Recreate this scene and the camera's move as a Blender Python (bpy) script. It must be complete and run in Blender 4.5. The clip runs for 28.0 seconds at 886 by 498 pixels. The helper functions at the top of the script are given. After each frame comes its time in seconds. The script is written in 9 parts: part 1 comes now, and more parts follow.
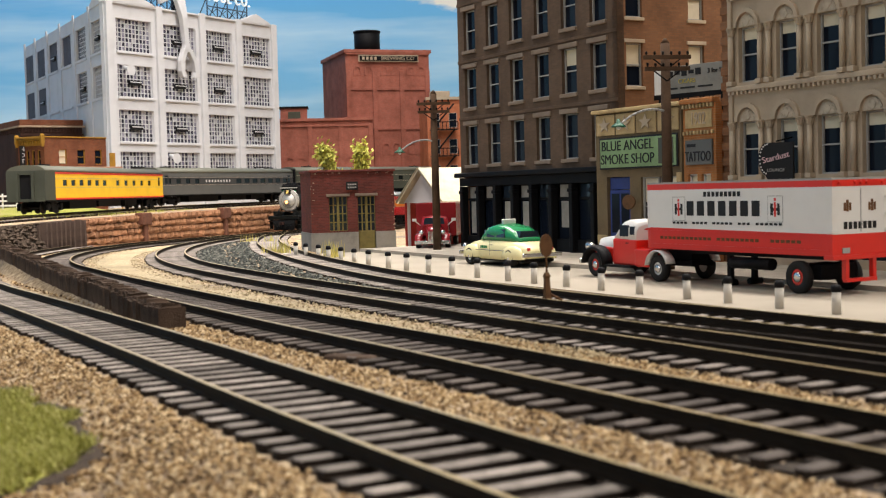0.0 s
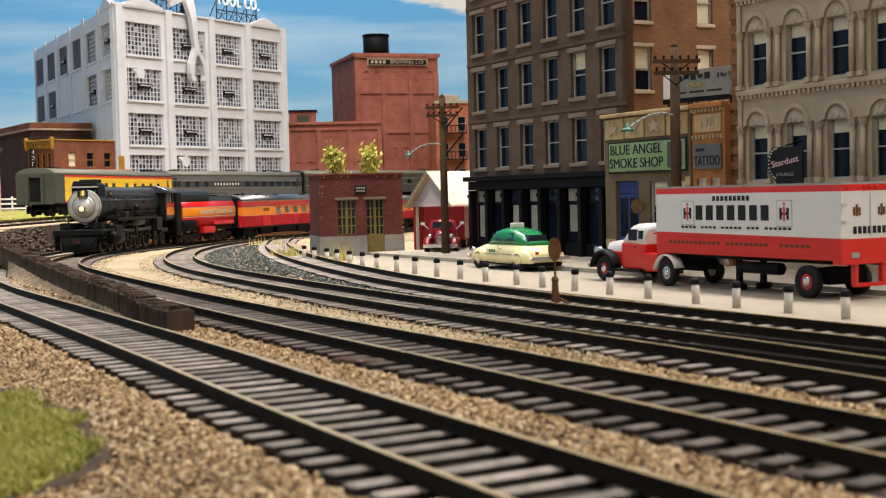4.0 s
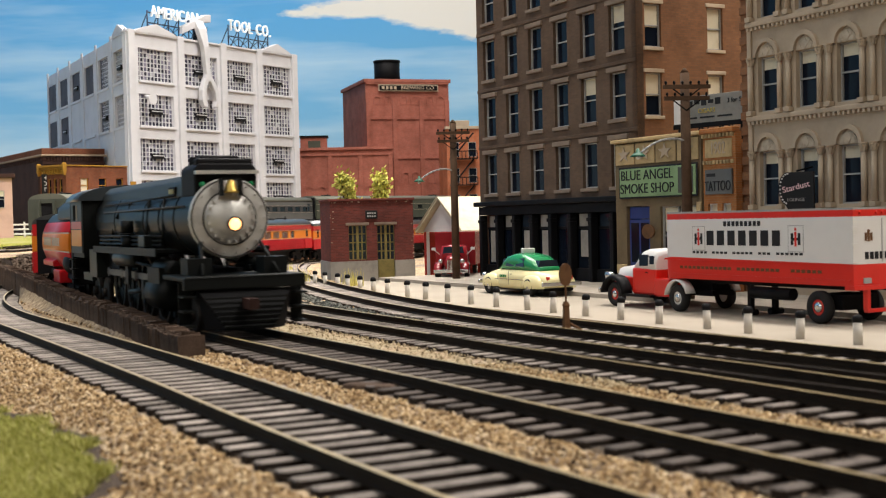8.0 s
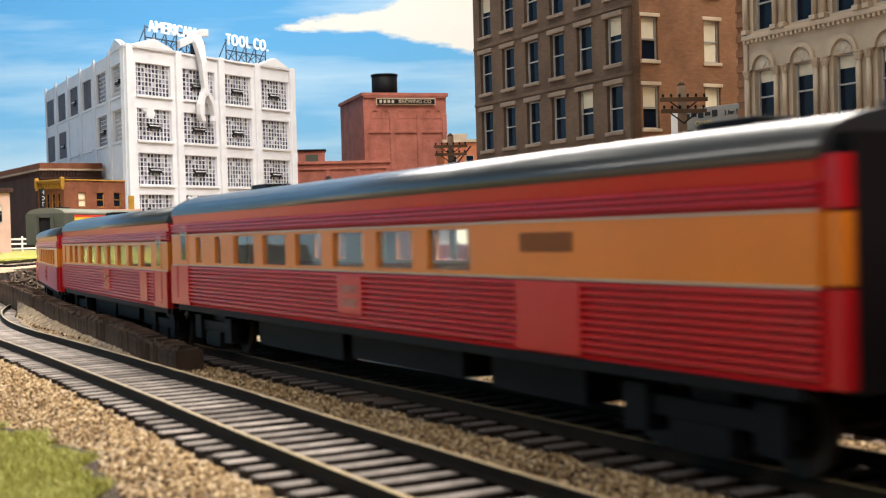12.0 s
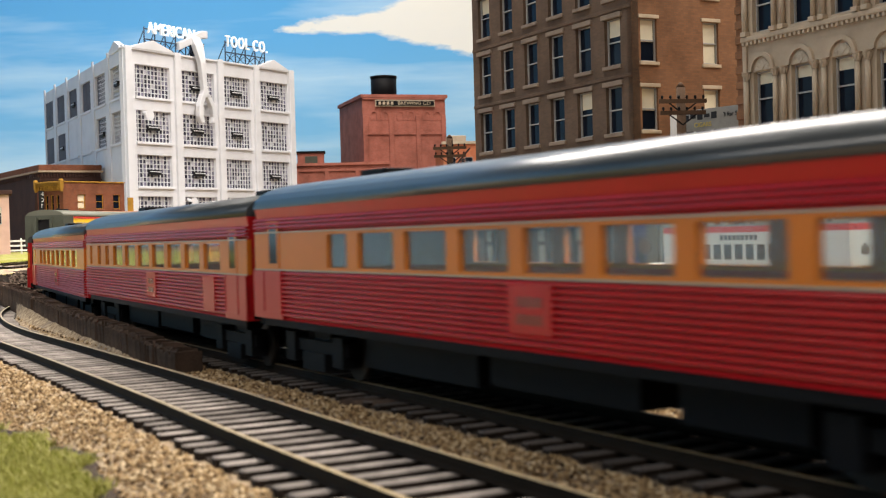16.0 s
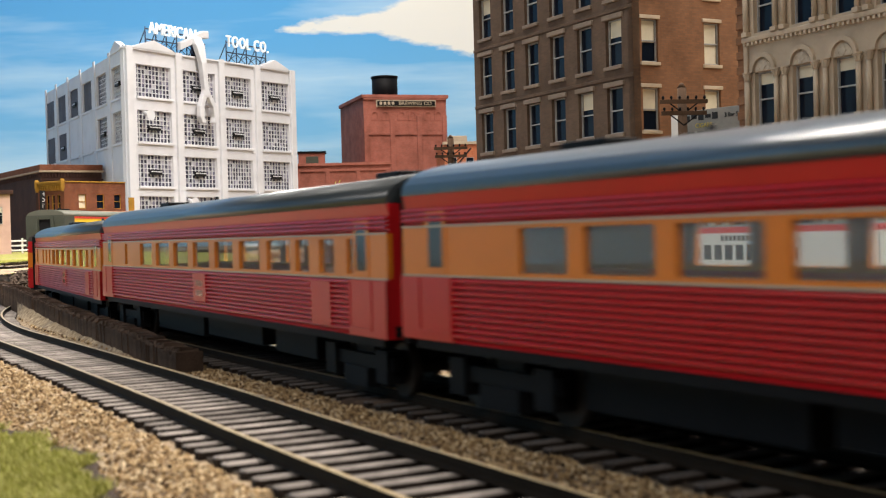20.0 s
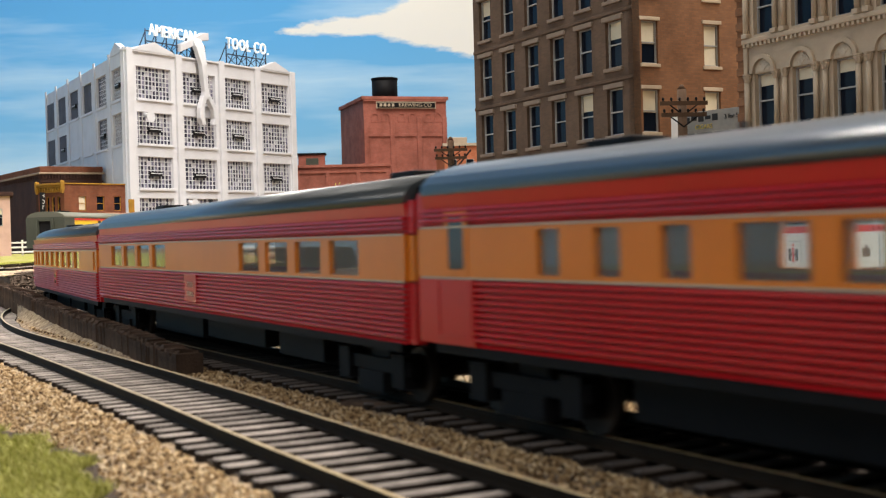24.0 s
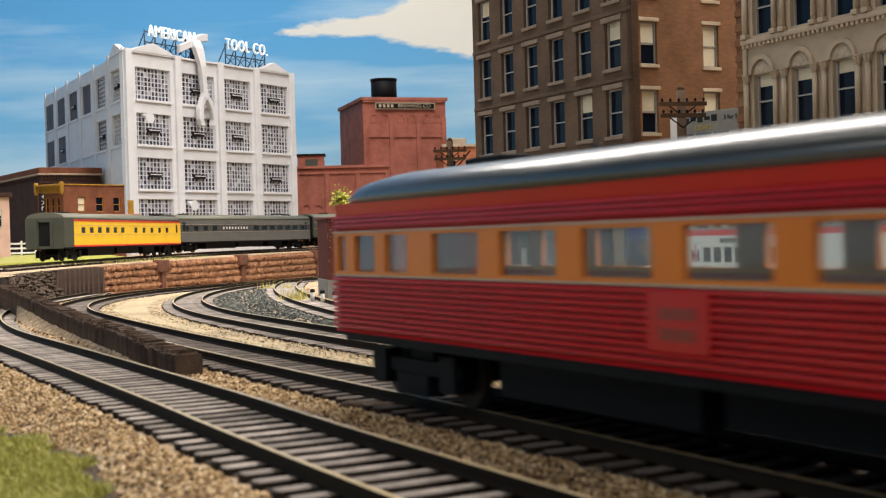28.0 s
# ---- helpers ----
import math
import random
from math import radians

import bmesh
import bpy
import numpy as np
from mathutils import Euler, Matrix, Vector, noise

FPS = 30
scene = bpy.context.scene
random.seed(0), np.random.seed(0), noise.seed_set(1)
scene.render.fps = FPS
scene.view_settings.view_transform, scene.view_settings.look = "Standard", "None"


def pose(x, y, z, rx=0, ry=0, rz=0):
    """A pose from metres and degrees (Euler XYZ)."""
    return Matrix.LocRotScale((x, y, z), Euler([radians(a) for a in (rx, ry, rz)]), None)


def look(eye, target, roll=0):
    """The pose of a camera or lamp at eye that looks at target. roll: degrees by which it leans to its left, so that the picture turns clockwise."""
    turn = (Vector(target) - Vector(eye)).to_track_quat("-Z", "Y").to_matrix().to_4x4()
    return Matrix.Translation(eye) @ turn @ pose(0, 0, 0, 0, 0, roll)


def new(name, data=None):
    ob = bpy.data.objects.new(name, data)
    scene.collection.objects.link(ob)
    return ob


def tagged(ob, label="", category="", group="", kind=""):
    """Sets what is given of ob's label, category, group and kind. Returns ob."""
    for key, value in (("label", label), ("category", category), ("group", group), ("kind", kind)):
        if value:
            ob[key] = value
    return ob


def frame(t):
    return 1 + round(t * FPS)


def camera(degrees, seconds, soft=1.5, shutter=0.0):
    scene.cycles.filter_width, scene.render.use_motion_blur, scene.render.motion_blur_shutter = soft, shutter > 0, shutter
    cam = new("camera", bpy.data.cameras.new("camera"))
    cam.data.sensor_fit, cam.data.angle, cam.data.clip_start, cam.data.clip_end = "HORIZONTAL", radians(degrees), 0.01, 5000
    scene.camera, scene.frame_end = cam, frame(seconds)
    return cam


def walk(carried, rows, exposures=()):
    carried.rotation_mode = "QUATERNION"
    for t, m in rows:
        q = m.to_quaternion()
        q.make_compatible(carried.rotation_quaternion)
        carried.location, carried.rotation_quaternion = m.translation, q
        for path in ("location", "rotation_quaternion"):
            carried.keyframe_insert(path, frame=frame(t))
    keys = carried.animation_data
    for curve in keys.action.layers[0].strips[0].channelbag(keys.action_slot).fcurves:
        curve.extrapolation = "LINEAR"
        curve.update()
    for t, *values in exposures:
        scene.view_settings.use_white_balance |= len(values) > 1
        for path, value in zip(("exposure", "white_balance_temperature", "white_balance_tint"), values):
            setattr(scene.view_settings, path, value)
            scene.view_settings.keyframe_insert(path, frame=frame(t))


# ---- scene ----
# A 1:87 model railway. All sizes below are written in metres of the full-size prototype; K brings them to the model's true size.
K = 1.0 / 87.0
EYE = 2.70


def eye_pose(yaw, pitch, roll):
    """Camera pose from degrees: yaw to the left, pitch upwards, roll to its left."""
    return pose(0, 0, EYE * K, 90 + pitch, 0, yaw) @ pose(0, 0, 0, 0, 0, roll)


cam = camera(39.228, 28.0, soft=1.1, shutter=0.5)
cam.data.dof.use_dof, cam.data.dof.focus_distance, cam.data.dof.aperture_fstop = True, 62 * K, 66.0
PATH = [
    (0.0, eye_pose(-0.829, -2.722, -1.518)),
    (0.5, eye_pose(-0.779, -2.687, -1.531)),
    (1.0, eye_pose(-0.721, -2.653, -1.497)),
    (1.5, eye_pose(-0.651, -2.639, -1.510)),
    (2.0, eye_pose(-0.590, -2.631, -1.498)),
    (2.5, eye_pose(-0.538, -2.630, -1.507)),
    (3.0, eye_pose(-0.505, -2.602, -1.438)),
    (3.5, eye_pose(-0.469, -2.574, -1.397)),
    (5.5, eye_pose(-0.278, -2.156, -1.389)),
    (6.0, eye_pose(-0.112, -1.872, -1.353)),
    (6.5, eye_pose(0.030, -1.643, -1.421)),
    (7.0, eye_pose(0.025, -1.516, -1.428)),
    (7.5, eye_pose(0.022, -1.486, -1.405)),
    (8.0, eye_pose(0.020, -1.366, -1.398)),
    (8.5, eye_pose(-0.002, -1.225, -1.339)),
    (9.0, eye_pose(-0.057, -1.118, -1.477)),
    (9.5, eye_pose(-0.108, -0.990, -1.425)),
    (10.0, eye_pose(-0.131, -0.906, -1.462)),
    (10.5, eye_pose(-0.125, -0.843, -1.525)),
    (11.0, eye_pose(-0.126, -0.804, -1.531)),
    (11.5, eye_pose(-0.091, -0.776, -1.574)),
    (12.0, eye_pose(-0.088, -0.757, -1.578)),
    (12.5, eye_pose(-0.096, -0.714, -1.542)),
    (14.5, eye_pose(-0.140, -0.672, -1.583)),
    (15.0, eye_pose(-0.151, -0.672, -1.588)),
    (15.5, eye_pose(-0.136, -0.657, -1.615)),
    (16.0, eye_pose(-0.126, -0.680, -1.600)),
    (16.5, eye_pose(-0.120, -0.699, -1.583)),
    (17.0, eye_pose(-0.095, -0.713, -1.554)),
    (17.5, eye_pose(-0.095, -0.713, -1.554)),
    (18.0, eye_pose(-0.096, -0.697, -1.582)),
    (18.5, eye_pose(-0.097, -0.677, -1.547)),
    (19.0, eye_pose(-0.095, -0.677, -1.551)),
    (19.5, eye_pose(-0.095, -0.677, -1.551)),
    (20.0, eye_pose(-0.086, -0.668, -1.544)),
    (20.5, eye_pose(-0.058, -0.651, -1.538)),
    (21.0, eye_pose(-0.061, -0.666, -1.582)),
    (21.5, eye_pose(-0.061, -0.684, -1.575)),
    (23.5, eye_pose(-0.076, -0.617, -1.591)),
    (24.0, eye_pose(-0.086, -0.592, -1.570)),
    (24.5, eye_pose(-0.089, -0.577, -1.621)),
    (25.0, eye_pose(-0.118, -0.560, -1.549)),
    (25.5, eye_pose(-0.104, -0.552, -1.600)),
    (26.0, eye_pose(-0.113, -0.535, -1.559)),
    (26.5, eye_pose(-0.123, -0.530, -1.581)),
    (27.0, eye_pose(-0.123, -0.521, -1.549)),
    (27.5, eye_pose(-0.127, -0.521, -1.557)),
    (28.0, eye_pose(-0.121, -0.554, -1.597)),
]
walk(cam, PATH, [(0.0, 0.03), (8.3, 0.05), (9.4, 0.42), (12.0, 0.46), (14.8, 0.28), (24.0, 0.20), (28.0, 0.02)])

# ---- light: a closed layout room with one ceiling strip and four added lamps ----
world = bpy.data.worlds.new("room_air")
world.use_nodes = True
world.node_tree.nodes["Background"].inputs[0].default_value = (0.9, 0.95, 1.0, 1)
world.node_tree.nodes["Background"].inputs[1].default_value = 0.01
scene.world = world


def strip(name, x, y, z, tx, ty, tz, long_side, short_side, watts, colour=(1.0, 0.93, 0.855), spread=180):
    lamp = bpy.data.lights.new(name, "AREA")
    lamp.shape, lamp.size, lamp.size_y = "RECTANGLE", long_side, short_side
    lamp.energy, lamp.color, lamp.spread = watts, colour, math.radians(spread)
    ob = new(name, lamp)
    ob.matrix_world = look((x * K, y * K, z * K), (tx * K, ty * K, tz * K))
    return ob


strip("unseen_lamp", 43, 53, 115, 2, 24, 0, 3.0, 0.14, 60)
# Low fill lamp added behind the camera to brighten the sides facing it.
strip("unseen_lamp", -50, -75, 85, -5, 60, 2, 1.6, 0.3, 8.2)
# Narrow spot added to lift the hut and street, sparing the near ground.
strip("unseen_lamp", -22, 36, 104, 7, 72, 1, 0.5, 0.3, 0.9, spread=62)
# Second narrow lamp, added to brighten the far coaches and sand.
strip("unseen_lamp", 2, 46, 118, -8, 92, 0, 1.2, 0.15, 4.2, spread=60)
# Added lamp that only serves to brighten the painted sky.
strip("unseen_lamp", 10, 120, 135, 0, 200, 25, 2.4, 0.25, 13)
scene.view_settings.exposure = 0.0


# ---- materials ----
def material(name, build, rough=0.6, metal=0.0, spec=0.3):
    mat = bpy.data.materials.new(name)
    mat.use_nodes = True
    tree = mat.node_tree
    bsdf = tree.nodes["Principled BSDF"]
    bsdf.inputs["Roughness"].default_value = rough
    bsdf.inputs["Metallic"].default_value = metal
    bsdf.inputs["Specular IOR Level"].default_value = spec
    build(tree, bsdf)
    return mat


def coords(tree, size, kind="Object", squash=(1, 1, 1)):
    """Texture coordinates whose unit is `size` prototype metres."""
    tc = tree.nodes.new("ShaderNodeTexCoord")
    mp = tree.nodes.new("ShaderNodeMapping")
    mp.inputs["Scale"].default_value = tuple(s / (size * K) for s in squash)
    tree.links.new(tc.outputs[kind], mp.inputs[0])
    return mp.outputs[0]


def noise_node(tree, vec, detail=3.0, rough=0.6):
    n = tree.nodes.new("ShaderNodeTexNoise")
    n.inputs["Scale"].default_value = 1.0
    n.inputs["Detail"].default_value = detail
    n.inputs["Roughness"].default_value = rough
    tree.links.new(vec, n.inputs["Vector"])
    return n.outputs[0]


def ramp(tree, fac, stops):
    r = tree.nodes.new("ShaderNodeValToRGB")
    el = r.color_ramp.elements
    while len(el) < len(stops):
        el.new(0.5)
    for e, (p, c) in zip(el, stops):
        e.position, e.color = p, (*c, 1)
    tree.links.new(fac, r.inputs[0])
    return r.outputs[0]


def mix(tree, fac, a, b, mode="MIX"):
    m = tree.nodes.new("ShaderNodeMix")
    m.data_type, m.blend_type = "RGBA", mode
    for value, sock in ((fac, m.inputs[0]), (a, m.inputs[6]), (b, m.inputs[7])):
        if isinstance(value, (int, float)):
            sock.default_value = value
        elif isinstance(value, tuple):
            sock.default_value = (*value, 1)
        else:
            tree.links.new(value, sock)
    return m.outputs[2]


def bump(tree, bsdf, height, strength, metres):
    b = tree.nodes.new("ShaderNodeBump")
    b.inputs["Strength"].default_value = strength
    b.inputs["Distance"].default_value = metres * K
    tree.links.new(height, b.inputs["Height"])
    tree.links.new(b.outputs[0], bsdf.inputs["Normal"])


def plain(name, colour, rough=0.5, metal=0.0, spec=0.3, grime=0.25, size=0.8, each=0.0, relief=0.0, kind="Object"):
    """Painted or bare surface: colour, fine grain and larger stains, optional change from piece to piece."""
    def build(tree, bsdf):
        dark = tuple(c * (1 - grime) for c in colour)
        lite = tuple(min(1, c * (1 + grime * 0.5)) for c in colour)
        big = noise_node(tree, coords(tree, size, kind), 4)
        col = ramp(tree, big, [(0.3, dark), (0.5, colour), (0.72, lite)])
        fine = noise_node(tree, coords(tree, size * 0.09, kind), 2)
        col = mix(tree, grime * 0.5, col, ramp(tree, fine, [(0.35, dark), (0.65, lite)]))
        if each:
            info = tree.nodes.new("ShaderNodeObjectInfo")
            col = mix(tree, 1.0, col, ramp(tree, info.outputs["Random"], [(0, (1 - each,) * 3), (1, (1, 1, 1))]), "MULTIPLY")
        tree.links.new(col, bsdf.inputs["Base Color"])
        if relief:
            bump(tree, bsdf, fine, 0.6, relief)
    return material(name, build, rough, metal, spec)


def bricks(name, a, b, mortar, course=0.09, length=0.26, rough=0.85):
    def build(tree, bsdf):
        tc = tree.nodes.new("ShaderNodeTexCoord")
        sep = tree.nodes.new("ShaderNodeSeparateXYZ")
        tree.links.new(tc.outputs["Object"], sep.inputs[0])
        add = tree.nodes.new("ShaderNodeMath")
        tree.links.new(sep.outputs[0], add.inputs[0])
        tree.links.new(sep.outputs[1], add.inputs[1])
        comb = tree.nodes.new("ShaderNodeCombineXYZ")
        tree.links.new(add.outputs[0], comb.inputs[0])
        tree.links.new(sep.outputs[2], comb.inputs[1])
        t = tree.nodes.new("ShaderNodeTexBrick")
        tree.links.new(comb.outputs[0], t.inputs["Vector"])
        t.inputs["Scale"].default_value = 1.0 / K
        t.inputs["Brick Width"].default_value = length
        t.inputs["Row Height"].default_value = course
        t.inputs["Mortar Size"].default_value = 0.008
        t.inputs["Color1"].default_value = (*a, 1)
        t.inputs["Color2"].default_value = (*b, 1)
        t.inputs["Mortar"].default_value = (*mortar, 1)
        stain = noise_node(tree, coords(tree, 2.2), 5, 0.65)
        col = mix(tree, 1.0, t.outputs[0], ramp(tree, stain, [(0.3, (0.62, 0.6, 0.58)), (0.6, (1, 1, 1))]), "MULTIPLY")
        tree.links.new(col, bsdf.inputs["Base Color"])
        bump(tree, bsdf, t.outputs["Fac"], -0.5, 0.02)
    return material(name, build, rough, 0, 0.2)


def glass(name, colour, rough=0.06, spec=0.4):
    def build(tree, bsdf):
        bsdf.inputs["Base Color"].default_value = (*colour, 1)
    return material(name, build, rough, 0.0, spec)


def glow(name, colour, power):
    def build(tree, bsdf):
        bsdf.inputs["Base Color"].default_value = (*colour, 1)
        bsdf.inputs["Emission Color"].default_value = (*colour, 1)
        bsdf.inputs["Emission Strength"].default_value = power
    return material(name, build, 0.4)


def sky_paint():
    def build(tree, bsdf):
        tc = tree.nodes.new("ShaderNodeTexCoord")
        sep = tree.nodes.new("ShaderNodeSeparateXYZ")
        tree.links.new(tc.outputs["Object"], sep.inputs[0])
        h = tree.nodes.new("ShaderNodeMath")
        h.operation = "MULTIPLY"
        h.inputs[1].default_value = 1.0 / (75 * K)
        tree.links.new(sep.outputs[2], h.inputs[0])
        base = ramp(tree, h.outputs[0], [(0.0, (0.42, 0.66, 0.84)), (0.22, (0.23, 0.53, 0.80)), (0.5, (0.12, 0.40, 0.74)), (1.0, (0.05, 0.24, 0.56))])
        streak = noise_node(tree, coords(tree, 24, "Object", (0.28, 1, 2.4)), 5, 0.55)
        base = mix(tree, ramp(tree, streak, [(0.44, (0, 0, 0)), (0.68, (0.8, 0.8, 0.8))]), base, (0.62, 0.80, 0.90))

        def calc(op, p, q):
            n = tree.nodes.new("ShaderNodeMath")
            n.operation = op
            for v, sock in ((p, n.inputs[0]), (q, n.inputs[1])):
                if isinstance(v, (int, float)):
                    sock.default_value = v
                else:
                    tree.links.new(v, sock)
            return n.outputs[0]
        # a long wedge-shaped cloud that widens to the east
        ragged = calc("MULTIPLY", calc("SUBTRACT", noise_node(tree, coords(tree, 9, "Object", (0.5, 1, 1.4)), 6, 0.6), 0.5), 9.0 * K)
        width = calc("MULTIPLY", calc("ADD", sep.outputs[0], 28.0 * K), 0.19)
        away = calc("ABSOLUTE", calc("SUBTRACT", sep.outputs[2], calc("ADD", calc("MULTIPLY", sep.outputs[0], 0.05), 40.0 * K)), 0)
        inside = calc("MULTIPLY", calc("SUBTRACT", calc("ADD", width, ragged), away), 1.0 / (1.6 * K))
        base = mix(tree, ramp(tree, inside, [(0.0, (0, 0, 0)), (0.6, (0.9, 0.9, 0.9))]), base, (0.84, 0.82, 0.74))
        tree.links.new(base, bsdf.inputs["Base Color"])
    return material("painted_sky", build, 0.9, 0, 0.1)


def ground_mix(name, dark, mid, lite, size, rough=0.95, patches=None, relief=0.05):
    def build(tree, bsdf):
        grain = noise_node(tree, coords(tree, size), 3, 0.7)
        col = ramp(tree, grain, [(0.32, dark), (0.5, mid), (0.68, lite)])
        stain = noise_node(tree, coords(tree, 5.0), 4)
        if patches:
            col = mix(tree, ramp(tree, stain, [(0.5, (0, 0, 0)), (0.66, (0.85, 0.85, 0.85))]), col, patches)
        tree.links.new(col, bsdf.inputs["Base Color"])
        bump(tree, bsdf, grain, 0.8, relief)
    return material(name, build, rough, 0, 0.15)


M = {}
M["sky"] = sky_paint()
# Unseen walls and ceiling, kept dark grey to cut the bounced light.
M["room"] = plain("room_paint", (0.10, 0.10, 0.105), 0.9, grime=0.08, size=60)
M["gravel"] = ground_mix("tan_gravel", (0.12, 0.08, 0.05), (0.33, 0.24, 0.15), (0.58, 0.46, 0.31), 0.16, patches=(0.17, 0.14, 0.12))
M["dark_ballast"] = ground_mix("dark_ballast", (0.02, 0.025, 0.025), (0.06, 0.065, 0.06), (0.14, 0.14, 0.13), 0.16)
M["grass"] = ground_mix("grass_turf", (0.12, 0.13, 0.02), (0.27, 0.27, 0.055), (0.42, 0.40, 0.12), 0.12, patches=(0.30, 0.27, 0.12))
M["street"] = plain("pale_concrete", (0.31, 0.27, 0.215), 0.85, grime=0.12, size=3.0, relief=0.01)
M["kerb"] = plain("kerb_concrete", (0.34, 0.30, 0.25), 0.85, grime=0.2, size=1.0)
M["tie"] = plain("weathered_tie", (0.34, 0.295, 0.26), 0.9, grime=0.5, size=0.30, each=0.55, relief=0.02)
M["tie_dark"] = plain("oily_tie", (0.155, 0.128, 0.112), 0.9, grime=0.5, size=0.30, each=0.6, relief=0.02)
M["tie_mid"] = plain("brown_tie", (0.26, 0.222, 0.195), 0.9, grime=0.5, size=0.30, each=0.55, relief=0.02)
# Near-black for tie sides: the shade between ties put into the colour.
M["tie_side_shade"] = plain("shaded_tie_side", (0.026, 0.019, 0.015), 0.9, spec=0.1, grime=0.4, size=0.4)
M["rail"] = plain("rusty_rail", (0.016, 0.011, 0.007), 0.7, 0.0, 0.1, grime=0.35, size=0.5)
# Worn rail head, its yellow brightened to paint in the highlight.
M["rail_top"] = plain("worn_rail_top_glint", (0.34, 0.26, 0.13), 0.4, 0.4, 0.5, grime=0.25, size=1.0)
M["timber"] = plain("dark_timber", (0.10, 0.068, 0.05), 0.95, spec=0.1, grime=0.5, size=0.4, each=0.35, relief=0.05)
M["stone_brown"] = plain("brown_stone", (0.33, 0.16, 0.082), 0.9, grime=0.4, size=0.4, each=0.45, relief=0.06)
M["rubble"] = plain("rubble", (0.10, 0.07, 0.05), 0.95, grime=0.5, size=0.4, each=0.4, relief=0.06)
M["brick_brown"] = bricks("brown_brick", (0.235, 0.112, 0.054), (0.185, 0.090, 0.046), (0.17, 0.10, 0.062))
# Brown brick for the street front, darkened and greyed to carry its shade.
M["front_brick_shade"] = bricks("shaded_brown_brick", (0.118, 0.076, 0.050), (0.094, 0.061, 0.042), (0.10, 0.074, 0.054))
M["brick_hut"] = bricks("dark_red_brick", (0.17, 0.042, 0.032), (0.10, 0.030, 0.025), (0.145, 0.060, 0.050))
M["brick_red"] = bricks("brewery_brick", (0.36, 0.12, 0.085), (0.31, 0.10, 0.07), (0.30, 0.13, 0.10))
M["brick_dark"] = bricks("shadow_brick", (0.065, 0.028, 0.02), (0.05, 0.024, 0.02), (0.05, 0.032, 0.026))
M["brick_orange"] = bricks("orange_brick", (0.42, 0.16, 0.05), (0.34, 0.13, 0.04), (0.35, 0.2, 0.1))
M["white"] = plain("white_paint", (0.62, 0.625, 0.655), 0.7, grime=0.10, size=2.5)
M["limestone"] = plain("limestone", (0.385, 0.31, 0.225), 0.8, grime=0.18, size=1.2, relief=0.01)
M["mortar_dark"] = plain("dark_joint", (0.14, 0.10, 0.055), 0.9, grime=0.3)
M["hotel_brick"] = bricks("hotel_brick", (0.20, 0.065, 0.03), (0.15, 0.05, 0.026), (0.17, 0.09, 0.055))
M["plinth"] = plain("plinth_concrete", (0.26, 0.25, 0.225), 0.9, grime=0.3, size=0.9, relief=0.01)
M["maroon"] = plain("truck_maroon", (0.20, 0.008, 0.012), 0.25, 0, 0.5, grime=0.1)
M["knuckle"] = plain("coupler_rust", (0.045, 0.018, 0.013), 0.7, grime=0.4, size=0.2)
M["steel_dark"] = plain("rod_steel", (0.07, 0.068, 0.065), 0.45, 0.5, grime=0.3)
M["sandstone"] = plain("sandstone", (0.46, 0.335, 0.17), 0.85, grime=0.35, size=0.5, each=0.35, relief=0.03)
M["sill"] = plain("sill_stone", (0.19, 0.145, 0.11), 0.8, grime=0.2, size=0.8)
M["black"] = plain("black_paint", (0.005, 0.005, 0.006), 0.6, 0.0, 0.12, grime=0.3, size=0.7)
M["loco_black"] = plain("engine_black", (0.004, 0.005, 0.0048), 0.52, 0.0, 0.15, grime=0.4, size=0.8)
M["loco_grey"] = plain("engine_dark_grey", (0.006, 0.0085, 0.0085), 0.42, 0.0, 0.24, grime=0.3, size=0.9)
M["silver"] = plain("silver_smokebox", (0.50, 0.49, 0.46), 0.45, 0.5, 0.5, grime=0.25, size=0.4)
M["roof_grey"] = plain("car_roof", (0.018, 0.024, 0.028), 0.30, 0.0, 1.0, grime=0.25, size=2.0)
M["red"] = plain("car_red", (0.42, 0.010, 0.014), 0.28, 0.0, 0.28, grime=0.12, size=1.5)
M["orange"] = plain("car_orange", (0.58, 0.17, 0.013), 0.30, 0.0, 0.28, grime=0.10, size=1.5)
M["silver_line"] = plain("silver_stripe", (0.42, 0.36, 0.28), 0.45, 0.3, grime=0.1)
M["yellow"] = plain("car_yellow", (0.80, 0.50, 0.02), 0.4, grime=0.12, size=1.5)
M["grey_car"] = plain("car_grey", (0.10, 0.10, 0.095), 0.45, grime=0.15, size=1.5)
M["grey_band"] = plain("car_dark_grey", (0.045, 0.045, 0.045), 0.45, grime=0.15, size=1.5)
M["olive"] = plain("car_olive", (0.055, 0.06, 0.045), 0.5, grime=0.2, size=1.5)
M["window"] = glass("window_glass", (0.02, 0.03, 0.045))
M["house_window"] = glass("old_window_glass", (0.006, 0.009, 0.016), 0.12, 0.12)
M["core_black"] = plain("unlit_interior", (0.004, 0.004, 0.005), 0.9)
M["window_car"] = glass("car_window_glass", (0.012, 0.016, 0.016), 0.1)
M["blind"] = plain("window_blind", (0.62, 0.56, 0.42), 0.8, grime=0.1)
M["sign_grey"] = plain("faded_sign_grey", (0.20, 0.20, 0.185), 0.7, grime=0.3, size=0.7)
M["curtain"] = plain("grey_curtain", (0.30, 0.28, 0.25), 0.9, grime=0.35, size=0.9)
M["frame"] = plain("window_frame", (0.30, 0.30, 0.29), 0.6, grime=0.15)
M["truck_red"] = plain("truck_red", (0.60, 0.020, 0.012), 0.3, 0, 0.5, grime=0.06)
M["truck_white"] = plain("truck_white", (0.64, 0.63, 0.61), 0.35, 0, 0.5, grime=0.05)
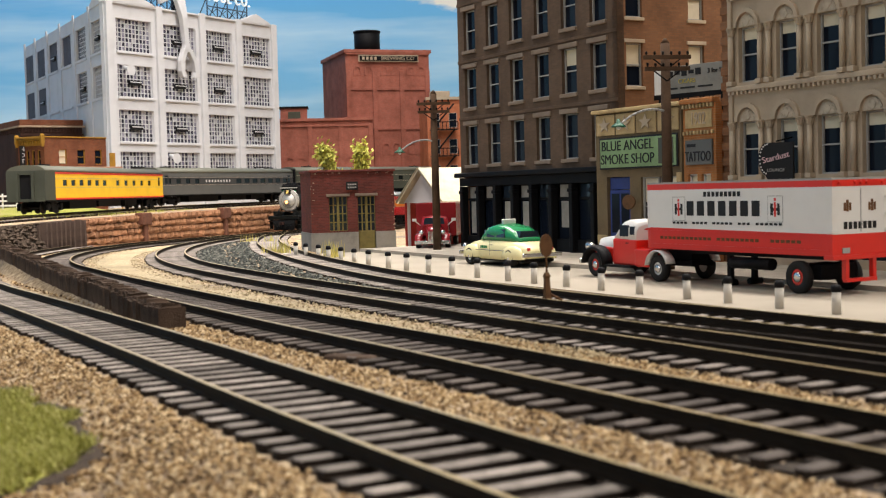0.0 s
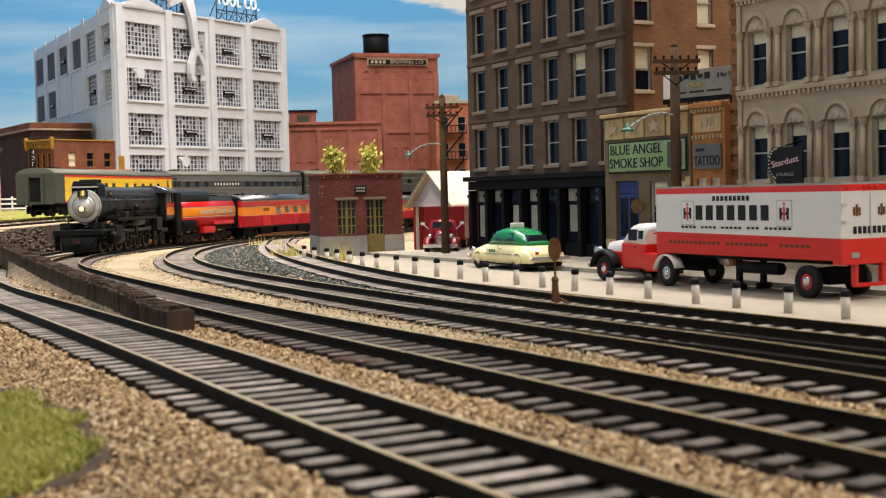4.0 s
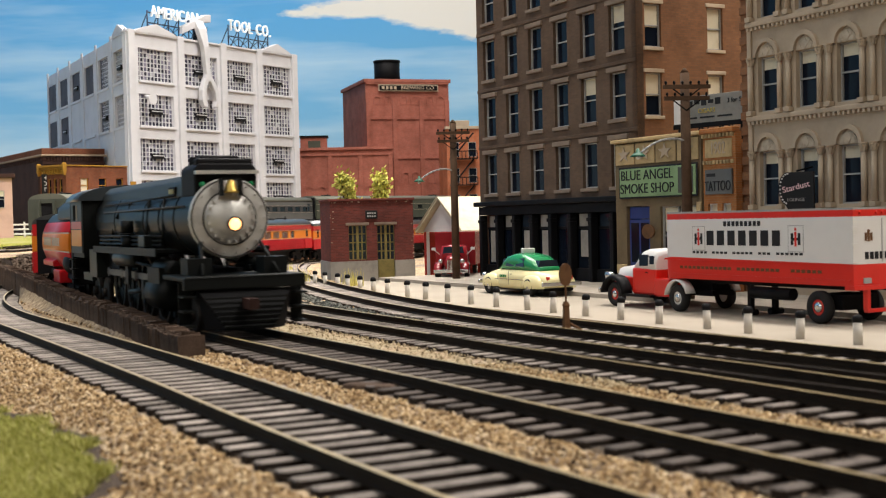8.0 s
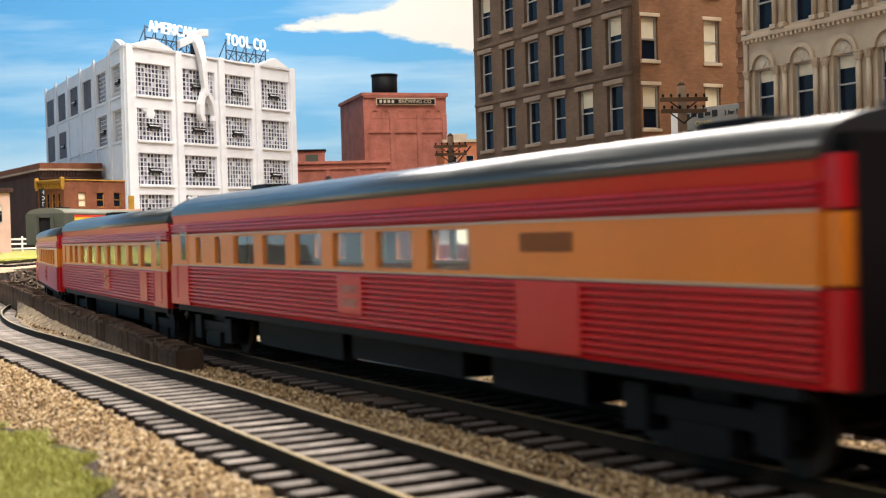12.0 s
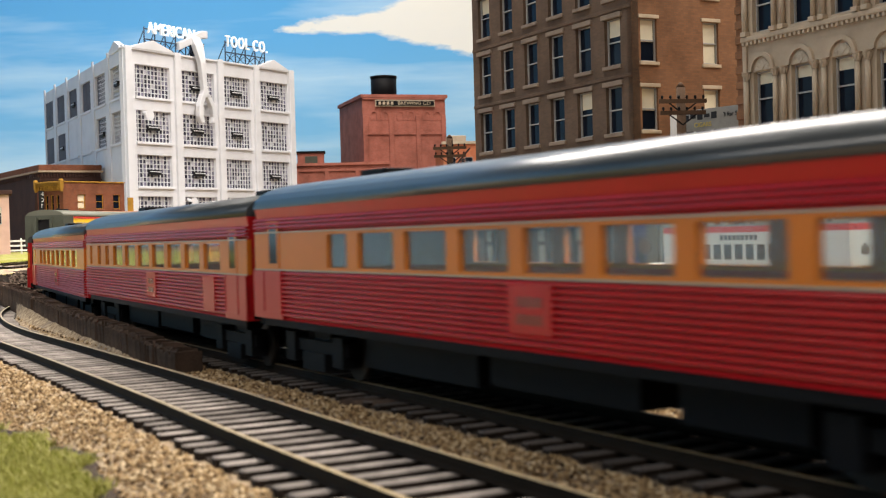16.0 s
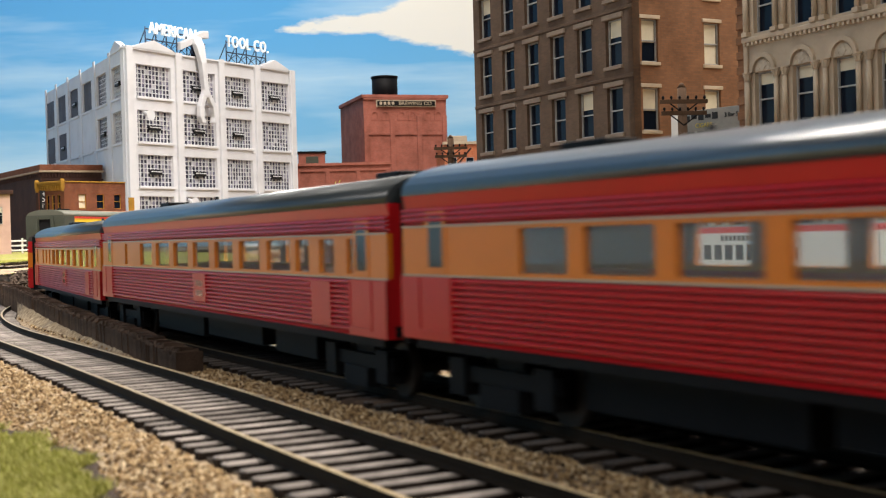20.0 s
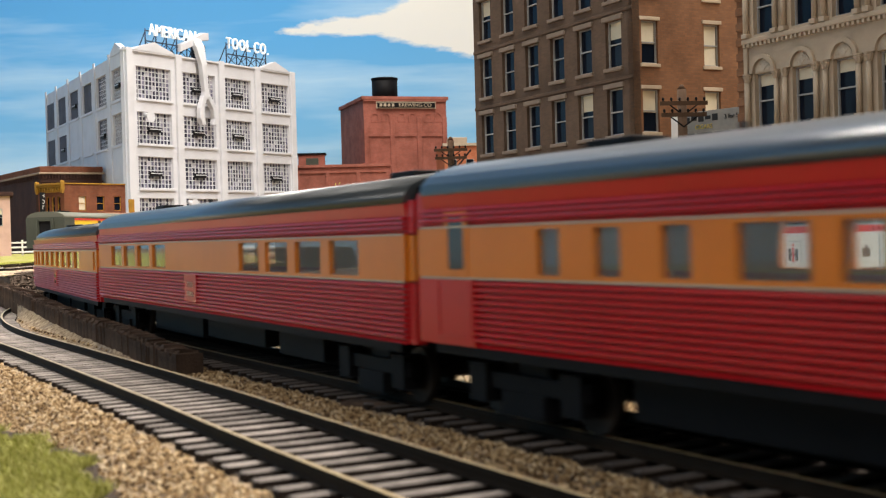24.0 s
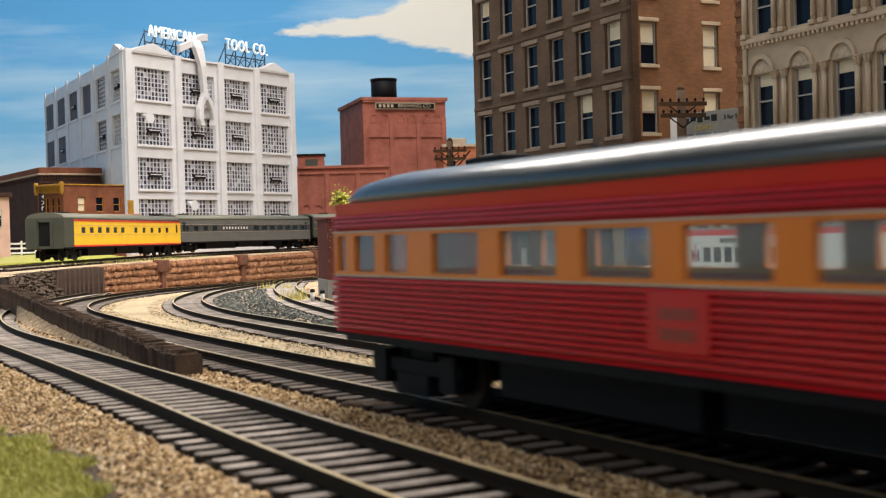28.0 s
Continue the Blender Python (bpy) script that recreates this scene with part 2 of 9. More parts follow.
M["tyre"] = plain("tyre", (0.014, 0.013, 0.013), 0.85, grime=0.2)
M["ink"] = plain("sign_ink", (0.009, 0.009, 0.010), 0.6, grime=0.1)
M["cream"] = plain("taxi_cream", (0.78, 0.70, 0.38), 0.25, 0, 0.55, grime=0.05)
M["green"] = plain("taxi_green", (0.012, 0.20, 0.07), 0.25, 0, 0.55, grime=0.08)
M["chrome"] = plain("chrome", (0.65, 0.65, 0.65), 0.2, 0.9, 0.5, grime=0.1)
M["wood_pole"] = plain("pole_wood", (0.075, 0.046, 0.029), 0.95, spec=0.1, grime=0.35, size=0.5)
M["sign_green"] = plain("sign_green", (0.20, 0.30, 0.15), 0.7, grime=0.25, size=0.8)
M["blue_door"] = plain("blue_door", (0.02, 0.035, 0.16), 0.5, grime=0.3)
M["lamp_green"] = plain("lamp_green", (0.015, 0.09, 0.05), 0.4, grime=0.2)
M["leaf"] = plain("leaf_yellow_green", (0.62, 0.60, 0.13), 0.8, grime=0.35, size=0.3, each=0.3)
M["straw"] = plain("straw_grass", (0.55, 0.48, 0.14), 0.9, grime=0.3, size=0.4)
M["post"] = plain("bollard_white", (0.52, 0.49, 0.44), 0.7, grime=0.15, size=0.4)
M["shed_roof"] = plain("shed_roof", (0.48, 0.44, 0.33), 0.85, grime=0.15, size=0.7)
M["rust"] = plain("rust", (0.12, 0.055, 0.02), 0.8, grime=0.4, size=0.3)
M["gold"] = plain("brass", (0.55, 0.38, 0.10), 0.35, 0.8, grime=0.15)
M["lamp_glow"] = glow("headlamp_glow", (1.0, 0.46, 0.16), 3.6)
M["bed"] = ground_mix("track_bed", (0.05, 0.038, 0.03), (0.12, 0.093, 0.072), (0.22, 0.17, 0.13), 0.14)
M["bed_dark"] = ground_mix("dark_track_bed", (0.018, 0.014, 0.012), (0.04, 0.032, 0.027), (0.085, 0.07, 0.058), 0.14)
M["sand"] = ground_mix("yellow_sand", (0.15, 0.11, 0.065), (0.34, 0.275, 0.175), (0.52, 0.44, 0.30), 0.10, patches=(0.24, 0.19, 0.12))
M["casing"] = plain("casing_grey", (0.024, 0.030, 0.031), 0.5, 0.0, 0.4, grime=0.25, size=1.2)


# ---- mesh helpers (prototype metres) ----
def box(bm, x0, x1, y0, y1, z0, z1, m=None, mat=0):
    vs = [bm.verts.new((x, y, z)) for x in (x0, x1) for y in (y0, y1) for z in (z0, z1)]
    if m is not None:
        for v in vs:
            v.co = m @ v.co
    for f in ((0, 1, 3, 2), (4, 6, 7, 5), (0, 4, 5, 1), (2, 3, 7, 6), (0, 2, 6, 4), (1, 5, 7, 3)):
        bm.faces.new([vs[i] for i in f]).material_index = mat
    return vs


def rod(bm, p, q, r, r2=None, n=10, mat=0, caps=True):
    p, q = Vector(p), Vector(q)
    r2 = r if r2 is None else r2
    d = (q - p).normalized()
    a = d.orthogonal().normalized()
    b = d.cross(a)
    rings = []
    for c, rr in ((p, r), (q, r2)):
        rings.append([bm.verts.new(c + rr * (math.cos(2 * math.pi * i / n) * a + math.sin(2 * math.pi * i / n) * b)) for i in range(n)])
    for i in range(n):
        f = bm.faces.new((rings[0][i], rings[0][(i + 1) % n], rings[1][(i + 1) % n], rings[1][i]))
        f.smooth, f.material_index = True, mat
    if caps:
        bm.faces.new(rings[0][::-1]).material_index = mat
        bm.faces.new(rings[1]).material_index = mat


def loft(bm, sections, mat=0, smooth=True, caps=True, closed=True):
    """Joins rings of equal point count."""
    rings = [[bm.verts.new(p) for p in s] for s in sections]
    n = len(rings[0])
    for a, b in zip(rings, rings[1:]):
        for i in range(n if closed else n - 1):
            f = bm.faces.new((a[i], a[(i + 1) % n], b[(i + 1) % n], b[i]))
            f.smooth, f.material_index = smooth, mat
    if caps and closed:
        bm.faces.new(rings[0][::-1]).material_index = mat
        bm.faces.new(rings[-1]).material_index = mat


def sweep(bm, profile, x0, x1, mat=0, smooth=False, caps=True):
    """Profile of (y, z) pulled along x."""
    loft(bm, [[(x, y, z) for y, z in profile] for x in (x0, x1)], mat, smooth, caps)


def mesh_of(name, bm, mats):
    bmesh.ops.recalc_face_normals(bm, faces=bm.faces)
    bmesh.ops.scale(bm, vec=(K, K, K), verts=bm.verts)
    me = bpy.data.meshes.new(name)
    bm.to_mesh(me)
    bm.free()
    for mt in (mats if isinstance(mats, (list, tuple)) else [mats]):
        me.materials.append(mt)
    return me


def part(name, bm, mats, parent, label="", at=None, bevel=0.0):
    ob = new(name, mesh_of(name, bm, mats))
    ob.parent = parent
    if at is not None:
        ob.matrix_basis = at
    if bevel:
        mod = ob.modifiers.new("bevel", "BEVEL")
        mod.width, mod.segments, mod.limit_method = bevel * K, 2, "ANGLE"
    if label:
        ob["label"] = label
    return ob


def at(x, y, z, rz=0.0, rx=0.0, ry=0.0):
    return pose(x * K, y * K, z * K, rx, ry, rz)


def thing(name, m, label, category, group="", kind=""):
    ob = new(name)
    ob.empty_display_size = 0.01
    ob.matrix_basis = m
    return tagged(ob, label, category, group, kind)


def slab_part(name, parent, mat, dims, m=None, bevel=0.02, label=""):
    bm = bmesh.new()
    box(bm, *dims, m)
    return part(name, bm, mat, parent, label, bevel=bevel)


def piece(name, me, parent, m):
    """One of many alike pieces that share a mesh."""
    ob = new(name, me)
    ob.parent = parent
    ob.matrix_basis = m
    return ob


def words(name, text, size, mat, parent, m, depth=0.02, stretch=1.0, align="CENTER", label="", spacing=1.0):
    """Lettering in the built-in font, turned into a mesh."""
    cu = bpy.data.curves.new(name, "FONT")
    cu.body, cu.size, cu.extrude, cu.align_x, cu.align_y = text, size, depth, align, "CENTER"
    cu.space_character = spacing
    tmp = bpy.data.objects.new(name, cu)
    scene.collection.objects.link(tmp)
    me = bpy.data.meshes.new_from_object(tmp.evaluated_get(bpy.context.evaluated_depsgraph_get()))
    bpy.data.objects.remove(tmp)
    me.transform(Matrix.Diagonal((K * stretch, K, K, 1)))
    me.materials.clear()
    me.materials.append(mat)
    ob = new(name, me)
    ob.parent, ob.matrix_basis = parent, m
    if label:
        ob["label"] = label
    return ob


# ---- plan: track centre lines as runs of (length, curvature) ----
def run(x, y, heading, legs, step=0.25):
    pts = [(x, y, heading)]
    for length, k in legs:
        n = max(1, round(length / step))
        d = length / n
        for _ in range(n):
            x += d * math.cos(heading + k * d / 2)
            y += d * math.sin(heading + k * d / 2)
            heading += k * d
            pts.append((x, y, heading))
    return np.array(pts)


def fall(y):
    """The board sinks gently away from the camera."""
    return -0.009 * np.maximum(0.0, np.asarray(y) - 20.0)


BACK = 205.0
H_B = 2.10345
LINE_A = run(6.2458 + 30 * 0.526, 2.0 - 30 * 0.85, 2.1245, [(30, 0), (20, -0.0042), (20, 0.0011), (40, -0.010), (40, -0.004)])
LINE_B = run(9.840 - BACK * math.cos(H_B), 3.0 - BACK * math.sin(H_B), H_B,
             [(BACK, 0), (38, -0.002355), (18, -0.002354), (45.87, -0.01549), (50, 0), (60, -0.024), (160, 0)])
LINE_C = run(11.8605 + 30 * 0.477, 6.0 - 30 * 0.879, 2.0684, [(30, 0), (28.25, -0.0022), (18, -0.0028), (50, -0.0100), (40, -0.012)])
LINE_D = run(14.7506 + 30 * 0.508, 8.0 - 30 * 0.861, 2.1035, [(30, 0), (22.16, -0.0037), (18, -0.0093), (40, -0.0037), (25, -0.004)])
LINE_E = run(21.4, -10.0, 2.150, [(29.0, 0.0), (11, -0.008)])
B_S = np.arange(len(LINE_B)) * 0.25 - BACK


def offset(line, d):
    return np.stack([line[:, 0] - d * np.sin(line[:, 2]), line[:, 1] + d * np.cos(line[:, 2])], 1)


def near_line(line, x, y):
    """Signed distance, left of the line positive, for arrays x, y."""
    best = np.full(x.shape, 1e9)
    sign = np.zeros(x.shape)
    for px, py, h in line[::6]:
        d = np.hypot(x - px, y - py)
        s = -(x - px) * math.sin(h) + (y - py) * math.cos(h)
        closer = d < best
        best = np.where(closer, d, best)
        sign = np.where(closer, s, sign)
    return best, sign


def street(u, w, z=0.0):
    """Street axes: u along the house fronts towards the camera, w into the houses; origin at the corner house's front corner."""
    return (8.36 + 0.454 * u + 0.891 * w, 52.75 - 0.891 * u + 0.454 * w, z)


STREET_RZ = -63.0
Z_ST = -0.45

# ---- ground ----
def ground_sheet():
    xs, ys = np.arange(-60, 40.01, 0.5), np.arange(-20, 130.01, 0.5)
    X, Y = np.meshgrid(xs, ys)
    d = np.full(X.shape, 1e9)
    for line in (LINE_A, LINE_B, LINE_C, LINE_D):
        d = np.minimum(d, near_line(line, X, Y)[0])
    rng = np.random.RandomState(4)
    Z = fall(Y) - 0.11 - 0.32 * np.clip((d - 1.9) / 1.3, 0, 1) + rng.uniform(-0.03, 0.03, X.shape)
    edge = np.clip(np.minimum(np.minimum(X + 60, 40 - X), np.minimum(Y + 20, 130 - Y)) / 5.0, 0, 1)
    Z = Z * edge + (1 - edge) * -1.6
    nx, ny = len(xs), len(ys)
    verts = np.stack([X.ravel(), Y.ravel(), Z.ravel()], 1) * K
    i = np.arange(nx * ny).reshape(ny, nx)
    faces = np.stack([i[:-1, :-1].ravel(), i[:-1, 1:].ravel(), i[1:, 1:].ravel(), i[1:, :-1].ravel()], 1)
    me = bpy.data.meshes.new("ground")
    me.from_pydata(verts.tolist(), [], faces.tolist())
    me.materials.append(M["gravel"])
    ob = new("ground", me)
    tagged(ob, "tan gravel yard ground of the railway board", "ground", kind="structure")
    bm = bmesh.new()
    box(bm, -130, 250, -190, 214, -3.0, -1.55)
    tagged(new("board", mesh_of("board", bm, M["gravel"])), "wide gravel-covered base board of the layout", "ground", kind="structure")


ground_sheet()


def room():
    def slab(name, x0, x1, y0, y1, z0, z1, mat, label):
        bm = bmesh.new()
        box(bm, x0, x1, y0, y1, z0, z1)
        tagged(new(name, mesh_of(name, bm, mat)), label, "wall" if "wall" in name else "ceiling" if name == "ceiling" else "backdrop", kind="structure")
    slab("backdrop", -130, 250, 214, 216, -3, 150, M["sky"], "painted blue sky backdrop with streaked white clouds")
    slab("wall_south", -130, 250, -192, -190, -3, 150, M["room"], "plain dark grey wall of the layout room, out of view")
    slab("backdrop_west", -132, -130, -192, 214, -3, 150, M["sky"], "painted blue sky backdrop along the side of the layout")
    slab("wall_east", 250, 252, -192, 216, -3, 150, M["room"], "plain dark grey wall of the layout room, out of view")
    slab("ceiling", -132, 252, -192, 216, 150, 152, M["room"], "plain dark grey ceiling of the layout room, out of view")


room()


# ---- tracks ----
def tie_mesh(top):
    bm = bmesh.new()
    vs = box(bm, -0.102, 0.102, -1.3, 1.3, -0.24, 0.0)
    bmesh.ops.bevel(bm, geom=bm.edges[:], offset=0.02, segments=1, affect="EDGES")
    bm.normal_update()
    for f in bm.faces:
        # Tops keep the wood colour, all other faces get the painted shade.
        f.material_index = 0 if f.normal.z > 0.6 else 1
    return mesh_of("tie", bm, [M[top], M["tie_side_shade"]])


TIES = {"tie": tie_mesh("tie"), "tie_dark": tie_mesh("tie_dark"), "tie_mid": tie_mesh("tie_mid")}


def track(line, lo, hi, label, gap=0.555, lift=None, jitter=1, bed="bed", wood="tie"):
    """Rails and ties along a centre line between two stretches of it, in metres from its start."""
    th = thing("railway_track", at(0, 0, 0), label, "track")
    s = np.arange(len(line)) * 0.25
    use = line[(s >= lo) & (s <= hi)]
    z = fall(use[:, 1]) if lift is None else lift(use[:, 1])
    for side in (0.75, -0.75):
        p = offset(use, side)
        bm = bmesh.new()
        prof = [(-0.07, 0.0), (0.07, 0.0), (0.07, 0.02), (0.016, 0.04), (0.016, 0.125), (0.037, 0.135), (0.037, 0.175), (-0.037, 0.175), (-0.037, 0.135), (-0.016, 0.125), (-0.016, 0.04), (-0.07, 0.02)]
        secs = []
        for (x, y), h, zz in zip(p[::2], use[::2, 2], z[::2]):
            secs.append([(x - a * math.sin(h), y + a * math.cos(h), zz + b) for a, b in prof])
        loft(bm, secs, 0, False)
        bm.normal_update()
        for f in bm.faces:
            if abs(f.normal.z) > 0.9 and f.calc_center_median().z > fall(f.calc_center_median().y) + 0.15:
                f.material_index = 1
        part("rail", bm, [M["rail"], M["rail_top"]], th)
    bm = bmesh.new()
    l, r = offset(use, 1.22)[::4], offset(use, -1.22)[::4]
    vl = [bm.verts.new((x, y, zz - 0.085)) for (x, y), zz in zip(l, z[::4])]
    vr = [bm.verts.new((x, y, zz - 0.085)) for (x, y), zz in zip(r, z[::4])]
    for i in range(len(vl) - 1):
        bm.faces.new((vr[i], vr[i + 1], vl[i + 1], vl[i]))
    part("ballast_bed", bm, M[bed], th, "ballast between the ties")
    rng = random.Random(int(lo * 7 + hi))
    n = int((hi - lo) / gap)
    for i in range(n):
        q = lo + (i + 0.5) * gap + rng.uniform(-0.04, 0.04) * jitter
        k = min(int(q / 0.25), len(line) - 1)
        x, y, h = line[k]
        x += (q - k * 0.25) * math.cos(h)
        y += (q - k * 0.25) * math.sin(h)
        zz = float(fall(y)) if lift is None else float(lift(y))
        o = rng.uniform(-0.05, 0.05) * jitter
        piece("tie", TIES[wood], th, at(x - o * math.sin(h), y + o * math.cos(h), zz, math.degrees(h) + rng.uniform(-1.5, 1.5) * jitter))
    return th


track(LINE_A, 26, 128, "near track with rusty rails and grey weathered ties", bed="bed_dark")
track(LINE_B, BACK - 8, BACK + 150, "curved main track with rusty rails and dark oily ties", bed="bed_dark", wood="tie_dark")
track(LINE_C, 22, 150, "curved siding track with rusty rails and weathered ties", wood="tie_mid")
track(LINE_D, 22, 130, "street-side track with rusty rails and weathered ties")


# ---- walls with openings ----
def wall_with(bm, x0, x1, z0, z1, y0, y1, holes, mat=0, m=None):
    """Wall between y0 and y1, in one piece, that leaves out the holes (x0, x1, z0, z1)."""
    def clip(v, lo, hi):
        return min(max(v, lo), hi)
    xs = sorted({round(v, 5) for v in [x0, x1] + [clip(h[i], x0, x1) for h in holes for i in (0, 1)]})
    zs = sorted({round(v, 5) for v in [z0, z1] + [clip(h[i], z0, z1) for h in holes for i in (2, 3)]})
    nx, nz = len(xs) - 1, len(zs) - 1

    known = {}

    def solid(i, j):
        if (i, j) not in known:
            known[(i, j)] = full(i, j)
        return known[(i, j)]

    def full(i, j):
        if not (0 <= i < nx and 0 <= j < nz):
            return False
        cx, cz = (xs[i] + xs[i + 1]) / 2, (zs[j] + zs[j + 1]) / 2
        return not any(h[0] < cx < h[1] and h[2] < cz < h[3] for h in holes)
    made = {}

    def vert(i, j, k):
        if (i, j, k) not in made:
            p = Vector((xs[i], (y0, y1)[k], zs[j]))
            made[(i, j, k)] = bm.verts.new(m @ p if m is not None else p)
        return made[(i, j, k)]

    def quad(*keys):
        bm.faces.new([vert(*k) for k in keys]).material_index = mat
    for i in range(nx):
        for j in range(nz):
            if not solid(i, j):
                continue
            quad((i, j, 0), (i + 1, j, 0), (i + 1, j + 1, 0), (i, j + 1, 0))
            quad((i, j, 1), (i, j + 1, 1), (i + 1, j + 1, 1), (i + 1, j, 1))
            if not solid(i - 1, j):
                quad((i, j, 0), (i, j + 1, 0), (i, j + 1, 1), (i, j, 1))
            if not solid(i + 1, j):
                quad((i + 1, j, 0), (i + 1, j, 1), (i + 1, j + 1, 1), (i + 1, j + 1, 0))
            if not solid(i, j - 1):
                quad((i, j, 0), (i, j, 1), (i + 1, j, 1), (i + 1, j, 0))
            if not solid(i, j + 1):
                quad((i, j + 1, 0), (i + 1, j + 1, 0), (i + 1, j + 1, 1), (i, j + 1, 1))


def b_at(s, d=0.0):
    """Point beside the main track: s along it, d to its left, and the heading."""
    k = int(round((s + BACK) / 0.25))
    x, y, h = LINE_B[k]
    return x - d * math.sin(h), y + d * math.cos(h), h


def retaining():
    """Timber wall of close-set posts between the near track and the main track, rising to the north."""
    th = thing("timber_retaining_wall", at(0, 0, 0), "low dark brown timber retaining wall of close-set posts", "retaining wall")
    meshes = []
    rng = random.Random(3)
    for i in range(5):
        bm = bmesh.new()
        box(bm, -0.148, 0.148, -0.30, 0.30, -1.9, 0.0)
        bmesh.ops.bevel(bm, geom=[e for e in bm.edges if all(v.co.z > -0.5 for v in e.verts)], offset=0.075, segments=3, affect="EDGES")
        for v in bm.verts:
            v.co += Vector((rng.uniform(-0.012, 0.012), rng.uniform(-0.035, 0.035), rng.uniform(-0.03, 0.03)))
        meshes.append(mesh_of("timber_post", bm, M["timber"]))
    line = [b_at(s, 2.0) for s in np.arange(28.4, 55.0, 0.275)]
    x, y, h = line[-1]
    line += [(x + 0.275 * k * math.cos(h), y + 0.275 * k * math.sin(h), h) for k in range(1, 74)]
    bank = []
    for k, (x, y, h) in enumerate(line):
        top = float(np.interp(28.4 + 0.275 * k, [28.4, 31.0, 35.0, 41.5, 49.5, 57.0, 75.0], [0.40, 0.48, 0.63, 0.73, 0.90, 1.05, 1.2]))
        bank.append((x - 0.30 * math.sin(h), y + 0.30 * math.cos(h), h, float(fall(y)) + top - 0.54))
        piece("timber_post", meshes[rng.randrange(5)], th, at(x, y, float(fall(y)) + top + rng.uniform(-0.035, 0.035), math.degrees(h) + rng.uniform(-1, 1)))
    # gravel banked against its near side
    bm = bmesh.new()
    x, y, h, z = bank[0]
    bank = [(x - 1.6 * k * math.cos(h), y - 1.6 * k * math.sin(h), h, float(fall(y)) - 0.16 + (z - float(fall(y)) + 0.16) * f) for k, f in ((3.0, 0.0), (2.0, 0.1), (1.0, 0.4))] + bank
    rows = []
    for x, y, h, z in bank:
        q = LINE_A[int(np.argmin(np.hypot(LINE_A[:, 0] - x, LINE_A[:, 1] - y)))]
        ax, ay = q[0] + 1.28 * math.sin(q[2]), q[1] - 1.28 * math.cos(q[2])
        row = []
        for f in (0.0, 0.3, 0.6, 1.0):
            row.append(bm.verts.new((ax + (x - ax) * f, ay + (y - ay) * f, float(fall(y)) - 0.13 + (z - float(fall(y)) + 0.13) * f ** 1.3 + rng.uniform(-0.03, 0.03))))
        rows.append(row)
    for a, b in zip(rows, rows[1:]):
        for i in range(3):
            bm.faces.new((a[i], a[i + 1], b[i + 1], b[i]))
    tagged(new("gravel_bank", mesh_of("gravel_bank", bm, M["gravel"])), "gravel banked against the timber wall", "ground", kind="structure")


retaining()

WALL = offset(LINE_B, 4.6)
WALL_FROM, WALL_TO = BACK + 71.0, BACK + 150.0


def deck_z(y):
    return 1.25 + 0.0078 * (np.asarray(y) - 90.0)


def upper_ground():
    bm = bmesh.new()
    front = [b_at(s, 4.9)[:2] for s in range(72, 150, 3)]
    vs = [bm.verts.new((x, y, float(deck_z(y)))) for x, y in front]
    far = [(30, 213), (-129, 213), (-129, 131.3), (-90, 122), (-48, 104), (-35, 89), (-27.5, 74)]
    vs += [bm.verts.new((x, y, float(deck_z(y)) if y < 200 else 2.2)) for x, y in far]
    bm.faces.new(vs)
    bm.normal_update()
    bmesh.ops.triangulate(bm, faces=bm.faces)
    tagged(new("embankment_top", mesh_of("embankment_top", bm, M["gravel"])), "gravel top of the raised embankment", "ground", kind="structure")
    bm = bmesh.new()
    line = [(-23.2, 66.8), (-27.5, 74), (-35, 89), (-48, 104), (-90, 122), (-129, 131.3)]
    low = [(x + 0.8, y - 1.6) for x, y in line]
    top = [bm.verts.new((x, y, float(deck_z(y)) + 0.02)) for x, y in line]
    bot = [bm.verts.new((x, y, float(fall(y)) - 0.5)) for x, y in low]
    for i in range(len(line) - 1):
        bm.faces.new((bot[i], bot[i + 1], top[i + 1], top[i]))
    bmesh.ops.subdivide_edges(bm, edges=bm.edges[:], cuts=6, use_grid_fill=True)
    for v in bm.verts:
        v.co += noise.noise_vector(v.co * 0.9) * 0.35
    tagged(new("embankment_slope", mesh_of("embankment_slope", bm, M["rubble"])), "dark rubble slope of the embankment", "ground", kind="structure")


upper_ground()


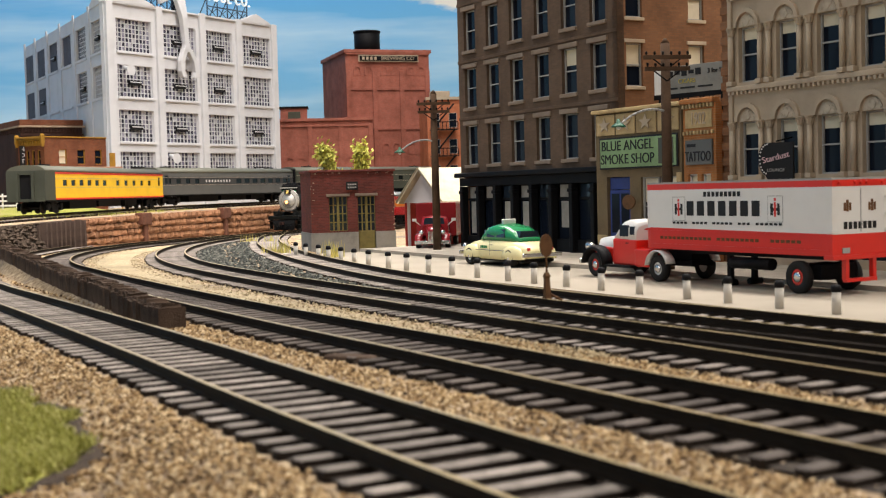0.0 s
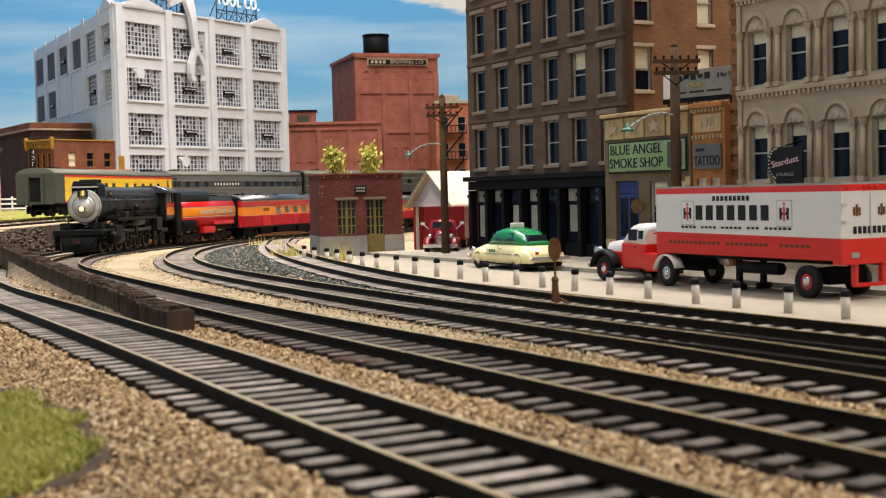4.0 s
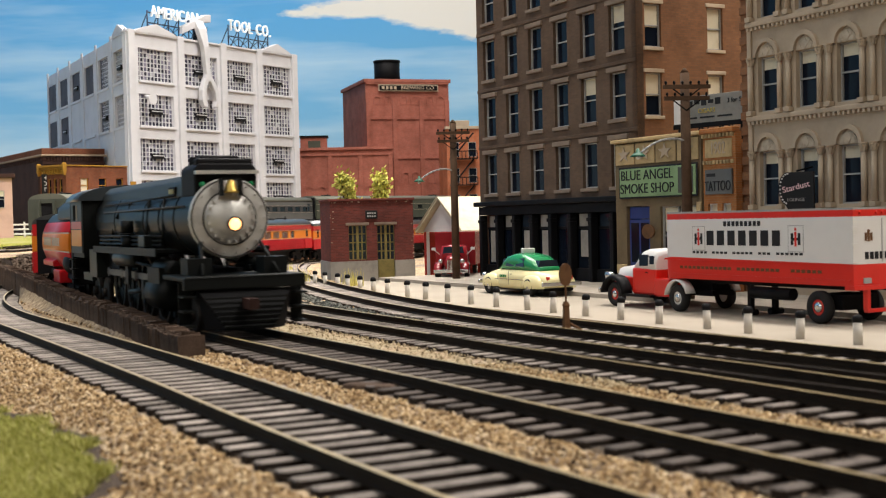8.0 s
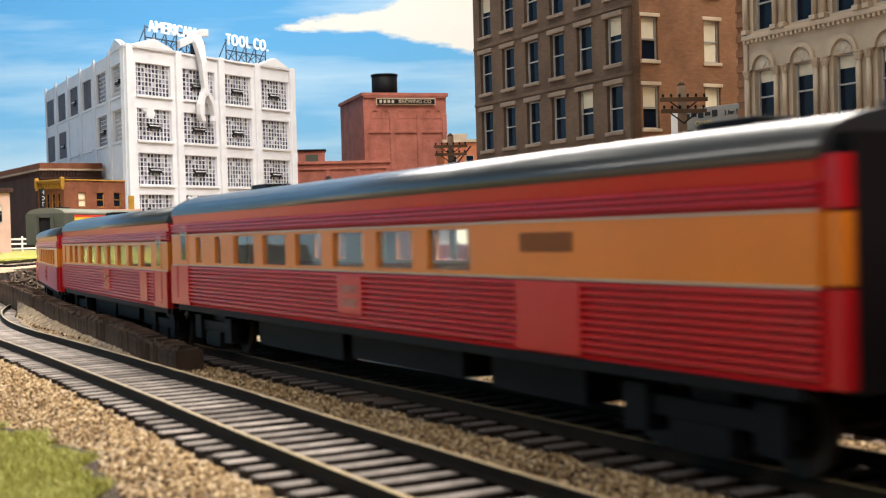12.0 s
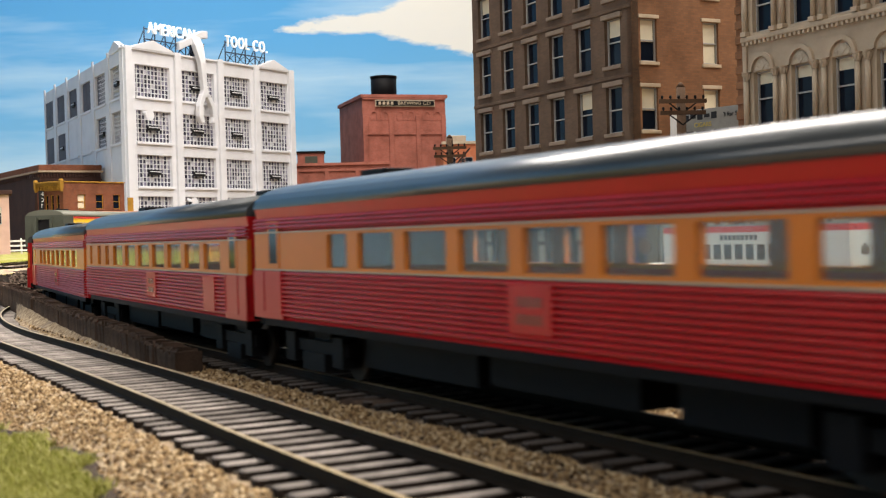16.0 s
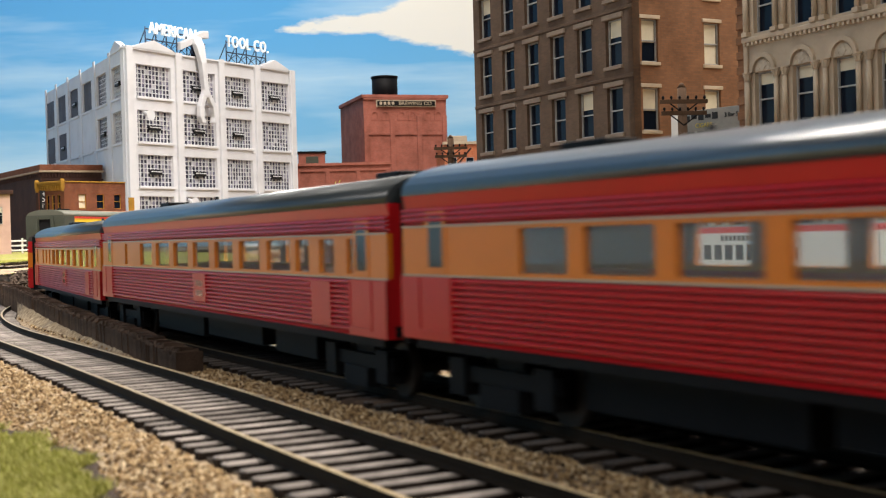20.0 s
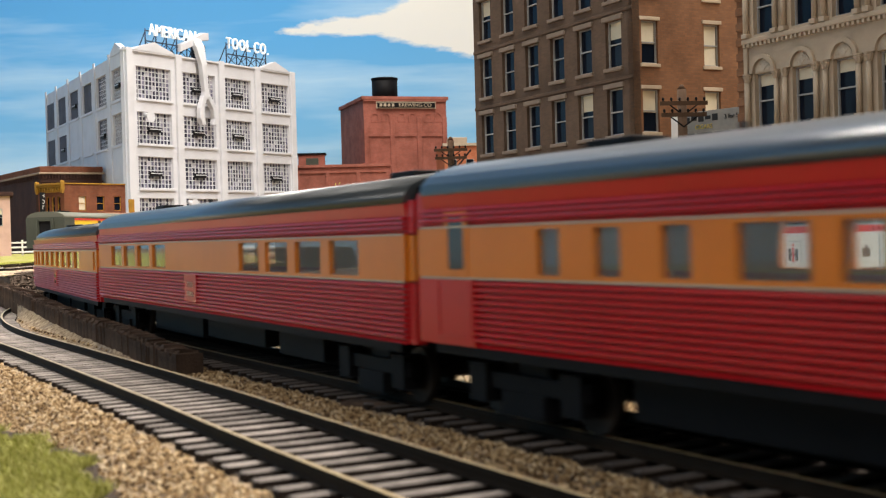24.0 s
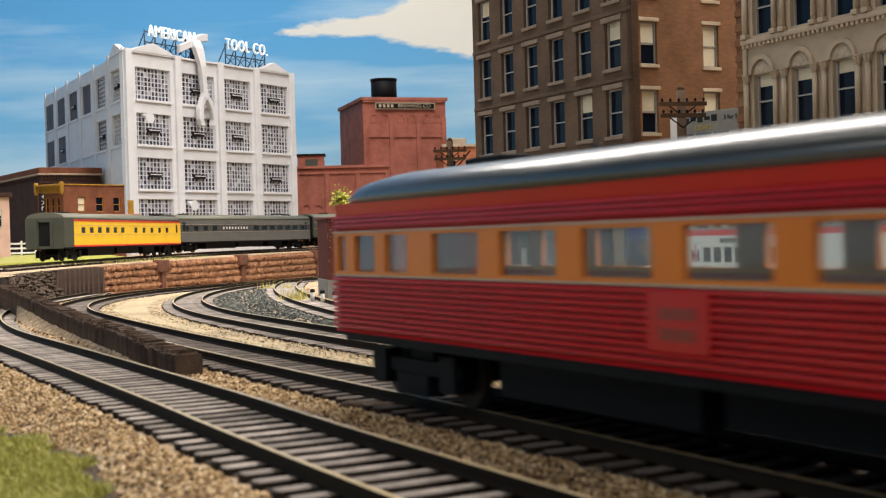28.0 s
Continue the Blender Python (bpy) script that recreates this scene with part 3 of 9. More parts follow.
def stone_wall():
    th = thing("stone_retaining_wall", at(0, 0, 0), "rough brown stone retaining wall in panels between posts", "retaining wall")
    rng = random.Random(8)
    shapes = []
    for i in range(6):
        bm = bmesh.new()
        box(bm, -0.5, 0.5, -0.02, 0.25, -0.5, 0.5)
        bmesh.ops.subdivide_edges(bm, edges=bm.edges[:], cuts=1, use_grid_fill=True)
        for v in bm.verts:
            if v.co.y < 0.2:
                edge = max(abs(v.co.x), abs(v.co.z)) * 2
                v.co.y -= 0.17 * (1 - 0.75 * edge)
                v.co.z *= 0.94
                v.co += Vector((rng.uniform(-0.10, 0.10), rng.uniform(-0.10, 0.03), rng.uniform(-0.12, 0.12)))
        shapes.append(mesh_of("stone", bm, M["stone_brown"]))
    rows = 5
    s = 90.7
    rest = bmesh.new()
    while s < 150:
        x, y, h = b_at(s, 4.6)
        zb, zt = float(fall(y)) - 0.45, float(deck_z(y)) + 0.06
        ch = (zt - zb) / rows
        for c in range(rows):
            o = 0.23 * (c % 2) + rng.uniform(-0.08, 0.08)
            m = at(x + o * math.cos(h), y + o * math.sin(h), zb + (c + 0.5) * ch, math.degrees(h) + rng.uniform(-2, 2)) @ Matrix.Diagonal((rng.uniform(0.42, 0.62), 1.2, ch * rng.uniform(0.86, 1.04), 1))
            if s < 118:
                piece("stone", shapes[rng.randrange(6)], th, m)
            else:
                n0 = len(rest.verts)
                rest.from_mesh(shapes[rng.randrange(6)])
                rest.verts.ensure_lookup_table()
                for v in rest.verts[n0:]:
                    v.co = m @ v.co / K
        s += 0.47
    ob = part("stone_rest", rest, M["stone_brown"], th, "rough brown stones beside the hut")
    ob["kind"] = "stuff"
    # backing and posts
    bm = bmesh.new()
    pts = [b_at(q, 4.95) for q in range(79, 151, 2)]
    loft(bm, [[(x, y, float(fall(y)) - 0.6), (x - 0.5 * math.sin(h), y + 0.5 * math.cos(h), float(fall(y)) - 0.6), (x - 0.5 * math.sin(h), y + 0.5 * math.cos(h), float(deck_z(y)) + 0.05), (x, y, float(deck_z(y)) + 0.05)] for x, y, h in pts], 0, False)
    part("backing", bm, M["rubble"], th)
    for q in (100.4, 114.2, 131.0):
        x, y, h = b_at(q, 4.4)
        bm = bmesh.new()
        box(bm, -0.28, 0.28, -0.22, 0.4, float(fall(y)) - 0.6, float(deck_z(y)) - 0.3)
        box(bm, -0.75, 0.75, -0.30, 0.4, float(deck_z(y)) - 0.75, float(deck_z(y)) + 0.22)
        part("pilaster", bm, M["rust_stone"], th, "dark post with a wide cap", at(x, y, 0, math.degrees(h)), bevel=0.08)
    th = thing("sheet_pile_wall", at(0, 0, 0), "dark brown ribbed sheet pile wall", "retaining wall")
    bm = bmesh.new()
    box(bm, -0.40, 0.40, 0.12, 0.25, -2.6, -0.06)
    sweep(bm, [(0.13, -0.17), (-0.26, -0.14), (-0.32, 0.0), (-0.26, 0.14), (0.13, 0.17)], -2.6, 0.05)
    for v in bm.verts[8:]:
        v.co = Vector((v.co.z, v.co.y, v.co.x))
    me = mesh_of("pile", bm, M["pile"])
    s = 84.3
    while s < 90.7:
        x, y, h = b_at(s, 4.25)
        piece("pile", me, th, at(x, y, float(deck_z(y)) + rng.uniform(-0.05, 0.05), math.degrees(h)))
        s += 0.8
    # rubble heaped against the bank before the piles
    rub = thing("rubble_heap", at(0, 0, 0), "heap of dark brown rubble against the embankment", "rubble", kind="stuff")
    bm = bmesh.new()
    for i in range(420):
        q = rng.uniform(72.0, 84.2)
        f = rng.uniform(0, 1)
        x, y, h = b_at(q, 3.7 + 1.2 * f)
        c = Vector((x, y, float(fall(y)) - 0.35 + f * (float(deck_z(y)) - float(fall(y)) + 0.3)))
        r = rng.uniform(0.1, 0.24)
        d = [c + Vector((rng.uniform(0.6, 1.2) * r * a, rng.uniform(0.6, 1.2) * r * b, rng.uniform(0.6, 1.1) * r * e)) for a, b, e in ((1, 0, 0), (-1, 0, 0), (0, 1, 0), (0, -1, 0), (0, 0, 1), (0, 0, -1))]
        vs = [bm.verts.new(p) for p in d]
        for t in ((0, 2, 4), (2, 1, 4), (1, 3, 4), (3, 0, 4), (2, 0, 5), (1, 2, 5), (3, 1, 5), (0, 3, 5)):
            bm.faces.new([vs[k] for k in t])
    part("rubble", bm, M["rubble"], rub)


M["pile"] = plain("pile_steel", (0.075, 0.05, 0.04), 0.8, grime=0.4, size=0.6)
M["rust_stone"] = plain("rust_stone", (0.13, 0.055, 0.035), 0.9, grime=0.4, size=0.5, relief=0.03)
stone_wall()


def sand_strip():
    """Fine yellow sand between the main track and the siding."""
    bm = bmesh.new()
    rows = []
    for s in np.arange(14, 118, 1.0):
        x, y, h = b_at(s)
        nx, ny = math.sin(h), -math.cos(h)
        d = np.linspace(1.0, 25, 97)
        gap, _ = near_line(LINE_C, x + nx * d, y + ny * d)
        stop = d[int(np.argmax(gap < 1.25))] if (gap < 1.25).any() else d[int(np.argmin(gap))]
        rows.append([bm.verts.new((x + nx * e, y + ny * e, float(fall(y + ny * e)) - 0.10 - (0.02 if k in (0, 4) else 0.0))) for k, e in enumerate(np.linspace(1.25, max(stop, 1.5), 5))])
    for a, b in zip(rows, rows[1:]):
        for i in range(4):
            bm.faces.new((a[i], a[i + 1], b[i + 1], b[i]))
    tagged(new("sand_strip", mesh_of("sand_strip", bm, M["sand"])), "fine yellow sand between the curved tracks", "ground", kind="structure")


sand_strip()


# ---- street ----
def street_ground():
    def slab(name, u0, u1, w0, w1, z0, z1, mat, label, cat):
        bm = bmesh.new()
        box(bm, u0, u1, w0, w1, z0, z1)
        ob = new(name, mesh_of(name, bm, mat))
        x, y, _ = street(0, 0)
        ob.matrix_basis = at(x, y, 0, STREET_RZ)
        tagged(ob, label, cat, kind="structure")
    slab("road", -17, 60, -10.4, -4.6, -1.5, Z_ST, M["street"], "pale concrete street beside the tracks", "road")
    slab("pavement", -17, 60, -4.6, 12.0, -1.5, Z_ST + 0.16, M["kerb"], "raised concrete pavement in front of the houses", "pavement")


street_ground()


def bollard_row():
    for i in range(24):
        u = -16.15 + 1.9 * i + (0.25 if i % 5 == 2 else 0)
        w = -9.75 + (0.10 * max(0, -4 - u) if u < -4 else 0)
        x, y, _ = street(u, w)
        th = thing("bollard", at(x, y, Z_ST, 0, random.uniform(-2, 2), random.uniform(-2, 2)), "white concrete bollard with a black cap", "bollard", "bollards along the street")
        bm = bmesh.new()
        rod(bm, (0, 0, 0), (0, 0, 0.56), 0.108, 0.104, 12)
        part("post", bm, M["post"], th)
        bm = bmesh.new()
        loft(bm, [[(r * math.cos(a), r * math.sin(a), z) for a in [2 * math.pi * k / 12 for k in range(12)]] for r, z in ((0.112, 0.52), (0.126, 0.54), (0.126, 0.62), (0.10, 0.68), (0.04, 0.70))])
        part("cap", bm, M["black"], th, "black cap")


bollard_row()


# ---- train ----
CAR_SILL, CAR_BELT, CAR_TOP, CAR_EAVE, CAR_CROWN = 1.2, 2.12, 2.82, 3.28, 3.80


def ring(x, r, n=20, y0=0.0, z0=0.0, sy=1.0):
    return [(x, y0 + sy * r * math.cos(2 * math.pi * i / n), z0 + r * math.sin(2 * math.pi * i / n)) for i in range(n)]


def roof_profile(half, eave, crown, n=14):
    return [(half * math.cos(math.pi * i / n), eave + (crown - eave) * math.sin(math.pi * i / n) ** 0.8) for i in range(n + 1)]


M["wheel_steel"] = plain("wheel_steel", (0.03, 0.024, 0.02), 0.5, 0.4, grime=0.4, size=0.4)


def bogie(parent, x, gauge=1.45, base=2.6):
    bm = bmesh.new()
    box(bm, x - 0.35, x + 0.35, -1.0, 1.0, 0.5, 1.1)
    b = part("bogie", bm, M["black"], parent)
    for y in (-1.05, 1.05):
        bm = bmesh.new()
        box(bm, x - base / 2 - 0.3, x + base / 2 + 0.3, y - 0.08, y + 0.08, 0.62, 0.84)
        box(bm, x - 0.5, x + 0.5, y - 0.14, y + 0.14, 0.3, 0.62)
        for a in (-1, 1):
            box(bm, x + a * base / 2 - 0.22, x + a * base / 2 + 0.22, y - 0.15, y + 0.15, 0.42, 0.95)
        part("side_frame", bm, M["black"], b)
    for a in (-1, 1):
        bm = bmesh.new()
        for y in (-0.75, 0.75):
            rod(bm, (x + a * base / 2, y - 0.07, 0.62), (x + a * base / 2, y + 0.07, 0.62), 0.44, n=18)
        rod(bm, (x + a * base / 2, -0.8, 0.62), (x + a * base / 2, 0.8, 0.62), 0.08)
        part("wheelset", bm, M["wheel_steel"], b)


def passenger_car(length, windows, label, colours=("red", "orange", "red", "roof_grey"), fluted=True, round_end=False, baggage=False, olive_end=False, full_ends=(False, False), doors=(True, True), hatch=9.0):
    """Streamlined car, x forward, standing on the rail head, built round its middle."""
    th = thing("passenger_car", at(0, 0, 0), label, "train car", "cars of the train")
    h = length / 2
    low, band, high, top = (M[c] for c in colours)
    for side in (1, -1):
        prof = [(side * 1.40, CAR_SILL), (side * 1.49, CAR_SILL)]
        if fluted:
            n = 10
            for i in range(n):
                z = CAR_SILL + 0.05 + (CAR_BELT - CAR_SILL - 0.08) * i / n
                d = (CAR_BELT - CAR_SILL - 0.08) / n
                prof += [(side * 1.445, z), (side * 1.445, z + d * 0.20), (side * 1.505, z + d * 0.24), (side * 1.530, z + d * 0.45), (side * 1.530, z + d * 0.66), (side * 1.508, z + d * 0.94), (side * 1.445, z + d * 0.99)]
        prof += [(side * 1.49, CAR_BELT), (side * 1.40, CAR_BELT)]
        bm = bmesh.new()
        sweep(bm, prof, -h, h)
        part("lower_side", bm, low, th, "fluted lower side" if fluted else "")
        bm = bmesh.new()
        dz = 0.065 if fluted else 0.13
        holes = [(a, b, CAR_BELT + dz, CAR_TOP - dz) for a, b in windows]
        wall_with(bm, -h, h, CAR_BELT, CAR_TOP, min(side * 1.40, side * 1.49), max(side * 1.40, side * 1.49), holes)
        part("window_band", bm, band, th, "painted window band")
        prof = [(side * 1.40, CAR_TOP), (side * 1.49, CAR_TOP)]
        if fluted:
            for i in range(3):
                z = CAR_TOP + 0.05 + 0.07 * i
                prof += [(side * 1.440, z + 0.001), (side * 1.440, z + 0.015), (side * 1.505, z + 0.018), (side * 1.518, z + 0.040), (side * 1.505, z + 0.066), (side * 1.440, z + 0.069)]
        prof += [(side * 1.48, CAR_EAVE), (side * 1.40, CAR_EAVE)]
        bm = bmesh.new()
        sweep(bm, prof, -h, h)
        part("letterboard", bm, high, th)
        for z in (CAR_BELT, CAR_TOP):
            bm = bmesh.new()
            box(bm, -h, h, min(side * 1.49, side * 1.507), max(side * 1.49, side * 1.507), z - 0.014, z + 0.014)
            part("stripe", bm, M["silver_line"], th, "thin silver stripe")
        for a, b in windows:
            bm = bmesh.new()
            box(bm, a, b, side * 1.43 - 0.006, side * 1.43 + 0.006, CAR_BELT + dz, CAR_TOP - dz)
            ob = part("pane", bm, M["pane"] if fluted else M["window_car"], th)
            ob.visible_shadow = False
        # doors at the ends and the equipment hatches
        for x in [q for q, shown in zip((h - 1.0, -h + 1.0), doors) if shown]:
            bm = bmesh.new()
            e = 1 if x > 0 else -1
            box(bm, min(e * h, x - e * 0.5), max(e * h, x - e * 0.5), min(side * 1.45, side * (1.532 if fluted else 1.496)), max(side * 1.45, side * (1.532 if fluted else 1.496)), CAR_SILL + 0.004, CAR_BELT - 0.02)
            dp = part("end_panel", bm, low, th)
            bm = bmesh.new()
            wall_with(bm, x - 0.46, x + 0.46, CAR_SILL + 0.10, CAR_BELT - 0.024, min(side * 1.495, side * (1.545 if fluted else 1.505)), max(side * 1.495, side * (1.545 if fluted else 1.505)), [(x - 0.42, x + 0.42, CAR_SILL + 0.14, CAR_BELT)])
            part("door_outline", bm, low, dp)
            bm = bmesh.new()
            wall_with(bm, x - 0.30, x + 0.30, CAR_BELT + 0.03, CAR_TOP + 0.26, min(side * 1.489, side * 1.503), max(side * 1.489, side * 1.503), [(x - 0.21, x + 0.21, CAR_BELT + 0.11, CAR_TOP + 0.17)])
            part("door_window_frame", bm, band, dp)
            bm = bmesh.new()
            box(bm, x - 0.2, x + 0.2, min(side * 1.488, side * 1.5), max(side * 1.488, side * 1.5), CAR_BELT + 0.12, CAR_TOP + 0.16)
            part("door_window", bm, M["window_car"], th)
        for x in ((h + 0.22 - hatch,) if full_ends[0] else (h - 2.75, h + 0.22 - hatch)):
            bm = bmesh.new()
            w, lo = (0.46, 0.10) if x > 4 else (0.50, 0.22)
            box(bm, x - w, x + w, min(side * 1.40, side * (1.538 if fluted else 1.5)), max(side * 1.40, side * (1.538 if fluted else 1.5)), CAR_SILL + lo, CAR_BELT - 0.08)
            ht = part("hatch", bm, low, th)
            if fluted and x < 4:
                for z in (0.34, 0.56):
                    bm = bmesh.new()
                    box(bm, x - 0.3, x + 0.3, min(side * 1.536, side * 1.543), max(side * 1.536, side * 1.543), CAR_SILL + z, CAR_SILL + z + 0.13)
                    part("hatch_plate", bm, M["maroon"], ht, "dark plate on the hatch")
    bm = bmesh.new()
    prof = roof_profile(1.50, CAR_EAVE, CAR_CROWN)
    if round_end:
        secs = [[(-h + 1.3 * (1 - math.cos(t)), y * (0.72 + 0.28 * math.sin(t)), CAR_EAVE + (z - CAR_EAVE) * (0.35 + 0.65 * math.sin(t))) for y, z in prof] for t in (0.0, 0.5, 1.0, math.pi / 2)]
        secs.append([(h, y, z) for y, z in prof])
        loft(bm, secs, 0, True)
    else:
        sweep(bm, prof, -h, h, 0, True)
    part("roof", bm, top, th, "dark glossy roof")
    for x in (h - 2.6, -h + 2.9):
        bm = bmesh.new()
        box(bm, x - 0.5, x + 0.5, -0.3, 0.3, CAR_CROWN - 0.05, CAR_CROWN + 0.1)
        part("roof_vent", bm, M["black"], th, bevel=0.03)
        bm = bmesh.new()
        rod(bm, (x + 1.2, 0.9, CAR_CROWN - 0.3), (x + 1.2, 0.9, CAR_CROWN + 0.22), 0.06)
        part("vent_pipe", bm, M["black"], th)
    if fluted:
        for x, y, hh in ((h * 0.55, 0.55, 0.12), (h * 0.2, 0.5, 0.10), (-h * 0.3, 0.62, 0.11)):
            bm = bmesh.new()
            loft(bm, [[(x + a * l, y + b * w2, z) for a, b in ((-1, -1), (1, -1), (1, 1), (-1, 1))] for l, w2, z in ((0.34, 0.2, CAR_CROWN - 0.14), (0.32, 0.18, CAR_CROWN - 0.02), (0.2, 0.1, CAR_CROWN - 0.04 + hh))], 0, False)
            part("roof_vent", bm, M["black"], th, bevel=0.02)
        bm = bmesh.new()
        box(bm, -h + 0.2, h - 0.2, 1.494, 1.506, CAR_EAVE - 0.012, CAR_EAVE + 0.016)
        part("gutter", bm, M["silver_line"], th, "thin pale gutter line")
    bm = bmesh.new()
    box(bm, -h, h, -1.38, 1.38, CAR_SILL + 0.02, CAR_SILL + 0.2)
    uf = part("underframe", bm, M["black"], th)
    for y in (-1.42, 1.42):
        bm = bmesh.new()
        box(bm, -h + 0.3, h - 0.3, y - 0.03, y + 0.03, CAR_SILL - 0.14, CAR_SILL + 0.015)
        part("skirt", bm, M["black"], uf)
    for x, w, z in ((-h * 0.36, h * 0.42, 0.36), (h * 0.08, h * 0.38, 0.44), (h * 0.46, h * 0.22, 0.4)):
        bm = bmesh.new()
        box(bm, x - w / 2, x + w / 2, -0.95, 0.95, z + 0.12, CAR_SILL)
        part("equipment_box", bm, M["black"], uf)
    if baggage:
        for side in (1, -1):
            bm = bmesh.new()
            box(bm, h - 5.2, h - 3.76, min(side * 1.44, side * 1.545), max(side * 1.44, side * 1.545), CAR_SILL + 0.03, CAR_BELT - 0.03)
            part("baggage_door", bm, low, th)
            bm = bmesh.new()
            for k in range(8):
                box(bm, h - 5.1 + 0.15 * k, h - 5.02 + 0.15 * k, min(side * 1.488, side * 1.505), max(side * 1.488, side * 1.505), CAR_BELT + 0.32, CAR_TOP - 0.14)
            part("vent_grille", bm, M["ink"], th, "dark vent grille")
    if baggage:
        bm = bmesh.new()
        loft(bm, [ring(h + d, r, 18, 0.62, 2.45) for d, r in ((0.20, 0.24), (0.26, 0.24), (0.27, 0.18), (0.23, 0.04))])
        part("end_lamp", bm, M["gold"], th, "round brass end lamp")
    for x in (h, -h):
        bm = bmesh.new()
        wall_with(bm, -1.40, 1.40, CAR_SILL, CAR_EAVE, -0.04, 0.04, [(-0.4, 0.4, CAR_SILL + 0.2, CAR_EAVE - 0.1)], 0, Matrix.Translation((x - 0.05 * (1 if x > 0 else -1), 0, 0)) @ Matrix.Rotation(math.pi / 2, 4, "Z"))
        part("end_wall", bm, low, th)
        if olive_end and x < 0:
            bm = bmesh.new()
            wall_with(bm, -1.46, 1.46, CAR_SILL - 0.1, CAR_EAVE + 0.1, -0.05, 0.05, [(-0.5, 0.5, CAR_SILL + 0.1, CAR_EAVE - 0.2)], 0, Matrix.Translation((x - 0.06, 0, 0)) @ Matrix.Rotation(math.pi / 2, 4, "Z"))
            ev = part("vestibule_end", bm, M["olive"], th, "olive green car end")
            for y in (-0.62, 0.62):
                bm = bmesh.new()
                box(bm, x - 0.34, x - 0.112, y - 0.09, y + 0.09, CAR_SILL - 0.05, CAR_EAVE)
                part("vestibule_post", bm, M["olive"], ev)
            bm = bmesh.new()
            box(bm, x - 0.004, x + 0.05, -0.7, 0.7, CAR_SILL, CAR_EAVE)
            part("end_doorway", bm, M["core_black"], ev)
            for y in (-1, 1):
                bm = bmesh.new()
                box(bm, x - 0.1, x + 1.6, min(y * 1.48, y * 1.513), max(y * 1.48, y * 1.513), CAR_SILL - 0.02, CAR_EAVE + 0.02)
                part("olive_corner", bm, M["olive"], ev)
        elif not (round_end and x < 0):
            bm = bmesh.new()
            s = 1 if x > 0 else -1
            box(bm, min(x - 0.02 * s, x + 0.22 * s), max(x - 0.02 * s, x + 0.22 * s), -1.25, 1.25, CAR_SILL - 0.05, CAR_CROWN - 0.28)
            dph = part("diaphragm", bm, M["black"], th)
            if full_ends[0 if x > 0 else 1]:
                for za, zb, mt in ((CAR_SILL, CAR_BELT - 0.016, low), (CAR_BELT + 0.016, CAR_TOP - 0.016, band), (CAR_TOP + 0.016, CAR_EAVE + 0.04, high)):
                    bm = bmesh.new()
                    box(bm, min(x + 0.004 * s, x + 0.205 * s), max(x + 0.004 * s, x + 0.205 * s), -1.43, 1.43, za, zb)
                    part("diaphragm_cover", bm, mt, dph, "painted full-width diaphragm")
    for x in (h - 2.1, -h + 2.1):
        bogie(th, x, 1.45, 2.2)
    return th


def even(lo, hi, n, w):
    return [(lo + (hi - lo) * i / (n - 1) - w / 2, lo + (hi - lo) * i / (n - 1) + w / 2) for i in range(n)]


def pane_material():
    def build(tree, bsdf):
        bsdf.inputs["Base Color"].default_value = (0.90, 0.94, 0.93, 1)
        bsdf.inputs["Transmission Weight"].default_value = 0.96
        bsdf.inputs["IOR"].default_value = 1.3
    return material("clear_pane", build, 0.02, 0.0, 0.5)


M["pane"] = pane_material()

JOINTS = [26.5, 48.1, 65.9, 84.3, 102.3, 120.35, 141.95, 161.65, 184.5, 204.8]
FRONT = [(0, 118.2), (1, 106.8), (2, 96.9), (3, 87.8), (5.5, 61.8), (7, 45.4), (8, 31.6), (9, 18.8), (10.5, -0.6), (11.5, -11.2), (14.5, -43.1), (16, -59.0), (18, -80.2), (20, -101.6), (21.5, -117.6), (24, -143.5), (26, -163.3), (28, -183.5)]


def front_s(t):
    return float(np.interp(t, [a for a, _ in FRONT], [b for _, b in FRONT]))


# openings of each coach: first and last distance behind the coach's front end, count, width
OPENINGS = {
    0: [(7.3, 16.1, 6, 1.25), (17.8, 19.2, 2, 0.42)],
    1: [(2.8, 12.77, 7, 1.3), (14.35, 15.5, 2, 0.66), (16.82, 16.82, 1, 0.31)],
    2: [(2.75, 12.72, 7, 1.3), (14.22, 14.22, 1, 0.84)],
    3: [(2.8, 12.83, 7, 1.3), (14.37, 15.64, 2, 0.55), (16.96, 16.96, 1, 0.34)],
    4: [(2.75, 12.63, 7, 1.3), (14.14, 14.14, 1, 1.06)],
    5: [(1.62, 1.62, 1, 0.45), (2.75, 3.95, 2, 0.68), (5.25, 15.85, 7, 1.32), (18.2, 18.2, 1, 0.3)],
    6: [(2.0, 3.1, 2, 0.5), (4.3, 10.99, 5, 1.32), (12.49, 12.49, 1, 0.98), (13.9, 16.26, 3, 0.48)],
    7: [(2.62, 7.7, 4, 1.28), (15.13, 20.15, 4, 1.36)],
    8: [(0.83, 0.83, 1, 0.44), (5.1, 16.05, 7, 1.3), (17.82, 18.92, 2, 0.74), (19.78, 19.78, 1, 0.32)],
}
COACH = ("red and orange baggage coach with a fluted side", "red and orange sleeping coach with a fluted side and dark roof",
         "red and orange lounge coach with wide windows and dark roof", "red and orange chair coach with a fluted side and dark roof",
         "red and orange tavern coach with wide windows and dark roof", "red and orange chair coach with a fluted side and dark roof",
         "red and orange dining coach with wide windows and dark roof", "red and orange kitchen coach with grouped windows and dark roof",
         "red and orange observation coach with a rounded roof end")
HATCHES = (10.7, 8.4, 8.2, 8.5, 8.2, 10.6, 9.0, 12.0, 11.3)
TRAIN = []
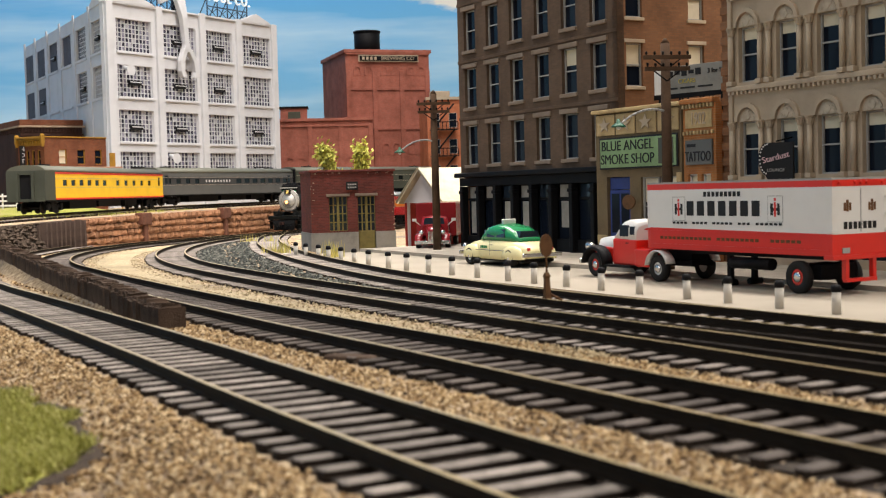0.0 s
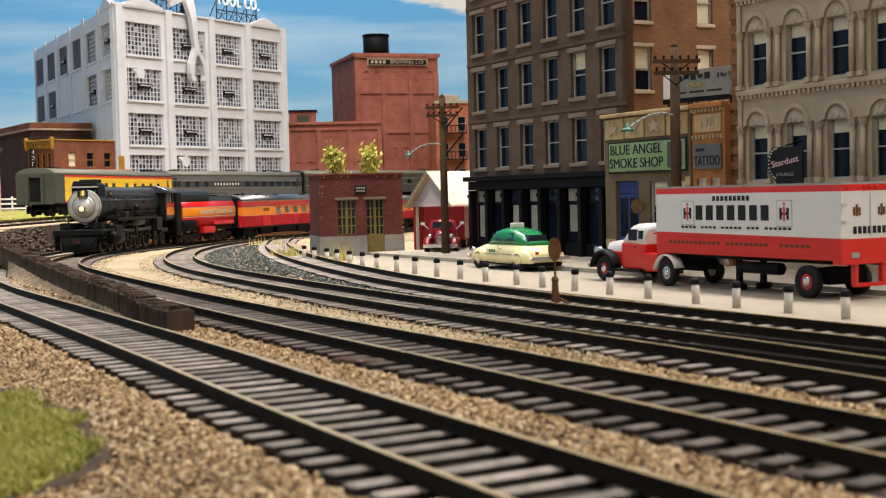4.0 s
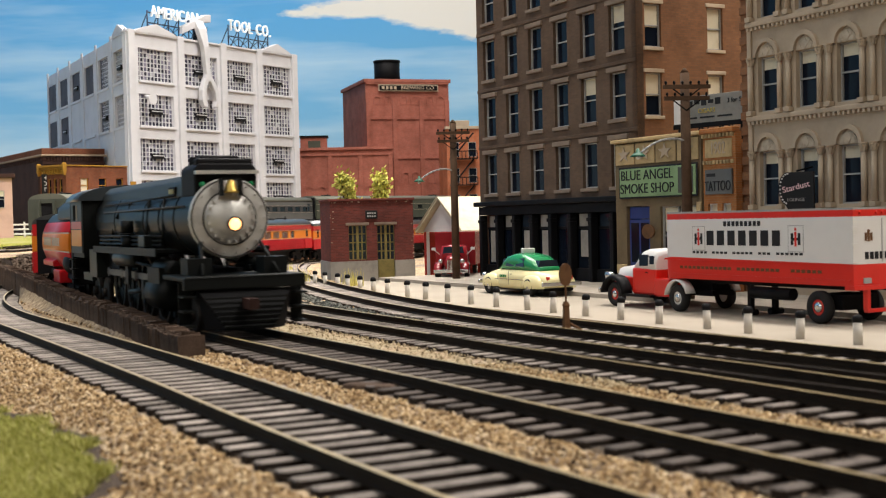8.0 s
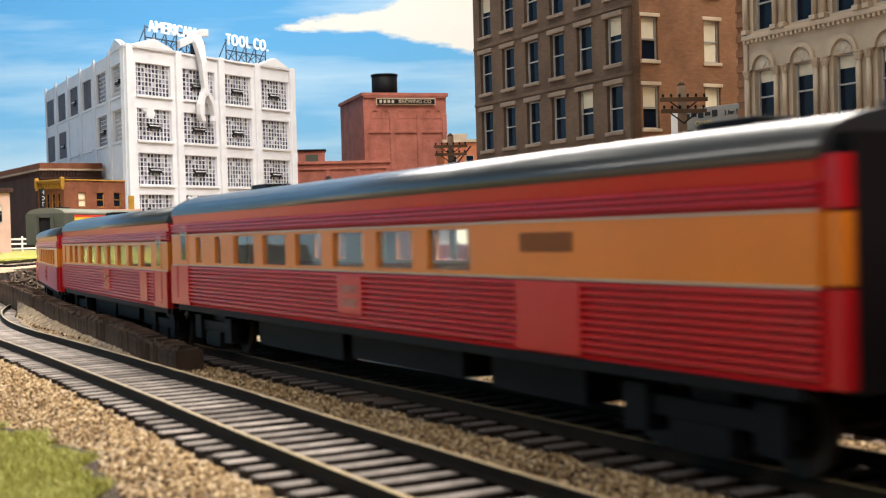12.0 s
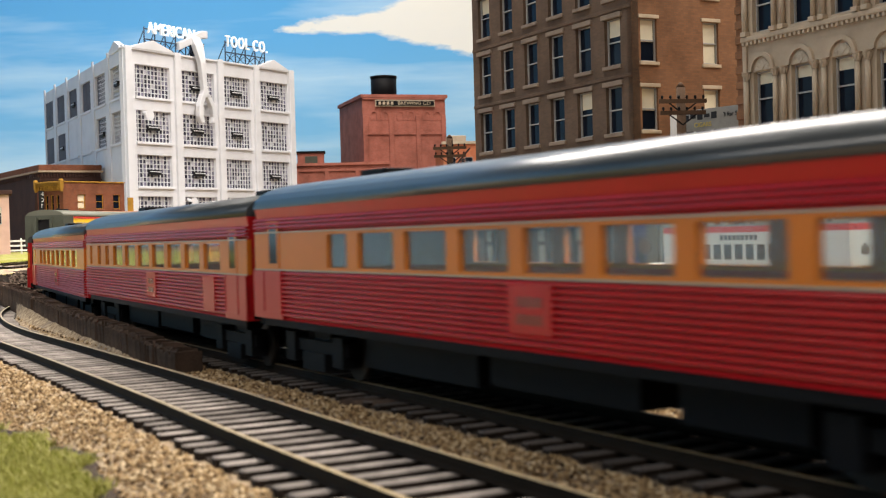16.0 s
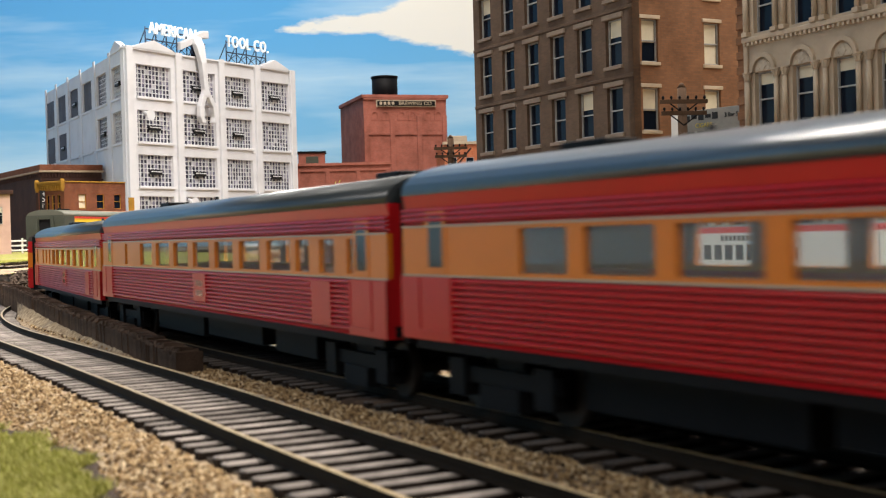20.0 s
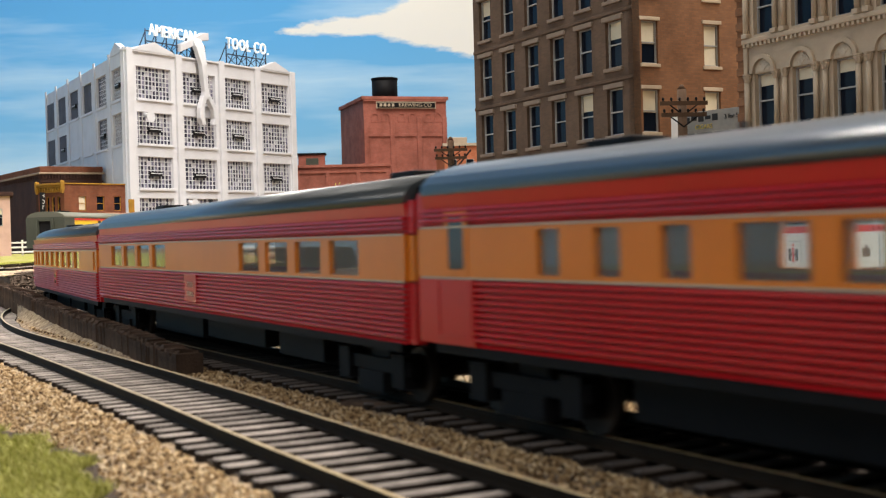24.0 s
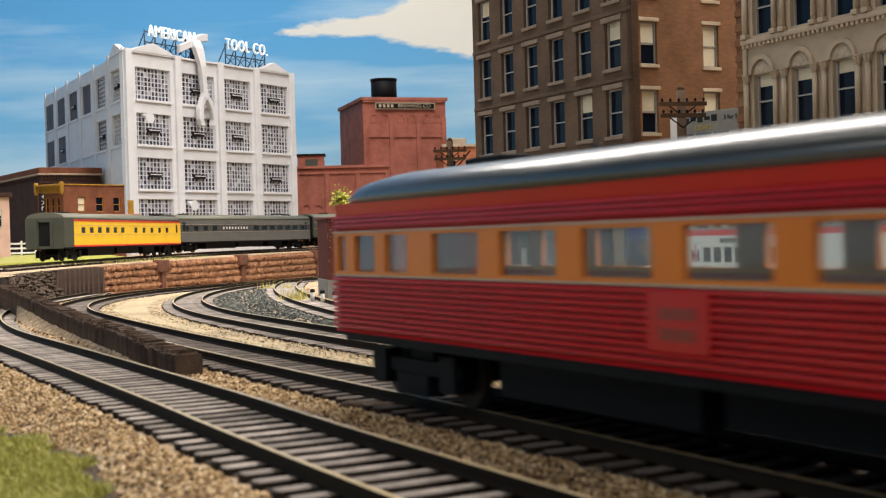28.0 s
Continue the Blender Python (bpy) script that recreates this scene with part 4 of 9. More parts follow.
for i in range(9):
    length = JOINTS[i + 1] - JOINTS[i] - 0.45
    h = length / 2
    wins = []
    for d0, d1, n, w in OPENINGS[i]:
        for k in range(n):
            x = h + 0.22 - (d0 + (d1 - d0) * (k / (n - 1) if n > 1 else 0))
            wins.append((x - w / 2, x + w / 2))
    wins.sort()
    TRAIN.append((passenger_car(length, wins, COACH[i], round_end=(i == 8), baggage=(i == 0), full_ends=(i in (0, 2, 4, 7, 8), i + 1 in (2, 4, 7, 8)), doors=(i in (1, 3, 5, 6), i in (0, 2, 4, 5, 6)), hatch=HATCHES[i]), (JOINTS[i] + JOINTS[i + 1]) / 2, h - 3.2))


# ---- locomotive and tender ----
SPINNING = []


def driver_wheel(parent, r):
    """Spoked wheels on both ends of one axle, turning about y."""
    bm = bmesh.new()
    secs = []
    for k in range(29):
        t = 2 * math.pi * k / 28
        secs.append([(rr * math.cos(t), dy, rr * math.sin(t)) for rr, dy in ((r, -0.08), (r, 0.08), (r - 0.12, 0.08), (r - 0.12, -0.08))])
    loft(bm, secs, 0, False, False)
    tyre = mesh_of("tyre", bm, M["wheel_steel"])
    bm = bmesh.new()
    rod(bm, (0.12, 0, 0), (r - 0.08, 0, 0), 0.05, 0.04, n=5)
    spoke = mesh_of("spoke", bm, M["loco_black"])
    bm = bmesh.new()
    rod(bm, (0, -0.1, 0), (0, 0.1, 0), 0.17, n=14)
    hub = mesh_of("hub", bm, M["loco_black"])
    bm = bmesh.new()
    loft(bm, [[((r - 0.1) * math.cos(t), d, (r - 0.1) * math.sin(t)) for t in [math.pi - 0.7 + 1.4 * i / 6 for i in range(7)]] for d in (-0.06, 0.06)], 0, False)
    weight = mesh_of("counterweight", bm, M["loco_black"])
    for y in (-0.75, 0.75):
        for name, me in (("tyre", tyre), ("hub", hub), ("counterweight", weight)):
            piece(name, me, parent, at(0, y, 0))
        for k in range(14):
            piece("spoke", spoke, parent, at(0, y, 0) @ Matrix.Rotation(2 * math.pi * k / 14, 4, "Y"))


def locomotive():
    th = thing("steam_locomotive", at(0, 0, 0), "black steam locomotive with a silver smokebox front and glowing headlamp", "locomotive")
    zc, r = 3.02, 0.98
    bm = bmesh.new()
    loft(bm, [ring(x, rr, 28, 0, zc) for x, rr in ((7.15, r * 0.99), (7.1, r), (1.5, r), (-1.6, r * 1.06), (-5.85, r * 1.08), (-5.85, 0.3))], caps=True)
    part("boiler", bm, M["loco_grey"], th, "dark grey boiler")
    for x in (5.4, 3.6, 1.6, -0.4, -2.4):
        bm = bmesh.new()
        loft(bm, [ring(x + d, r * (1.02 if x > -1 else 1.075), 28, 0, zc) for d in (-0.05, 0.05)])
        part("boiler_band", bm, M["loco_black"], th)
    # smokebox front: flange ring, dished door, bolts, hinge strap, lamp
    bm = bmesh.new()
    loft(bm, [ring(x, rr, 36, 0, zc) for x, rr in ((7.10, r * 1.03), (7.22, r * 1.03), (7.25, r * 0.98), (7.25, r * 0.58))], caps=False)
    loft(bm, [ring(x, rr, 36, 0, zc) for x, rr in ((7.24, r * 0.66), (7.33, r * 0.64), (7.345, r * 0.54), (7.42, r * 0.46), (7.50, r * 0.28), (7.53, 0.04))], caps=False)
    for i in range(18):
        t = 2 * math.pi * i / 18
        rod(bm, (7.24, r * 0.9 * math.cos(t), zc + r * 0.9 * math.sin(t)), (7.31, r * 0.9 * math.cos(t), zc + r * 0.9 * math.sin(t)), 0.03, n=6)
    for i in range(20):
        t = 2 * math.pi * i / 20 + 0.2
        box(bm, 7.30, 7.41, r * 0.60 * math.cos(t) - 0.035, r * 0.60 * math.cos(t) + 0.035, zc + r * 0.60 * math.sin(t) - 0.035, zc + r * 0.60 * math.sin(t) + 0.035)
    part("smokebox_front", bm, M["silver"], th, "silver smokebox front with bolts")
    for rr in (0.69, 0.985):
        bm = bmesh.new()
        loft(bm, [ring(x, r * q, 36, 0, zc) for x, q in ((7.245, rr - 0.018), (7.262, rr - 0.018), (7.262, rr + 0.018), (7.245, rr + 0.018))], caps=False)
        part("seam_ring", bm, M["steel_dark"], th, "dark seam ring")
    bm = bmesh.new()
    loft(bm, [ring(x, rr, 18, 0, zc - 0.15) for x, rr in ((7.4, 0.14), (7.74, 0.16), (7.78, 0.185), (7.72, 0.14))])
    part("headlamp_housing", bm, M["loco_black"], th)
    bm = bmesh.new()
    loft(bm, [ring(x, rr, 18, 0, zc - 0.15) for x, rr in ((7.73, 0.15), (7.79, 0.12), (7.82, 0.03))])
    part("headlamp_lens", bm, M["lamp_glow"], th, "glowing orange headlamp")
    bm = bmesh.new()
    loft(bm, [[(7.45 + rr * math.cos(t), rr * math.sin(t), zc + z) for t in [2 * math.pi * i / 16 for i in range(16)]] for rr, z in ((0.20, 0.62), (0.16, 0.68), (0.12, 0.84), (0.08, 0.92), (0.03, 0.95))])
    part("bell", bm, M["gold"], th, "brass bell")
    bm = bmesh.new()
    for y in (-0.24, 0.24):
        box(bm, 7.3, 7.55, y - 0.03, y + 0.03, zc + 0.55, zc + 0.98)
    box(bm, 7.4, 7.5, -0.27, 0.27, zc + 0.95, zc + 1.0)
    part("bell_bracket", bm, M["loco_black"], th)
    # casing along the boiler top with the stack block in front
    bm = bmesh.new()
    prof = [(-0.80, zc + 0.55), (-0.74, zc + 0.98), (-0.52, zc + 1.16), (0.52, zc + 1.16), (0.74, zc + 0.98), (0.80, zc + 0.55)]
    sweep(bm, prof, -5.8, 6.3)
    part("skyline_casing", bm, M["casing"], th, "grey casing along the boiler top", bevel=0.06)
    bm = bmesh.new()
    sweep(bm, [(-0.80, zc + 0.55), (-0.80, zc + 1.25), (-0.66, zc + 1.38), (0.66, zc + 1.38), (0.80, zc + 1.25), (0.80, zc + 0.55)], 5.6, 7.0)
    box(bm, 6.0, 6.5, -0.5, 0.5, zc + 1.36, zc + 1.6)
    box(bm, 6.62, 6.95, -0.72, 0.72, zc + 1.3, zc + 1.5)
    rod(bm, (5.7, 0.45, zc + 1.3), (5.7, 0.45, zc + 1.6), 0.16)
    rod(bm, (5.7, -0.45, zc + 1.3), (5.7, -0.45, zc + 1.6), 0.16)
    part("smokestack_block", bm, M["black"], th, "black stack block", bevel=0.05)
    bm = bmesh.new()
    box(bm, 7.0, 7.22, -0.80, 0.80, zc + 1.10, zc + 1.19)
    part("smoke_lifter_edge", bm, M["silver"], th)
    for y in (-1, 1):
        bm = bmesh.new()
        box(bm, 4.3, 5.0, y * 0.80 - 0.03, y * 0.80 + 0.03, zc + 0.62, zc + 0.86)
        n = part("number_board", bm, M["black"], th)
        bm = bmesh.new()
        for k in range(4):
            box(bm, 4.40 + 0.14 * k, 4.48 + 0.14 * k, y * 0.845 - 0.008, y * 0.845 + 0.008, zc + 0.68, zc + 0.80)
        part("number_bars", bm, M["gold"], n)
        # running board, pipes, air tank, cylinders, pump, lagging
        bm = bmesh.new()
        box(bm, -3.6, 5.6, min(y * 0.92, y * 1.50), max(y * 0.92, y * 1.50), 2.18, 2.26)
        box(bm, -3.6, 5.6, min(y * 1.46, y * 1.52), max(y * 1.46, y * 1.52), 2.08, 2.28)
        part("running_board", bm, M["loco_black"], th)
        bm = bmesh.new()
        for z in (2.34, 2.46, 2.58):
            rod(bm, (-4.2, y * 1.16, z), (4.6, y * 1.10, z), 0.045, n=8)
        rod(bm, (-4.2, y * 0.98, zc + 0.55), (5.2, y * 0.86, zc + 0.62), 0.03, n=8)
        rod(bm, (-1.8, y * 1.08, zc + 0.1), (-1.8, y * 0.6, zc + 0.9), 0.05, n=8)
        rod(bm, (2.2, y * 1.04, 2.3), (2.2, y * 0.9, zc + 0.6), 0.05, n=8)
        part("piping", bm, M["loco_black"], th)
        bm = bmesh.new()
        loft(bm, [ring(x, rr, 18, y * 1.28, 1.95) for x, rr in ((2.2, 0.12), (2.1, 0.25), (-0.3, 0.25), (-0.4, 0.12))])
        part("air_tank", bm, M["loco_grey"], th)
        bm = bmesh.new()
        loft(bm, [ring(x, rr, 22, y * 1.18, 1.12) for x, rr in ((6.1, 0.18), (6.0, 0.44), (4.55, 0.44), (4.45, 0.18))])
        loft(bm, [ring(x, rr, 18, y * 1.15, 1.75) for x, rr in ((6.15, 0.12), (6.05, 0.24), (4.5, 0.24), (4.4, 0.12))])
        box(bm, 4.6, 6.0, min(y * 0.85, y * 1.52), max(y * 0.85, y * 1.52), 1.3, 1.8)
        part("cylinder", bm, M["loco_black"], th)
        bm = bmesh.new()
        box(bm, 3.0, 4.5, y * 1.30 - 0.06, y * 1.30 + 0.06, 1.25, 1.36)
        box(bm, 3.0, 4.5, y * 1.30 - 0.06, y * 1.30 + 0.06, 0.92, 1.02)
        box(bm, 3.2, 3.5, y * 1.30 - 0.1, y * 1.30 + 0.1, 0.9, 1.4)
        rod(bm, (3.4, y * 1.30, 1.12), (1.3, y * 1.33, 1.0), 0.07, n=8)
        box(bm, 0.9, 1.3, y * 1.33 - 0.05, y * 1.33 + 0.05, 1.2, 2.1)
        rod(bm, (1.1, y * 1.36, 1.9), (4.4, y * 1.2, 1.75), 0.05, n=8)
        part("valve_gear", bm, M["loco_black"], th)
        bm = bmesh.new()
        rod(bm, (0, -0.04, 0), (0, 0.04, 0), 0.13, n=12)
        for a, b in ((3.4, 1.3), (1.3, -0.8), (-0.8, -2.9)):
            box(bm, b - 0.25, a - 0.25, -0.04, 0.04, -0.09, 0.09)
            rod(bm, (a - 0.25, -0.05, 0), (a - 0.25, 0.05, 0), 0.15, n=12)
        rod(bm, (-3.15, -0.05, 0), (-3.15, 0.05, 0), 0.15, n=12)
        rd = part("side_rod", bm, M["steel_dark"], th, "grey steel side rod")
        SPINNING.append((rd, (0.25, y * 1.12, 1.10), 0.92, True))
        for k, (px, pz) in enumerate(((0.55, 2.42), (0.55, 2.86))):
            bm = bmesh.new()
            rod(bm, (px, y * 1.22, pz - 0.18), (px, y * 1.22, pz + 0.18), 0.19, n=16)
            rod(bm, (px, y * 1.22, pz - 0.24), (px, y * 1.22, pz - 0.18), 0.23, n=16)
            part("air_pump", bm, M["loco_black"], th)
        bm = bmesh.new()
        box(bm, 2.7, 3.5, min(y * 0.98, y * 1.36), max(y * 0.98, y * 1.36), 2.28, 2.62)
        part("lubricator_box", bm, M["loco_grey"], th, bevel=0.03)
        bm = bmesh.new()
        rod(bm, (-4.2, y * 1.02, zc + 0.32), (6.6, y * 0.98, zc + 0.32), 0.028, n=8)
        for px in (-3.4, -1.2, 1.0, 3.2, 5.4):
            rod(bm, (px, y * 0.9, zc + 0.32), (px, y * 1.03, zc + 0.32), 0.035, n=6)
        part("handrail", bm, M["steel_dark"], th)
        bm = bmesh.new()
        for a, b, c, d in ((4.4, 2.3, 4.0, 3.55), (-0.2, 2.3, -0.6, 3.6), (-3.0, 2.3, -2.6, 3.5)):
            rod(bm, (a, y * 1.06, b), (c, y * 0.88, d), 0.05, n=8)
        part("sand_pipe", bm, M["loco_black"], th)
        bm = bmesh.new()
        box(bm, -5.0, -3.7, min(y * 0.9, y * 1.40), max(y * 0.9, y * 1.40), 1.25, 2.15)
        box(bm, -6.6, -4.9, min(y * 1.2, y * 1.35), max(y * 1.2, y * 1.35), 1.1, 1.35)
        part("ashpan", bm, M["loco_grey"], th)
    bm = bmesh.new()
    box(bm, -7.9, 6.4, -0.55, 0.55, 1.2, 1.75)
    box(bm, -4.4, -2.0, -1.0, 1.0, 1.4, 2.2)
    part("frame", bm, M["black"], th)
    for x in (3.4, 1.3, -0.8, -2.9):
        bm = bmesh.new()
        rod(bm, (0, -0.7, 0), (0, 0.7, 0), 0.1)
        w = part("driving_wheel", bm, M["loco_black"], th, "black spoked driving wheels on an axle")
        driver_wheel(w, 0.92)
        SPINNING.append((w, (x, 0.0, 1.10), 0.92, False))
    for x, rr in ((6.7, 0.42), (5.1, 0.42), (-5.3, 0.5), (-7.0, 0.5)):
        bm = bmesh.new()
        for y in (-0.75, 0.75):
            rod(bm, (x, y - 0.08, 0.18 + rr), (x, y + 0.08, 0.18 + rr), rr, n=20)
            rod(bm, (x, y * 1.02, 0.18 + rr), (x, y * 1.28, 0.18 + rr), 0.16, n=10)
        part("small_wheelset", bm, M["wheel_steel"], th)
    # pilot, deck, steps, tanks, coupler
    bm = bmesh.new()
    box(bm, 6.2, 8.55, -1.48, 1.48, 1.52, 1.64)
    box(bm, 8.35, 8.55, -1.5, 1.5, 1.32, 1.62)
    part("pilot_deck", bm, M["loco_black"], th, bevel=0.03)
    bm = bmesh.new()
    loft(bm, [[(8.45, -1.15, 1.3), (8.45, 1.15, 1.3), (8.3, 1.15, 1.3), (8.3, -1.15, 1.3)], [(8.85, -0.55, 0.36), (8.85, 0.55, 0.36), (8.4, 1.0, 0.36), (8.4, -1.0, 0.36)]], 0, False)
    pl = part("pilot", bm, M["black"], th, "black slatted pilot")
    for i in range(7):
        z = 0.42 + 0.11 * i
        f = (z - 0.36) / 0.84
        slab_part("slat", pl, M["loco_black"], (8.5, 8.93 - 0.45 * f, -0.6 - 0.5 * f, 0.6 + 0.5 * f, z, z + 0.045), bevel=0)
    bm = bmesh.new()
    for y in (-1.38, 1.38):
        st = slab_part("front_step", th, M["loco_black"], (8.06, 8.10, y - 0.16, y + 0.16, 0.45, 1.5), bevel=0)
        for z in (0.45, 0.8, 1.15):
            slab_part("tread", st, M["loco_black"], (8.104, 8.55, y - 0.16, y + 0.16, z, z + 0.05), bevel=0)
    box(bm, 8.6, 9.15, -0.12, 0.12, 0.85, 1.1)
    box(bm, 8.95, 9.15, -0.11, 0.13, 0.86, 1.10)
    part("coupler", bm, M["knuckle"], th)
    bm = bmesh.new()
    for y in (-0.95, 0.95):
        rod(bm, (8.2, y, 1.64), (7.0, y * 0.75, 2.6), 0.05, n=8)
        box(bm, 7.2, 7.9, y - 0.3, y + 0.3, 1.64, 2.05)
    part("pilot_brace", bm, M["loco_black"], th)
    bm = bmesh.new()
    for y in (-0.62, 0.62):
        loft(bm, [ring(x, rr, 12, y, zc + 0.85) for x, rr in ((6.9, 0.03), (6.95, 0.07), (7.1, 0.07), (7.14, 0.03))])
    part("marker_lamp", bm, M["green"], th, "small green marker lamps")
    # cab, set behind the firebox
    cab = at(-1.5, 0, 0)
    for y in (-1, 1):
        bm = bmesh.new()
        wall_with(bm, -6.55, -4.35, 2.0, 3.82, min(y * 1.42, y * 1.5), max(y * 1.42, y * 1.5), [(-6.1, -5.2, 3.12, 3.66)], 0)
        cs = part("cab_side", bm, M["casing"], th, at=cab)
        bm = bmesh.new()
        box(bm, -6.5, -4.4, min(y * 1.5, y * 1.512), max(y * 1.5, y * 1.512), 2.24, 2.80)
        part("orange_panel", bm, M["orange"], cs, "orange cab panel")
        bm = bmesh.new()
        box(bm, -6.5, -4.4, min(y * 1.5, y * 1.510), max(y * 1.5, y * 1.510), 2.83, 3.08)
        part("red_panel", bm, M["red"], cs, "red cab panel")
        bm = bmesh.new()
        box(bm, -5.7, -5.62, y * 1.44 - 0.03, y * 1.44 + 0.03, 3.12, 3.66)
        part("cab_window_frame", bm, M["silver_line"], cs)
    bm = bmesh.new()
    sweep(bm, [(1.62 * math.cos(math.pi * i / 12), 3.78 + 0.52 * math.sin(math.pi * i / 12)) for i in range(13)], -6.9, -4.2, 0, True)
    part("cab_roof", bm, M["roof_grey"], th, at=cab)
    bm = bmesh.new()
    box(bm, -4.42, -4.34, -1.45, 1.45, 1.9, 3.8)
    box(bm, -6.7, -4.3, -1.45, 1.45, 1.85, 2.0)
    part("cab_front", bm, M["loco_black"], th, at=cab)
    bm = bmesh.new()
    for y in (-1.45, 1.45):
        rod(bm, (-6.6, y, 0.7), (-6.6, y, 2.6), 0.03, n=6)
        for z in (0.7, 1.05, 1.4, 1.75):
            box(bm, -6.75, -6.3, y - 0.12, y + 0.12, z, z + 0.04)
    part("cab_steps", bm, M["loco_black"], th, at=cab)
    return th


def tender():
    th = thing("locomotive_tender", at(0, 0, 0), "rounded tender in red, orange and grey bands", "tender")
    h = 4.6

    def shell(z0, z1, mat, name, label, x0, x1, r=1.5, zc=2.42):
        for side in (1, -1):
            bm = bmesh.new()
            n = 7
            prof = []
            for i in range(n + 1):
                z = z0 + (z1 - z0) * i / n
                prof.append((side * math.sqrt(max(0.02, 1.55 ** 2 - (z - zc) ** 2)), z))
            prof += [(0.9 * y, z) for y, z in prof[::-1]]
            sweep(bm, prof, x0, x1, 0, True)
            part(name, bm, mat, th, label)
    shell(1.25, 2.10, M["red"], "lower_tank", "dark red lower tank", -h, h)
    shell(2.10, 2.80, M["orange"], "middle_tank", "orange middle band", -h, h)
    shell(2.80, 3.22, M["red"], "upper_tank", "dark red upper band", -h, h)
    shell(3.22, 3.55, M["loco_grey"], "top_tank", "grey tank top", -h, h)
    bm = bmesh.new()
    box(bm, -h + 0.1, h - 0.1, -1.0, 1.0, 3.4, 3.6)
    part("tank_deck", bm, M["roof_grey"], th)
    bm = bmesh.new()
    loft(bm, [[(-h + d, y, z) for y, z in [(1.52 * math.cos(2 * math.pi * i / 20), 2.42 + 1.2 * math.sin(2 * math.pi * i / 20)) for i in range(20)]] for d in (-0.03, 0.03)])
    part("end_plate", bm, M["red"], th)
    slab_part("front_bulkhead", th, M["black"], (h + 0.06, h + 0.85, -1.46, 1.46, 0.95, 3.9), bevel=0.06, label="black front bulkhead")
    bm = bmesh.new()
    sweep(bm, [(-1.36, 3.3), (-1.34, 3.75), (-1.05, 4.02), (-0.6, 4.1), (0.6, 4.1), (1.05, 4.02), (1.34, 3.75), (1.36, 3.3)], -0.3, h + 0.05, 0, False)
    part("oil_bunker", bm, M["loco_grey"], th, "raised grey oil bunker", bevel=0.08)
    bm = bmesh.new()
    box(bm, -3.2, -1.6, -0.7, 0.7, 3.55, 3.72)
    for y in (-0.9, 0.9):
        rod(bm, (-h + 0.3, y, 3.5), (-h + 0.3, y, 3.85), 0.03, n=6)
        rod(bm, (-0.6, y, 3.5), (-0.6, y, 3.85), 0.03, n=6)
        rod(bm, (-h + 0.3, y, 3.85), (-0.6, y, 3.85), 0.03, n=6)
    part("hatch_rail", bm, M["black"], th)
    for side in (1, -1):
        for z in (2.10, 2.80):
            y = side * (math.sqrt(1.55 ** 2 - (z - 2.42) ** 2) + 0.004)
            bm = bmesh.new()
            box(bm, -h, h, y - 0.012, y + 0.012, z - 0.025, z + 0.025)
            part("stripe", bm, M["silver_line"], th, "thin silver stripe")
        bm = bmesh.new()
        x = -3.9
        for k in range(16):
            if k != 8:
                box(bm, x, x + 0.24, side * 1.552 - 0.006, side * 1.552 + 0.006, 2.30, 2.62)
                box(bm, x + 0.05, x + 0.19, side * 1.5525 - 0.008, side * 1.5525 + 0.008, 2.36, 2.41)
            x += 0.36
        part("lettering", bm, M["silver_line"], th, "faded silver lettering")
        bm = bmesh.new()
        sweep(bm, [(side * 1.2, 1.86), (side * 1.56, 1.66), (side * 1.54, 1.46), (side * 1.2, 1.46)], -h + 0.3, -0.62)
        part("side_tank", bm, M["red"], th, "folded red side plate", bevel=0.03)
        bm = bmesh.new()
        box(bm, -0.85, 1.2, min(side * 0.9, side * 1.52), max(side * 0.9, side * 1.52), 0.85, 1.35)
        part("tool_box", bm, M["red"], th, bevel=0.05)
        bm = bmesh.new()
        loft(bm, [ring(x, rr, 18, side * 1.08, 1.66) for x, rr in ((h - 0.02, 0.46), (2.6, 0.46), (2.15, 0.40), (1.95, 0.1))])
        part("drain_bulge", bm, M["black"], th)
    bm = bmesh.new()
    box(bm, -h, h, -1.2, 1.2, 1.05, 1.3)
    part("underframe", bm, M["black"], th)
    for x in (2.75, -2.75):
        bm = bmesh.new()
        for y in (-1.1, 1.1):
            box(bm, x - 1.75, x + 1.75, y - 0.1, y + 0.1, 0.6, 0.85)
        b = part("bogie", bm, M["black"], th)
        for d in (-1.2, 0, 1.2):
            bm = bmesh.new()
            for y in (-0.75, 0.75):
                rod(bm, (x + d, y - 0.07, 0.6), (x + d, y + 0.07, 0.6), 0.42, n=18)
                rod(bm, (x + d, y * 1.4, 0.6), (x + d, y * 1.6, 0.6), 0.15, n=10)
            part("wheelset", bm, M["wheel_steel"], b)
    return th


TRAIN.append((locomotive(), 7.4, 3.2))
TRAIN.append((tender(), 21.0, 2.8))


